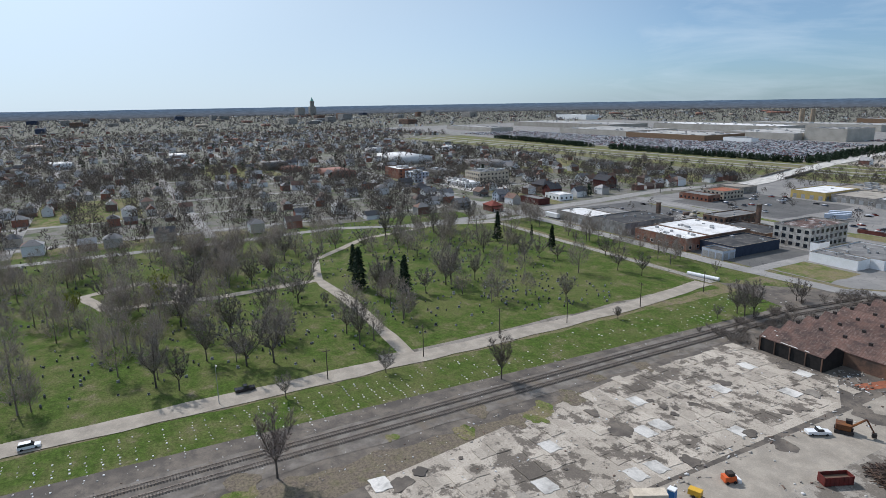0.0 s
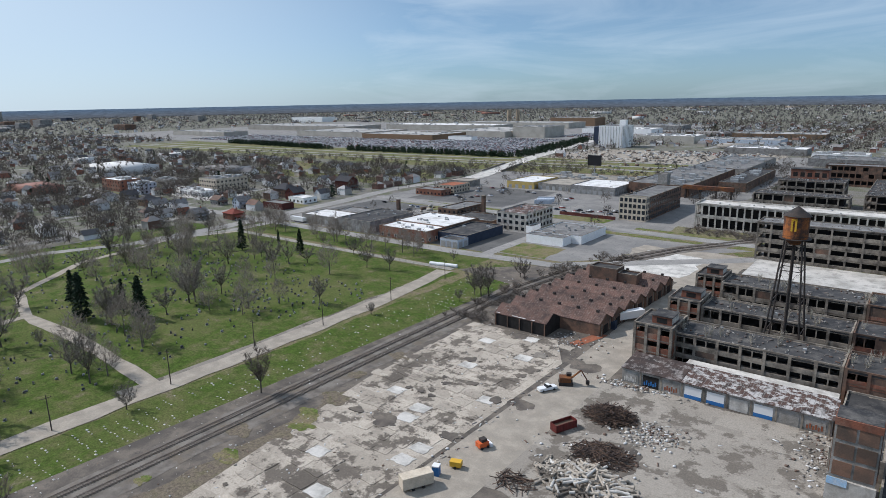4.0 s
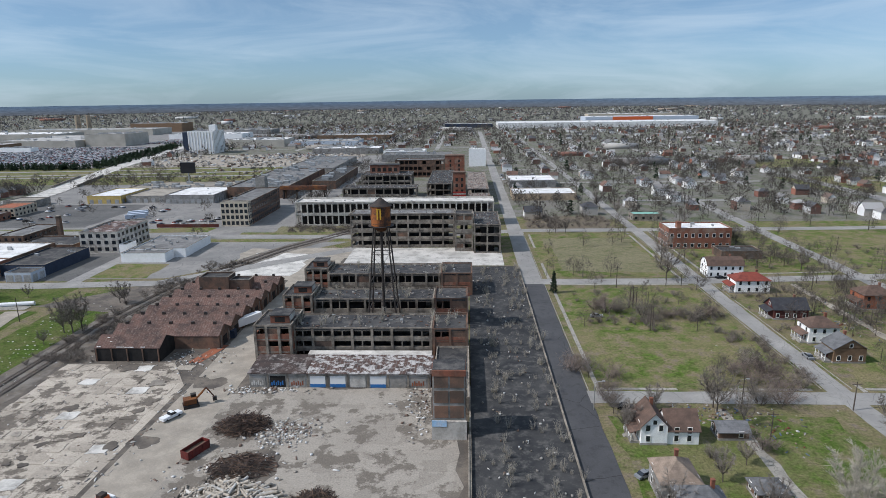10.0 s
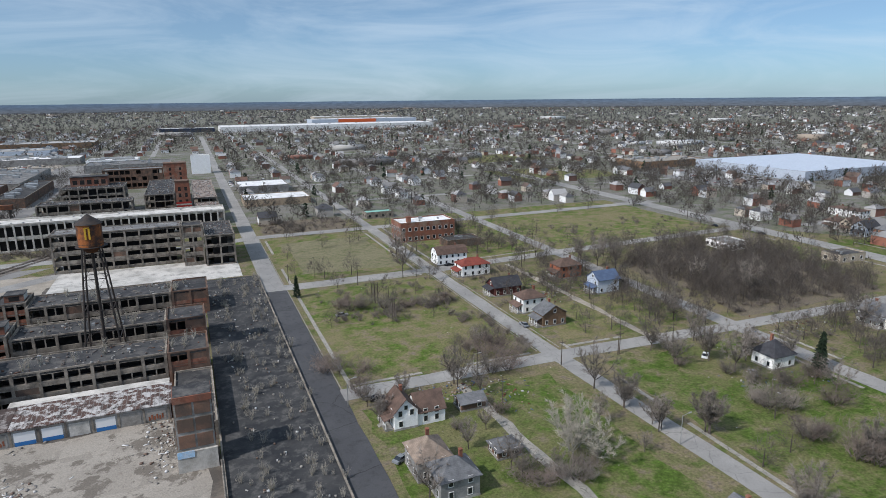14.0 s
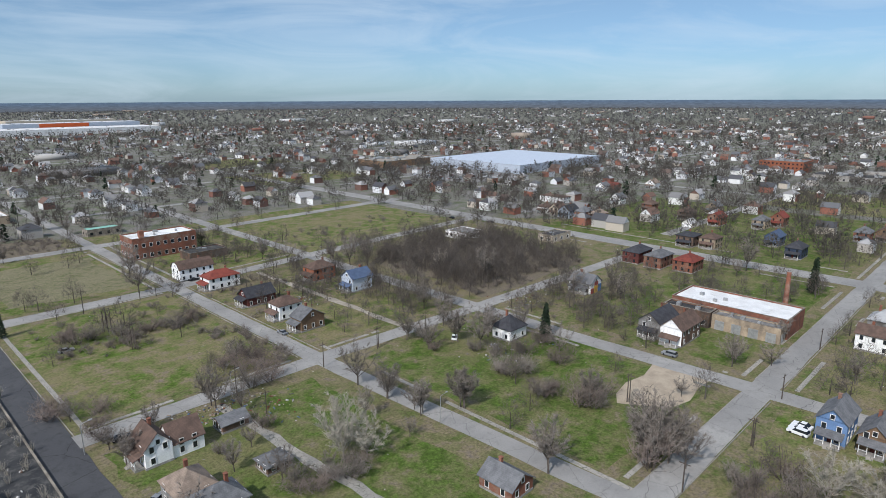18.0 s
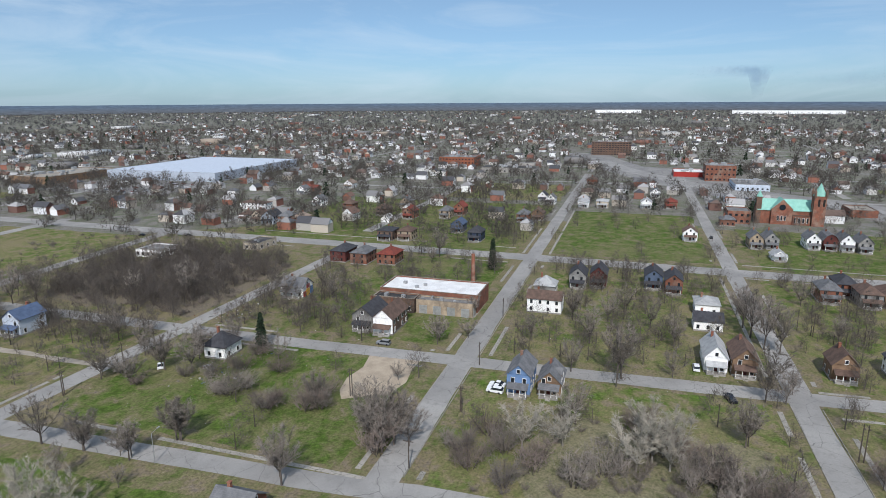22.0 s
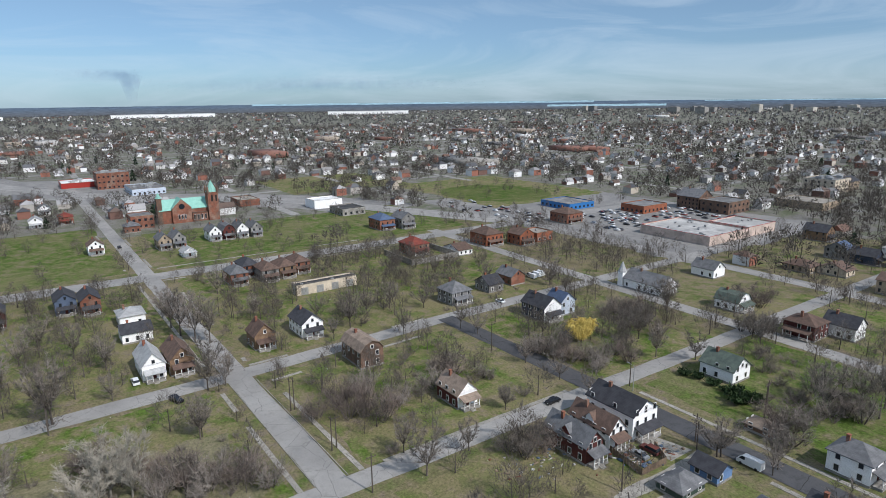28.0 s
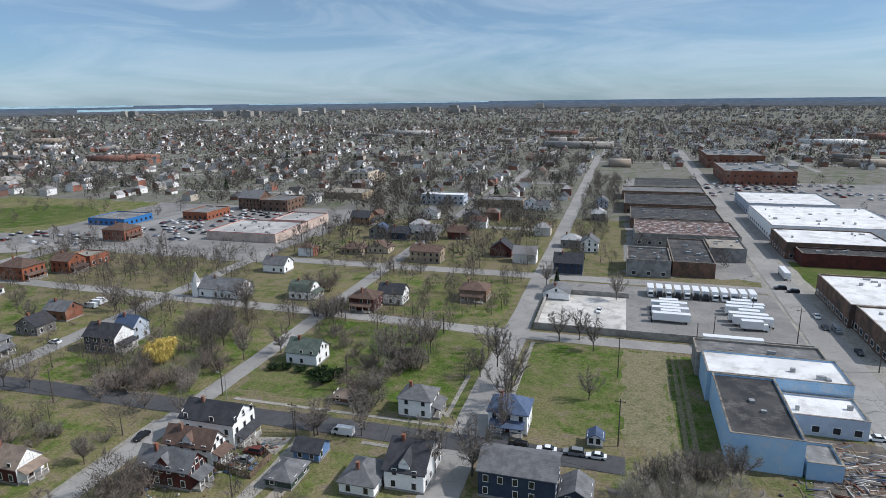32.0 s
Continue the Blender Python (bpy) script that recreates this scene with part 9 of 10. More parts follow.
vehicle(161.6, 34.6, 84, WHITEPAINT, "car", "white car parked by the blue house")
vehicle(181.0, 78.1, 90, GREYPAINT, "suv", "grey utility vehicle in the street")
vehicle(144.0, 137.1, 40, WHITEPAINT, "car", "white car among scrub")
vehicle(147.2, 121.7, 60, GREYPAINT, "car", "old grey car among scrub")
vehicle(386.8, -43.4, 0, BLACKPAINT, "car", "dark car in the street")
vehicle(388.6, 304.7, 90, GREYPAINT, "car", "car on the boulevard")
vehicle(299.6, 287.6, 90, BLACKPAINT, "car", "car on the boulevard")
vehicle(306.5, 259.0, 90, BLACKPAINT, "car", "car on the boulevard")
vehicle(109.8, -110.9, 90, BLACKPAINT, "car", "black car at the kerb")
vehicle(172.1, -27.8, 10, BLACKPAINT, "car", "black car on the grass")
vehicle(62.7, -125.3, 0, WHITEPAINT, "van", "white panel van at the kerb")
vehicle(189.9, -20.6, 0, WHITEPAINT, "car", "white car on a drive")
vehicle(184.1, -154.5, 0, WHITEPAINT, "car", "white car beside a house")
vehicle(202.6, -188.4, 0, WHITEPAINT, "van", "white van in a yard")
vehicle(203.4, -192.0, 0, WHITEPAINT, "van", "white van in a yard")
vehicle(203.7, -194.7, 0, WHITEPAINT, "van", "white van in a yard")
vehicle(79.2, -112.1, 0, MAROON, "suv", "dark maroon car behind the house")
vehicle(79.5, -108.5, 0, GREYPAINT, "car", "grey car behind the house")
vehicle(13.6, -130.5, 0, WHITEPAINT, "car", "white car at the kerb")
vehicle(7.4, -130.7, 0, GREYPAINT, "suv", "silver minivan at the kerb")
vehicle(2.4, -130.6, 0, WHITEPAINT, "car", "white car at the kerb")
vehicle(20.2, -130.3, 0, BLACKPAINT, "suv", "dark car at the kerb")
vehicle(-71.2, -245.0, 90, WHITEPAINT, "car", "white car parked by the works")
vehicle(-70.8, -233.0, 90, BLACKPAINT, "car", "dark car parked by the works")
vehicle(-73.8, -231.0, 90, GREYPAINT, "van", "grey van parked by the works")
vehicle(-74.7, -211.6, 90, BLACKPAINT, "car", "dark car parked by the works")
vehicle(-66.2, -279.4, 0, BLACKPAINT, "suv", "black car at the crossing")
vehicle(-70.2, -275.6, 0, BLACKPAINT, "suv", "black car at the crossing")
vehicle(-61.0, -155.2, 0, WHITEPAINT, "car", "white car on the works street")
vehicle(5.9, -232.6, 80, WHITEPAINT, "car", "white car in the walled yard")


# ---- filling: scrub, yards, far houses and trees ----
taken = np.array(TAKEN)
ways = np.array(WAYS)


def free(p, margin=0.0, roads=True):
    """Which of the points lie clear of buildings and streets."""
    ok = np.ones(len(p), bool)
    for x0, x1, y0, y1 in taken:
        ok &= ~((p[:, 0] > x0 - margin) & (p[:, 0] < x1 + margin) & (p[:, 1] > y0 - margin) & (p[:, 1] < y1 + margin))
    if roads:
        for ax, ay, bx, by, hw in ways:
            dx, dy = bx - ax, by - ay
            t = np.clip(((p[:, 0] - ax) * dx + (p[:, 1] - ay) * dy) / (dx * dx + dy * dy), 0, 1)
            ok &= np.hypot(p[:, 0] - ax - t * dx, p[:, 1] - ay - t * dy) > hw + margin
    return ok


def inside(p, x0, x1, y0, y1):
    return (p[:, 0] > x0) & (p[:, 0] < x1) & (p[:, 1] > y0) & (p[:, 1] < y1)


def rough_tree(seed, blades, height=11.0, blade=0.2, trunk=True, base=0.1, wide=0.42):
    """A bare tree far off: trunk, and blades that rise and spread to an uneven crown."""
    rng = random.Random(seed)
    s = Shape()
    if trunk:
        s.beam((0, 0, -0.1), (0, 0, height * 0.5), height * 0.018, height * 0.008, 4, False)
    lumps = [(rng.uniform(0, 6.3), rng.uniform(0.1, 0.75), rng.uniform(0.75, 1.2)) for _ in range(7)]
    for i in range(blades):
        lt, lz, lr = rng.choice(lumps)
        t = lt + rng.gauss(0, 0.6)
        u = min(1.0, max(0.0, lz + rng.gauss(0, 0.2)))
        rr = height * wide * lr * math.sin(math.pi * (0.12 + 0.86 * u) ** 0.8) * rng.uniform(0.25, 1.0) ** 0.6
        p = Vector((rr * math.cos(t), rr * math.sin(t), height * (base + (0.88 - base) * u)))
        d = Vector((math.cos(t) * rng.uniform(0.0, 0.7) + rng.gauss(0, 0.35), math.sin(t) * rng.uniform(0.0, 0.7) + rng.gauss(0, 0.35), rng.gauss(0.6, 0.35))).normalized()
        w = d.cross(Vector((rng.gauss(0, 1), rng.gauss(0, 1), rng.gauss(0, 0.6)))).normalized() * blade * rng.uniform(0.6, 1.4)
        s.poly(p - w, p + w, p + d * height * rng.uniform(0.09, 0.22))
    return array(s)


GRAVE = [rough_tree(s + 60, 620, 11.0, 0.042, True, 0.2, 0.3) for s in range(6)]
MID = [rough_tree(s, 125, 11.0, 0.165) for s in range(5)]
WOOD = [rough_tree(s + 70, 340, 11.0, 0.046, True, 0.14, 0.36) for s in range(6)]
FAR = [rough_tree(s + 20, 22, 11.0, 0.58) for s in range(5)]
VFAR = [rough_tree(s + 40, 9, 11.0, 1.6, False) for s in range(5)]
BUSHES = [array(Shape().add(a).add(b)) for a, b in (bush(s, 3.6, 4.5, 230, 0.042) for s in range(80, 84))]
SAPLINGS = [array(Shape().add(a).add(b)) for a, b in (bush(s, 4.2, 1.9, 90, 0.018) for s in range(85, 89))]
CONES = [array(conifer(s, 11, 3.0, 70, 2.4)[1]) for s in (90, 91)]
gen = np.random.default_rng(4)


def rows_for(p, lo, hi, templates):
    return [(x, y, a, s, int(k)) for (x, y), a, s, k in zip(p, gen.uniform(0, 6.28, len(p)), gen.uniform(lo, hi, len(p)), gen.integers(0, templates, len(p)))]


def spots(n, x0, x1, y0, y1, margin=0.5, roads=True):
    p = np.stack([gen.uniform(x0, x1, n), gen.uniform(y0, y1, n)], -1)
    return p[free(p, margin, roads)]


def grove(n):
    """Points of the wood, thinning out towards an uneven edge."""
    p = spots(n * 3, 182, 292, 157, 264)
    u, v = (p[:, 0] - 229) / 50, (p[:, 1] - 206) / 50
    edge = 1 + 0.2 * np.sin(5 * np.arctan2(v, u) + 1) + 0.12 * np.sin(9 * np.arctan2(v, u))
    return p[u ** 4 + v ** 4 < edge * gen.uniform(0.35, 1.15, len(p))][:n]


# scrub and woods near by
woods = np.concatenate([spots(210, 36, 302, -282, -52, 1.0), spots(90, 110, 302, -40, 150, 1.0), spots(90, 300, 520, -420, -60, 1.0), spots(60, 30, 180, 160, 380, 1.0), grove(330), spots(34, 182, 300, 100, 150), spots(60, 150, 180, 165, 255), spots(40, 200, 300, 242, 268), spots(26, 182, 236, 100, 145), spots(20, 112, 168, 205, 255), spots(40, 120, 170, 285, 360), spots(24, 240, 300, 56, 100),
                        spots(56, 186, 300, -36, 36), spots(16, 112, 170, -110, -60), spots(80, 190, 300, -190, -60), spots(40, 115, 172, -195, -135), spots(26, 40, 100, -270, -210),
                        spots(60, 186, 300, -270, -200), spots(34, 320, 440, -240, -60), spots(80, 326, 480, 60, 380), spots(20, 330, 470, -40, 40), spots(30, 40, 100, -110, -60), spots(120, 2, 28, -640, -292), spots(130, 40, 180, -480, -290), spots(70, 186, 300, -190, -60), spots(40, 240, 300, -36, 36), spots(40, 112, 172, 160, 262), spots(50, 320, 470, 160, 400)])
kerb = []
for ax, ay, bx, by, hw in WAYS:
    run = math.hypot(bx - ax, by - ay)
    for k in range(int(run / 13)):
        x, y = ax + (bx - ax) * (k + 0.5) * 13 / run, ay + (by - ay) * (k + 0.5) * 13 / run
        for side in (-1, 1):
            if hw < 7 and gen.random() < (0.42 if y < -60 else 0.24) and y < 420 and x > 34 and math.hypot(x, y) > 210:
                kerb.append((x - side * (by - ay) / run * (hw + 1.9) + gen.normal(0, 0.5), y + side * (bx - ax) / run * (hw + 1.9) + gen.normal(0, 0.5)))
kerb = np.array(kerb)
kerb = kerb[free(kerb, 0.8)]
joined("street_trees", "bare grey trees lining the streets", WOOD, rows_for(kerb, 0.7, 1.3, 6), WOODTWIG)
joined("bare_woodland", "bare grey-brown trees of the vacant blocks", WOOD, rows_for(woods, 0.6, 1.15, 6), WOODTWIG)
thick = np.concatenate([spots(120, 104, 150, -36, 30, 0), spots(120, 38, 92, 378, 420, 0), spots(40, 44, 96, 212, 223, 0), spots(34, 84, 98, 166, 205, 0), spots(70, 112, 300, 280, 330, 0),
                        spots(60, 108, 170, -112, -56, 0), spots(80, 60, 100, -190, -150, 0), spots(90, 40, 170, 205, 255, 0), spots(120, -140, -118, 175, 268, 0, False), spots(60, 186, 300, -190, -60, 0), spots(70, 40, 104, -40, 30, 0),
                        spots(60, -130, -110, 268, 300, 0), spots(160, -110, -66, 420, 640, 0), spots(120, -112, -60, 370, 392, 0)])
under = np.concatenate([grove(330), spots(40, 184, 240, 100, 146, 0)])
joined("woodland_scrub", "grey leafless undergrowth of the wood", BUSHES, rows_for(under, 0.4, 0.9, 4), SCRUB)
joined("leafless_scrub", "leafless brown scrub and brambles", BUSHES, rows_for(thick, 0.4, 1.05, 4), SCRUB)
deck = np.concatenate([spots(50, 2, 23, 85, 288, 0, False), np.stack([gen.choice((8.0, 17.5, 22.5), 150) + gen.normal(0, 1.0, 150), gen.uniform(85, 286, 150)], -1)])
joined("deck_saplings", "pale saplings rooted in the tar deck", SAPLINGS, rows_for(deck, 0.5, 1.15, 4), PALETWIG)

for z, k in ((10.05, 0), (9.2, 1), (9.2, 2)):
    y0 = (183, 214, 247)[k]
    joined("roof_saplings", "pale saplings rooted in the mill roofs", [(v + np.array((0, 0, z - 0.05)), f) for v, f in SAPLINGS], [(x, y, a, 1.0, t, 1.0) for x, y, a, q, t in rows_for(np.stack([gen.uniform(-54, -2, 12), gen.uniform(y0, y0 + 11, 12)], -1), 0.5, 1.0, 4)], PALETWIG)

# cemetery: more trees, headstones, flat markers
grave_trees = np.concatenate([spots(110, -385, -185, -120, 75, 2), spots(60, -385, -215, -60, 60, 2), spots(60, -385, -290, 40, 225, 2), spots(16, -290, -200, 90, 200, 2), spots(26, -375, -200, 238, 256, 1)])
joined("cemetery_trees", "bare grey trees of the far cemetery", GRAVE, rows_for(grave_trees, 1.0, 1.7, 6), BACKLITTWIG)
stone = Shape().box(-0.5, 0.5, -0.16, 0.16, 0.14, 0.95).box(-0.62, 0.62, -0.28, 0.28, 0, 0.15)
stone2 = Shape().box(-0.34, 0.34, -0.12, 0.12, 0, 1.15).beam((0, -0.12, 0.98), (0, 0.12, 0.98), 0.34, 0.34, 8)
stone3 = Shape().box(-0.8, 0.8, -0.3, 0.3, 0, 0.35).box(-0.55, 0.55, -0.2, 0.2, 0.35, 1.3)
pts = []
for k in range(120):
    cx, cy = gen.uniform(-388, -186), gen.uniform(-112, 190)
    for i in range(int(gen.integers(8, 26))):
        pts.append((cx + round(gen.normal(0, 4)) * 3.4 + gen.normal(0, 0.4), cy + round(gen.normal(0, 6)) * 2.4 + gen.normal(0, 0.4)))
p = np.array(pts)
p = p[free(p, 0.2) & inside(p, -396, -180, -118, 222)]
joined("headstones", "grey and black granite headstones in loose rows", [array(stone), array(stone2), array(stone3)], [(x, y, 1.571 + gen.normal(0, 0.08), gen.uniform(0.5, 0.9), int(gen.choice(3, p=(0.5, 0.4, 0.1)))) for x, y in p], GRANITE)
flat = []
for y in np.arange(-118, 236, 3.4):
    for x in np.arange(-160, -143, 1.5):
        if gen.random() < (0.62 if y < 70 else 0.3):
            flat.append((x + gen.normal(0, 0.15), y + gen.normal(0, 0.2), gen.normal(0, 0.1), gen.uniform(0.5, 1.05), 0))
joined("flat_markers", "rows of small pale grave markers set in the turf", [array(Shape().box(-0.3, 0.3, -0.2, 0.2, 0, 0.14))], flat, MARBLE)

# rubble, junk and litter
chunk = [array(Shape().slab([(-0.5, -0.3), (0.4, -0.4), (0.55, 0.2), (-0.1, 0.45)], 0, 0.35)), array(Shape().slab([(-0.8, -0.15), (0.8, -0.2), (0.8, 0.15), (-0.75, 0.2)], 0, 0.2)), array(Shape().box(-0.25, 0.25, -0.25, 0.25, 0, 0.4))]


def litter(name, label, places, lo, hi, material):
    joined(name, label, chunk, rows_for(places, lo, hi, 3), material)


def heap(n, cx, cy, sx, sy):
    return np.stack([gen.normal(cx, sx, n), gen.normal(cy, sy, n)], -1)


litter("yard_rubble", "broken concrete and brick rubble", np.concatenate([heap(380, -46, 137, 4.0, 3.4), heap(160, -58, 159, 7, 1.2), heap(120, -52, 118, 8, 5), heap(200, -12, 150, 3, 8), heap(120, -86, 182, 6, 4), heap(90, -80, 120, 2, 30)]), 0.3, 1.0, RUBBLE)
for x0, x1, y0, y1, z, n in ((-92, -37, 452, 470, 15.6, 150), (-86, -45, 500, 528, 19.2, 160), (-32, -12, 486, 580, 13.8, 220), (1, 17, 428, 470, 8.8, 160), (0, 17, 486, 600, 9.6, 260), (-64, -7, 331, 346, 18.6, 70), (3.4, 17.5, 318, 356, 15.0, 130), (-55, 0, 181.5, 195, 10.1, 110), (-56, -1, 213, 226, 9.3, 80), (-58, 0, 246, 262, 9.3, 80), (-37, 17, 412, 428, 0.0, 260), (-37, 0, 430, 486, 0.0, 260)):
    rows = rows_for(np.stack([gen.uniform(x0 + 0.8, x1 - 0.8, n), gen.uniform(y0 + 0.8, y1 - 0.8, n)], -1), 0.25, 1.0, 3)
    joined("ruin_rubble", "broken brick and concrete strewn over the ruined mills", [(v + np.array((0, 0, z - 0.03)), f) for v, f in chunk], [(*r, 1.0) for r in rows], ROOFRUBBLE)
deck_chunks = [(v + np.array((0, 0, 0.5)), f) for v, f in chunk]
joined("deck_debris", "pale debris strewn on the tar deck", deck_chunks, [(*r, 1.0) for r in rows_for(np.concatenate([np.stack([gen.uniform(2, 23, 160), gen.uniform(70, 288, 160)], -1), np.concatenate([heap(5, gen.uniform(3, 22), gen.uniform(75, 285), 0.35, 0.35) for _ in range(44)])]), 0.2, 0.75, 3)], RUBBLE)
litter("slab_debris", "small debris on the cleared floor", np.stack([gen.uniform(-124, -82, 700), gen.uniform(44, 178, 700)], -1), 0.15, 0.7, RUBBLE)
litter("track_debris", "stones and litter along the railway", np.stack([gen.uniform(-144, -118, 700), gen.uniform(-60, 230, 700)], -1), 0.1, 0.5, RUBBLE)
litter("street_litter", "scattered litter and broken kerb stones", np.concatenate([heap(160, 62, 146, 6, 3), heap(90, 74, 140, 4, 5), heap(140, 196, 146, 10, 5), heap(90, 150, 118, 8, 5), heap(120, 142, 220, 14, 10), heap(90, 92, -90, 4, 5), heap(60, 132, 210, 3, 3)]), 0.2, 0.9, JUNK)
litter("timber_yard_junk", "stacked timber, pipes and scrap in a builder's yard", np.concatenate([heap(120, -50, -140, 6, 6), heap(90, -56, -125, 8, 6), heap(60, -44, -120, 5, 5)]), 0.3, 0.9, JUNK)
litter("lot_litter", "scattered litter in the vacant lots", spots(900, 36, 300, -200, 260), 0.1, 0.4, RUBBLE)

# heaps of salvaged beams and columns
log = [array(Shape().beam((-1.9, 0, 0), (1.9, 0, 0.5 * k), 0.13, 0.13, 4)) for k in range(3)]
timber = np.concatenate([heap(230, -51, -140, 5, 6), heap(230, -56, -124, 7, 6), heap(130, -44, -119, 5, 4)])
joined("timber_stacks", "timber and pipes lying in loose stacks", log, [(x, y, float(gen.choice((0.1, 1.6, 0.35))) + gen.normal(0, 0.12), gen.uniform(0.7, 1.5), int(k)) for (x, y), k in zip(timber, gen.choice(3, len(timber), p=(0.7, 0.25, 0.05)))], JUNK)
thicket = np.stack([gen.uniform(-30, -4, 46), gen.uniform(-121, -110, 46)], -1)
joined("pale_thicket", "dense thicket of pale leafless saplings", WOOD, rows_for(thicket, 0.5, 0.85, 6), PALETWIG)
for k in range(6):
    sheet("mown_strip", rough_rect(-20.5 + k * 2.1, -19.3 + k * 2.1, -202, -134, 0.25, 30 + k), 0.0415 + 0.0023 * k, STRAW, "pale strip of mown straw")
scrap = []
for cx, cy, r, top, n in ((-56.6, 139.5, 6.2, 3.2, 420), (-50.9, 121.5, 7.0, 1.2, 240), (-31.5, 110.0, 4.0, 1.8, 160), (-61.6, 101.0, 4.0, 0.9, 60)):
    for i in range(n):
        a, q = gen.uniform(0, 6.28), math.sqrt(gen.random())
        zz = top * (1 - q) * gen.uniform(0.7, 1.1) + 0.1
        b = Shape().beam((-1.8, 0, zz), (1.8, gen.normal(0, 0.3), max(0.1, zz + gen.normal(0, 0.5))), 0.09, 0.09, 4)
        scrap.append((b, cx + r * q * math.cos(a), cy + r * 0.75 * q * math.sin(a), gen.uniform(0, 6.28)))
s = Shape()
for b, x, y, a in scrap:
    s.add(b.turned(x, y, a))
tagged(new("scrap_heaps", s.mesh("scrap_heaps", SCRAP)), "heaps of dark scrap beams", "", "", "stuff")
pile = thing("column_pile", -50, 109.5, "pile of salvaged pale concrete columns", "pile")
col_mesh = [Shape().beam((-1.9, 0, 0), (1.9, 0, 0), 0.28, 0.28, 9).beam((1.9, 0, 0), (2.3, 0, 0), 0.42, 0.42, 9).mesh("column", SLAB), Shape().beam((-1.5, 0, 0), (1.5, 0, 0), 0.3, 0.3, 9).mesh("column", PALESLAB)]
prng = random.Random(8)
for i in range(150):
    a, q = prng.uniform(0, 6.28), math.sqrt(prng.random())
    ob = new("column", col_mesh[prng.random() < 0.25])
    ob.parent = pile
    ob.matrix_basis = pose(10.5 * q * math.cos(a), 7.0 * q * math.sin(a), 0.36 + 1.6 * (1 - q) * prng.random(), 0, prng.uniform(-9, 9), prng.choice((35, 55, 120, 150, 20)) + prng.gauss(0, 20))

# parked cars in far lots, each a small joined pair of boxes
car = array(Shape().box(-2.2, 2.2, -0.9, 0.9, 0.3, 0.9).box(-1.3, 1.0, -0.8, 0.8, 0.9, 1.45))
cars = []


def lot_of_cars(x0, x1, y0, y1, fill, row=6.0, gap=2.7, turn=0.0):
    for x in np.arange(x0, x1, row):
        for y in np.arange(y0, y1, gap):
            if gen.random() < fill:
                cars.append((x + gen.normal(0, 0.2), y, turn + gen.normal(0, 0.03), 1.0, 0))


lot_of_cars(-1000, -480, 775, 980, 0.8, 9.0, 3.0)
lot_of_cars(-790, -560, 985, 1105, 0.75, 9.0, 3.0)
lot_of_cars(-1390, -1010, 800, 985, 0.6, 9.0, 3.0)
lot_of_cars(-620, -540, 1180, 1320, 0.6, 9.0, 3.0)
for a in ((-212, -170, 398, 420, 0.3), (-330, -225, 440, 478, 0.1), (-300, -200, 540, 556, 0.4), (-590, -490, 312, 330, 0.5), (-330, -265, 398, 436, 0.08), (-360, -300, 320, 366, 0.06), (240, 300, -350, -300, 0.28), (300, 400, -300, -270, 0.2), (206, 290, -400, -352, 0.25),
          (40, 84, 524, 556, 0.3), (36, 84, 604, 660, 0.3), (-300, -170, 860, 940, 0.2), (-160, -90, -470, -452, 0.4), (-165, -152, -450, -330, 0.4), (-230, -160, -470, -440, 0.4), (-200, -60, -620, -540, 0.15), (-130, -20, -610, -588, 0.4), (440, 520, 410, 530, 0.12), (480, 560, -110, -60, 0.1)):
    lot_of_cars(*a, row=8.0)
joined("parked_cars", "rows of parked cars in far lots", [car], cars, CARPAINT)

# trucks in the yard
def box_truck(x, y, rot, colour, label, trailer=False):
    ob = thing("box_truck" if not trailer else "semi_trailer", x, y, label, "truck", "trucks in the yard", rot)
    ln = 13.0 if trailer else 7.0
    part("cargo_box", Shape().box(-ln / 2, ln / 2, -1.25, 1.25, 1.0, 3.7), WHITEPAINT, ob)
    if not trailer:
        part("cab", profile([(ln / 2 + 0.1, 0.5), (ln / 2 + 2.0, 0.5), (ln / 2 + 2.0, 1.3), (ln / 2 + 1.6, 2.6), (ln / 2 + 0.1, 2.6)], 1.15, "cab", colour), colour, ob)
        part("windscreen", Shape().box(ln / 2 + 1.66, ln / 2 + 1.97, -0.95, 0.95, 1.45, 2.35), GLASS, ob)
    for u in (-ln / 2 + 1.2, ln / 2 - (0 if trailer else -1.0)):
        for v in (-1.1, 1.1):
            put("wheel", WHEEL, ob, u, v, 0.1)


trng = random.Random(3)
for i in range(12):
    box_truck(-13.5 - i * 3.5, -260.5 + trng.uniform(-0.4, 0.4), 90, trng.choice((WHITEPAINT, WHITEPAINT, REDPAINT, BLACKPAINT)), "white box truck parked in a row")
for i in range(6):
    box_truck(-19.5, -227 - i * 3.3, 0 + trng.uniform(-2, 2), trng.choice((WHITEPAINT, BLACKPAINT)), "white box truck beside the wall", i % 2 == 0)
for i in range(7):
    box_truck(-46 - 0.9 * (i % 2), -225.5 - i * 3.9, 180 + trng.uniform(-2, 2), WHITEPAINT, "white freight trailer in the yard", i % 3 != 0)
for x, y, r in ((-72, -300, 90), (-338, 268, 0)):
    box_truck(x, y, r, WHITEPAINT, "white freight truck by the road", True)

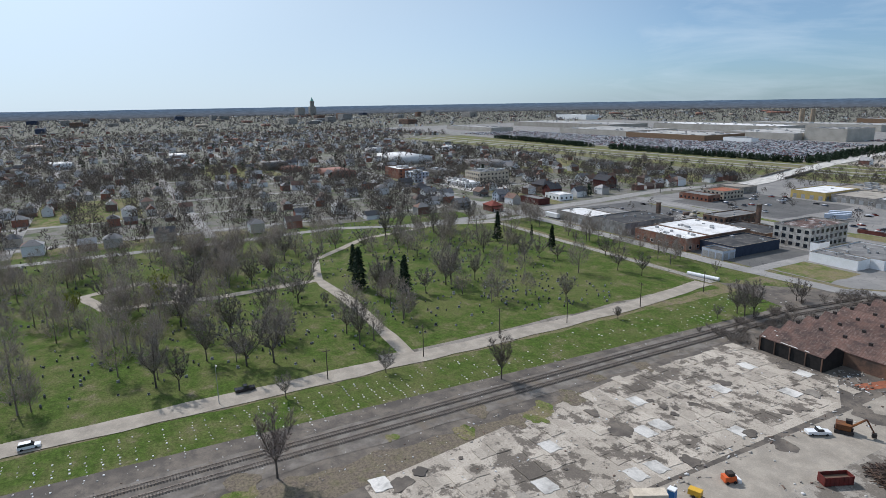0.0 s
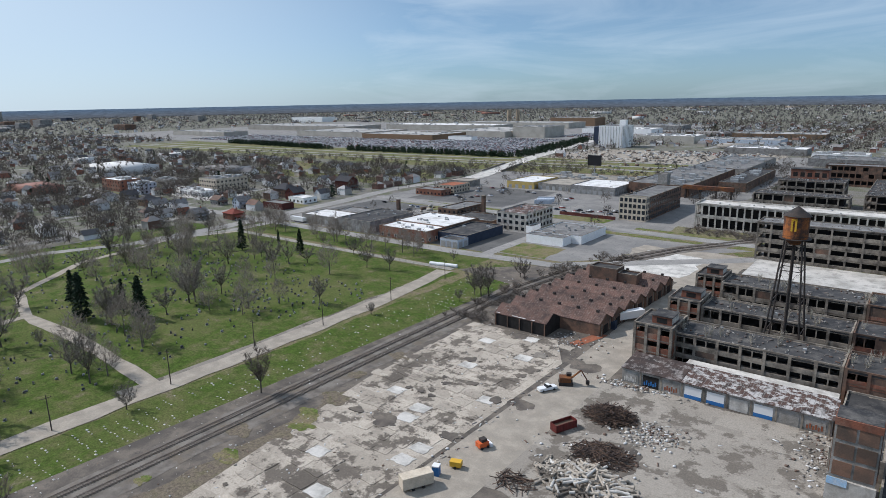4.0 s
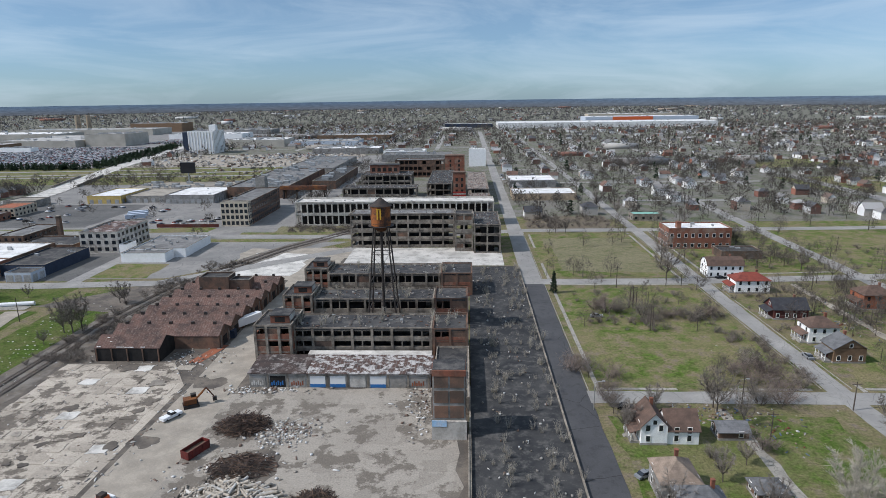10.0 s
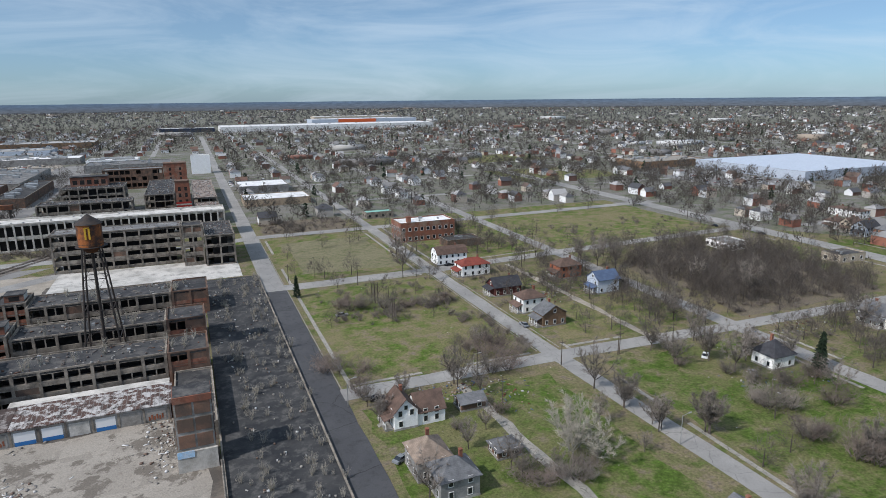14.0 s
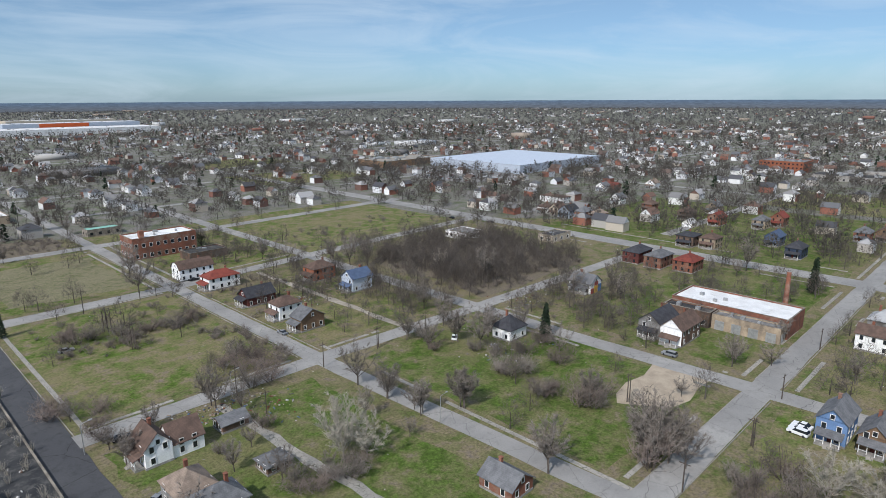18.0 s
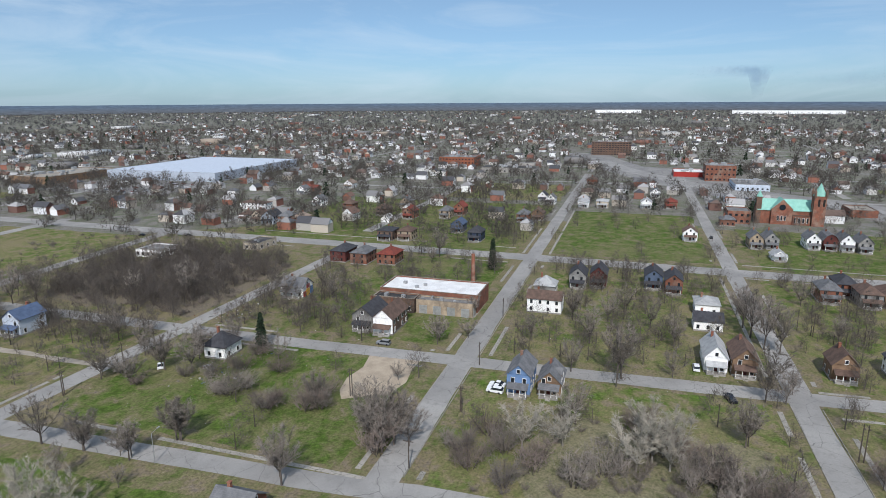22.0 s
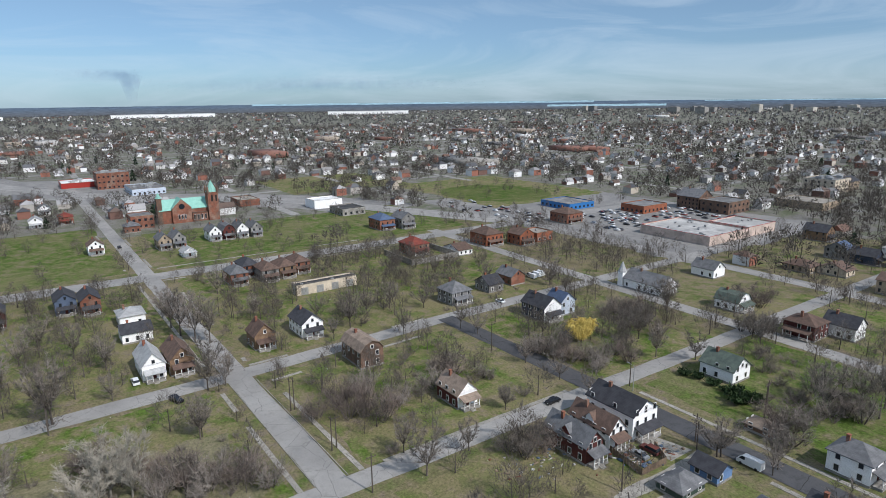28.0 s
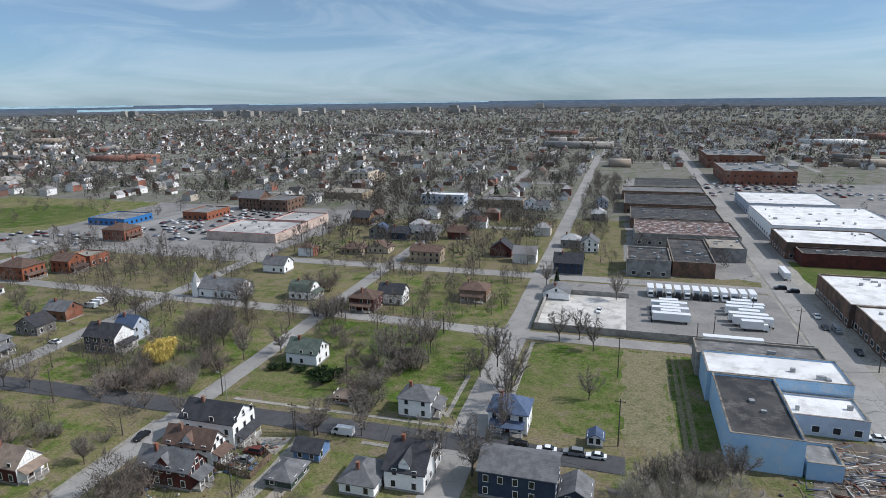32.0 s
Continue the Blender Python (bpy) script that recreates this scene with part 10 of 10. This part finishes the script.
# ---- far town: streets, houses, trees ----
def zone(p):
    """Which points lie in the housing quarters rather than works, graves or lots."""
    x, y = p[:, 0], p[:, 1]
    ok = np.hypot(x, y) > 300
    ok &= ~((x > -402) & (x < -60) & (y > -150) & (y < 300))
    ok &= ~((x > -378) & (x < 30) & (y > 255) & (y < 1000))
    ok &= ~((x > -1350) & (x < -378) & (y > 560) & (y < 770))
    ok &= ~((x > -1900) & (x < -440) & (y > 750) & (y < 1700))
    ok &= ~((x > -320) & (x < 28) & (y < -190) & (y > -760))
    ok &= ~((x > 170) & (x < 425) & (y < -262) & (y > -425))
    ok &= ~((x > 36) & (x < 300) & (y > -280) & (y < 400))
    ok &= ~((x > 300) & (x < 470) & (y > -42) & (y < 46))
    ok &= ~((x > 322) & (x < 440) & (y < -42) & (y > -240))
    ok &= ~((x > 60) & (x < 660) & (y > 1620) & (y < 1990))
    ok &= ~((x > 360) & (x < 525) & (y > -425) & (y < -290))
    return ok


lanes = Shape()
for k in range(-34, 40):
    x = 102 + 75 * k
    for y0, y1 in ((480, 1500), (-1500, -480)) if -420 < x < 480 else ((-1500, 1500),):
        seg = [(x, y) for y in np.arange(y0, y1 + 1, 85)]
        for a, b in zip(seg, seg[1:]):
            q = np.array([[(a[0] + b[0]) / 2, (a[1] + b[1]) / 2]])
            if zone(q)[0] and free(q, 4)[0] and np.hypot(*q[0]) < 1900 and gen.random() < 0.8:
                lanes.add(strip([a, b], 7.0, 0.03 + 0.002 * (k % 5)))
for k in range(-18, 20):
    y = 52 + 108 * k
    seg = [(x, y) for x in np.arange(-1900, 1901, 75)]
    for a, b in zip(seg, seg[1:]):
        q = np.array([[(a[0] + b[0]) / 2, (a[1] + b[1]) / 2]])
        if zone(q)[0] and free(q, 4)[0] and 330 < np.hypot(*q[0]) < 1900 and gen.random() < 0.85:
            lanes.add(strip([a, b], 7.0, 0.045 + 0.002 * (k % 5)))
setting("far_streets", lanes, ROAD, "grey residential streets")

walls, roofs_, HW, HR = [], [], [], []
for w, d, h, rh, style, ridge in ((8, 12, 5.6, 3.4, "gable", "y"), (12, 8, 5.2, 3.4, "gable", "x"), (9, 11, 6.0, 2.8, "hip", "y"), (8, 11, 3.4, 3.2, "gable", "y"), (11, 9, 6.2, 2.6, "hip", "x")):
    full = roof_shape(w, d, h, rh, style, ridge, 0.4, 0.15)
    lid, q = Shape(), len(full.f)
    for face in full.f:
        pts = [full.v[i] for i in face]
        a, b, c = (Vector(v) for v in pts[:3])
        if (b - a).cross(c - a).normalized().z > 0.3:
            lid.poly(*pts)
    HR.append(array(lid))
    wl_ = Shape()
    for face in wall_shape(w, d, h, rh, style, ridge).f:
        pts = [wall_shape(w, d, h, rh, style, ridge).v[i] for i in face]
        a, b, c = (Vector(v) for v in pts[:3])
        if abs((b - a).cross(c - a).normalized().z) < 0.2:
            wl_.poly(*pts)
    HW.append((np.array(wl_.v, dtype=float), wl_.f))
cand = []
for i in range(-60, 64):
    for j in range(-130, 140):
        x = 102 + 75 * (i // 2) + (17 if i % 2 == 0 else 58)
        y = 52 + 13.5 * j
        r = math.hypot(x, y)
        if 300 < r < 1900:
            keep = 0.32 if x < -60 else 0.3 if r < 950 else 0.2
            if gen.random() < keep:
                cand.append((x + gen.normal(0, 1.0), y + gen.normal(0, 1.2)))
cand = np.array(cand)
cand = cand[zone(cand) & free(cand, 4)]
rr = gen.uniform(1900, 4600, 2000) ** 1.0
aa = gen.uniform(0, 2 * math.pi, 2000)
outer = np.stack([rr * np.cos(aa), rr * np.sin(aa)], -1)
outer = outer[zone(outer)]
rows_h = rows_for(np.concatenate([cand, outer]), 0.75, 1.02, 5)
rows_h = [(x, y, (0 if gen.random() < 0.75 else 1.571) + gen.normal(0, 0.02), s, k) for x, y, a, s, k in rows_h]
joined("far_house_walls", "walls of the far housing quarters", HW, rows_h, FARWALL)
joined("far_house_roofs", "roofs of the far housing quarters", HR, rows_h, FARROOF)


def clumped(p):
    """Thins the points out into loose groves with open lawns between."""
    w = np.sin(p[:, 0] / 19 + 2 * np.sin(p[:, 1] / 31)) + np.sin(p[:, 1] / 15 + 2 * np.sin(p[:, 0] / 43)) + np.sin((p[:, 0] + p[:, 1]) / 67)
    return gen.uniform(-2.2, 2.2, len(p)) < w + 1.1


def annulus(n, r0, r1):
    r = np.sqrt(gen.uniform(r0 * r0, r1 * r1, n))
    a = gen.uniform(0, 2 * math.pi, n)
    return np.stack([r * np.cos(a), r * np.sin(a)], -1)


p = np.concatenate([annulus(10500, 300, 820), np.stack([gen.uniform(-1000, -392, 1800), gen.uniform(-500, 560, 1800)], -1)])
p = p[zone(p) & free(p, 1.5) & clumped(p)]
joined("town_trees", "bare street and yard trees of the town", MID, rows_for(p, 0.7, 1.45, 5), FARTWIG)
p = annulus(32000, 820, 2000)
p = p[zone(p) & free(p, 1.5) & clumped(p)]
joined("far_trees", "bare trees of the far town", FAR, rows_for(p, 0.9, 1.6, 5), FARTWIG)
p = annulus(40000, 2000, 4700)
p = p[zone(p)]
joined("farthest_trees", "bare trees out to the horizon", VFAR, rows_for(p, 0.9, 1.7, 5), HAZETWIG)
belt = np.concatenate([np.stack([np.linspace(-780, -466, 90), np.linspace(735, 745, 90)], -1), np.stack([np.linspace(-458, -520, 90), np.linspace(760, 1110, 90)], -1), np.stack([np.linspace(-1150, -830, 120), np.linspace(760, 735, 120)], -1)])
belt = np.repeat(belt, 3, 0) + gen.normal(0, 6, (900, 2))
joined("evergreen_belt", "dark evergreen belt along the car plant", CONES, rows_for(belt, 0.5, 0.85, 2), NEEDLES)
p = annulus(900, 300, 1800)
p = p[zone(p) & free(p, 1.5)]
joined("town_conifers", "scattered dark conifers of the town", CONES, rows_for(p, 0.5, 1.1, 2), NEEDLES)
p = np.concatenate([spots(70, -372, -150, 270, 640), spots(160, -900, -160, 590, 640, 0), spots(60, -300, -60, 640, 900), spots(120, -140, -112, 480, 760, 0), spots(70, -260, -4, -640, -290), spots(160, -100, -62, 400, 720, 0), spots(120, -420, -300, 560, 760)])
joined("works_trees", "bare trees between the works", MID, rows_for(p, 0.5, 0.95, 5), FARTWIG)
# larger flat roofs in the far town
fl = [array(Shape().box(-22, 22, -12, 12, 0, 6)), array(Shape().box(-40, 40, -18, 18, 0, 8)), array(Shape().box(-14, 14, -14, 14, 0, 9))]
p = np.concatenate([annulus(260, 1000, 4600), annulus(90, 700, 1600)])
p = p[zone(p)]
p = p[free(p, 14)]
joined("far_flat_roofs", "far shops and works with flat roofs", fl, [(x, y, 0.0, s * 0.8, k) for x, y, a, s, k in rows_for(p, 0.7, 1.5, 3)], FARSHOP)
for k, (x0, x1, y0, y1) in enumerate(((-345, -215, 378, 384), (-200, -162, 374, 388), (-110, -64, 364, 372), (-640, -480, 262, 268), (-490, -425, 300, 318), (-640, -560, 350, 400), (-440, -385, 305, 318), (-700, -400, 440, 480), (-700, -410, 500, 560), (300, 420, 520, 620), (500, 600, 60, 160), (520, 640, -320, -200), (-900, -720, 100, 180), (320, 440, 700, 800), (-620, -500, -60, 20))):
    sheet("green_lot", rough_rect(x0, x1, y0, y1, 2, 12), 0.03 + 0.001 * k, FIELD, "green vacant land")
stock = np.concatenate([spots(500, -425, -155, 765, 925, 0), spots(120, -300, -160, 640, 760, 0), spots(90, -300, -210, 340, 375, 0)])
joined("yard_stock", "stacked goods and scrap in the yards", [array(Shape().box(-3, 3, -1.2, 1.2, 0, 2.4)), array(Shape().box(-1.5, 1.5, -1.5, 1.5, 0, 1.2))], rows_for(stock, 0.25, 0.9, 2), RUBBLE)

# horizon: all round, a glowing backdrop of hazed woods, with strips of lake
def horizon(name, a0, a1, r, z0, z1, wave, material, label):
    s = Shape()
    n = max(8, int((a1 - a0) / 0.5))
    tops = [z1 + wave * (noise.noise((i * 0.35, 0, 1)) + 0.5 * noise.noise((i * 1.3, 4, 1))) for i in range(n + 1)]
    for i in range(n):
        t0, t1 = radians(a0 + (a1 - a0) * i / n), radians(a0 + (a1 - a0) * (i + 1) / n)
        s.poly((r * math.sin(t0), r * math.cos(t0), z0), (r * math.sin(t1), r * math.cos(t1), z0), (r * math.sin(t1), r * math.cos(t1), tops[i + 1]), (r * math.sin(t0), r * math.cos(t0), tops[i]))
    return setting(name, s, material, label)


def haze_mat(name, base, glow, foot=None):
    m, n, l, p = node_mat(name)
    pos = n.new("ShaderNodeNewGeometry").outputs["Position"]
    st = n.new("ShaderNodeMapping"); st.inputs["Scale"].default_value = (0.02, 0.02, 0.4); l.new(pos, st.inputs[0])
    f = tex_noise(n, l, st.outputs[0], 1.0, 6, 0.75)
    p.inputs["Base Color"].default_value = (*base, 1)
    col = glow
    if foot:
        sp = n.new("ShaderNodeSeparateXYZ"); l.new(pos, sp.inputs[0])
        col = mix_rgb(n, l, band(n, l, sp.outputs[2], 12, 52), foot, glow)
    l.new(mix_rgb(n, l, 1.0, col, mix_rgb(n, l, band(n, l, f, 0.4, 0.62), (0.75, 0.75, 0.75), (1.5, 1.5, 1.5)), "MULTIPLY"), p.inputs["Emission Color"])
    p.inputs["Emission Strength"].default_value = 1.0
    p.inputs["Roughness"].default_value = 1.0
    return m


# haze is put into the glow: duller at the foot, bluer towards the top
HORIZON = haze_mat("hazed_woods", (0.02, 0.025, 0.03), (0.08, 0.122, 0.18), (0.095, 0.108, 0.125))
# pale sky light on the water is put into the glow
LAKE = haze_mat("glowing_lake", (0.02, 0.03, 0.03), (0.3, 0.46, 0.54))
horizon("backdrop", 0, 360, 4850, -2, 57, 1.0, HORIZON, "glowing backdrop of wooded distance with blue-grey haze in its colour")
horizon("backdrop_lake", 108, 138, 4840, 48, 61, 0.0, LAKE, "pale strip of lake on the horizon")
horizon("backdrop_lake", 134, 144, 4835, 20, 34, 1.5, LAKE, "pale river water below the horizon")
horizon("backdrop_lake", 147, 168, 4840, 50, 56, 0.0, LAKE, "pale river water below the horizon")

# a far column of smoke over the lake shore, drifting north in a thin plume
def smoke_mat(name, most, power):
    m, n, l, p = node_mat(name)
    co = n.new("ShaderNodeTexCoord")
    sp = n.new("ShaderNodeSeparateXYZ"); l.new(co.outputs["Generated"], sp.inputs[0])
    f = band(n, l, tex_noise(n, l, n.new("ShaderNodeNewGeometry").outputs["Position"], 0.01, 5, 0.6), 0.2, 0.75, most)
    for k in (1, 2):
        r = n.new("ShaderNodeValToRGB")
        e = r.color_ramp.elements
        e[0].position, e[0].color = 0.0, (0, 0, 0, 1)
        e[1].position, e[1].color = 1.0, (0, 0, 0, 1)
        x = e.new(power[k - 1]); x.color = (1, 1, 1, 1)
        r.color_ramp.interpolation = "EASE"
        l.new(sp.outputs[k], r.inputs[0])
        mu = n.new("ShaderNodeMath"); mu.operation = "MULTIPLY"; l.new(f, mu.inputs[0]); l.new(r.outputs[0], mu.inputs[1])
        f = mu.outputs[0]
    mixs, clear, out = n.new("ShaderNodeMixShader"), n.new("ShaderNodeBsdfTransparent"), n["Material Output"]
    l.new(f, mixs.inputs[0]); l.new(clear.outputs[0], mixs.inputs[1]); l.new(p.outputs[0], mixs.inputs[2]); l.new(mixs.outputs[0], out.inputs["Surface"])
    p.inputs["Base Color"].default_value = (0.02, 0.03, 0.045, 1)
    # the sheets emit blue-grey: sky light is put into their colour
    p.inputs["Emission Color"].default_value = (0.16, 0.26, 0.39, 1)
    p.inputs["Emission Strength"].default_value = 1.0
    return m


def sky_spot(az, el, r=4870):
    a, e = radians(az), radians(el)
    return (r * math.sin(a), r * math.cos(a), 80 + r * math.tan(e))


def sky_sheet(name, az0, az1, el0, el1, foot, material, label):
    """A standing sheet between two bearings, narrowed at its foot."""
    s = Shape()
    for i in range(8):
        e0, e1 = el0 + (el1 - el0) * i / 8, el0 + (el1 - el0) * (i + 1) / 8
        k0, k1 = foot + (1 - foot) * (i / 8) ** 1.5, foot + (1 - foot) * ((i + 1) / 8) ** 1.5
        c, h = (az0 + az1) / 2, (az1 - az0) / 2
        s.poly(sky_spot(c - h * k0, e0), sky_spot(c + h * k0, e0), sky_spot(c + h * k1, e1), sky_spot(c - h * k1, e1))
    setting(name, s, material, label)


sky_sheet("backdrop_smoke", 97.6, 99.9, -0.1, 2.6, 0.3, smoke_mat("smoke_column", 0.95, (0.5, 0.6)), "faint smoke column far over the horizon")
sky_sheet("backdrop_smoke", 93.0, 100.0, 1.5, 2.7, 1.0, smoke_mat("smoke_plume", 0.75, (0.22, 0.65)), "thin blue-grey plume drifting from the smoke")
sky_sheet("backdrop_cloud", 97.0, 132.0, 0.5, 2.2, 1.0, smoke_mat("low_cloud_bank", 0.42, (0.55, 0.45)), "low blue-grey cloud bank over the lake")


# ---- machines and small things in the works yard ----
def skip_bin(x, y, rot):
    ob = thing("waste_skip", x, y, "long dark red open-topped waste skip", "skip", rot=rot)
    part("floor_plate", Shape().box(-3.2, 3.2, -1.2, 1.2, 0.15, 0.3), SKIPRED, ob)
    for a in ((-3.2, 3.2, -1.25, -1.15), (-3.2, 3.2, 1.15, 1.25), (-3.25, -3.15, -1.15, 1.15), (3.15, 3.25, -1.15, 1.15)):
        part("side_wall", Shape().box(*a, 0.15, 2.1), SKIPRED, ob)
    rib = box_mesh("rib", 0.12, 0.12, 1.9, SKIPRED)
    for i in range(7):
        for v in (-1.3, 1.3):
            put("rib", rib, ob, -3 + i, v, 0.15)
    part("load", Shape().box(-3.1, 3.1, -1.1, 1.1, 0.3, 1.3), SCRAP, ob)


skip_bin(-63.6, 127.5, 66)
dig = thing("excavator", -74.6, 150, "rusty brown tracked excavator", "excavator", rot=30)
for v in (-1.2, 1.2):
    part("track", Shape().box(-2.0, 2.0, v - 0.3, v + 0.3, 0, 0.9), DARKSTEEL, dig)
part("body", Shape().box(-1.8, 1.4, -1.3, 1.3, 1.0, 2.4), RUST, dig)
part("cab", Shape().box(0.2, 1.6, 0.1, 1.3, 2.4, 3.2).box(0.2, 1.6, 0.1, 1.3, 1.2, 2.4), DARKSTEEL, dig)
part("boom", Shape().beam((1.2, -0.3, 1.8), (4.2, -0.3, 4.6), 0.3, 0.25, 6), RUST, dig)
part("stick", Shape().beam((4.2, -0.3, 4.6), (6.0, -0.3, 1.6), 0.22, 0.18, 6), RUST, dig)
part("bucket", Shape().box(5.6, 6.6, -0.8, 0.2, 0.5, 1.5), DARKSTEEL, dig)
vehicle(-77, 143.5, 60, WHITEPAINT, "pickup", "white pickup in the works lane")
ld = thing("skid_loader", -74.8, 108.6, "orange skid loader in the lane", "loader", rot=70)
part("body", Shape().box(-1.6, 1.0, -0.9, 0.9, 0.5, 1.7), ORANGEPAINT, ld)
part("cab", Shape().box(-0.8, 0.7, -0.7, 0.7, 1.7, 2.4), DARKSTEEL, ld)
part("bucket", Shape().box(1.3, 2.1, -1.1, 1.1, 0.1, 0.9), WHITEPAINT, ld)
for u in (-1.0, 0.7):
    for v in (-1.0, 1.0):
        put("wheel", WHEEL, ld, u, v, 0.05)
gn = thing("compressor", -75, 98.2, "yellow towed compressor in the lane", "machine", rot=20)
part("body", Shape().box(-1.3, 1.3, -0.8, 0.8, 0.5, 1.7), YELLOWPAINT, gn)
part("drawbar", Shape().beam((1.3, 0, 0.6), (2.5, 0, 0.5), 0.06, 0.06, 5), DARKSTEEL, gn)
for v in (-0.85, 0.85):
    put("wheel", WHEEL, gn, 0, v)
tl = thing("portable_toilet", -76.8, 93.4, "blue portable toilet with white roof", "toilet", rot=20)
part("cabin", Shape().box(-0.75, 0.75, -0.75, 0.75, 0, 2.2), BLUEPAINT, tl)
part("roof", Shape().box(-0.8, 0.8, -0.8, 0.8, 2.2, 2.45), WHITEPAINT, tl)
bt = thing("site_trailer", -77.5, 87.5, "beige site trailer in the lane", "trailer", rot=62)
part("body", Shape().box(-3.5, 3.5, -1.3, 1.3, 0.7, 3.3), CREAMWALL, bt)
for u in (-1.2, 1.2):
    for v in (-1.2, 1.2):
        put("wheel", WHEEL, bt, u, v)
tr = thing("semi_trailer", -80.5, 210, "white freight trailer by the sheds", "trailer", rot=58)
part("cargo_box", Shape().box(-6.5, 6.5, -1.3, 1.3, 1.1, 3.9), WHITEPAINT, tr)
for u in (-5.2, -4.0, 4.5):
    for v in (-1.1, 1.1):
        put("wheel", WHEEL, tr, u, v, 0.1)
bn = thing("dark_container", -83.5, 199.5, "dark steel container by the sheds", "container", rot=4)
part("body", Shape().box(-3, 3, -1.25, 1.25, 0, 2.8), NAVYWALL, bn)
for x, y in ((-186, 232), (-181, 233)):
    rl = thing("wrapped_bale", x, y, "long white wrapped bale on the ground", "bale", rot=10)
    part("roll", Shape().beam((-5, 0, 0.8), (5, 0, 0.8), 0.9, 0.9, 10), WHITEPAINT, rl)
sheet("brick_paving", [(-88, 178), (-84, 178), (-80, 192), (-84, 192)], 0.09, ORANGEBRICK, "patch of red brick paving")


# back yards behind the three houses
fence = thing("board_fence", 79.5, -107.5, "weathered dark board fence round a yard", "fence")
for (ax, ay), (bx, by) in (((-5.2, 4.6), (5.2, 2.9)), ((-5.2, 4.6), (-5.4, -3.6)), ((-5.4, -3.6), (0.6, -7.2))):
    ln = math.hypot(bx - ax, by - ay)
    k = int(ln / 0.9)
    a = math.degrees(math.atan2(by - ay, bx - ax))
    for i in range(k):
        u = (i + 0.5) / k
        put("board", box_mesh("board", 0.84, 0.05, 1.7, FENCEWOOD), fence, ax + (bx - ax) * u, ay + (by - ay) * u, 0, a)
litter("yard_clutter", "old tyres, boards and scrap in a back yard", np.concatenate([heap(70, 79.5, -107, 2.6, 2.2), heap(30, 78, -116, 2.6, 2)]), 0.3, 1.3, JUNK)
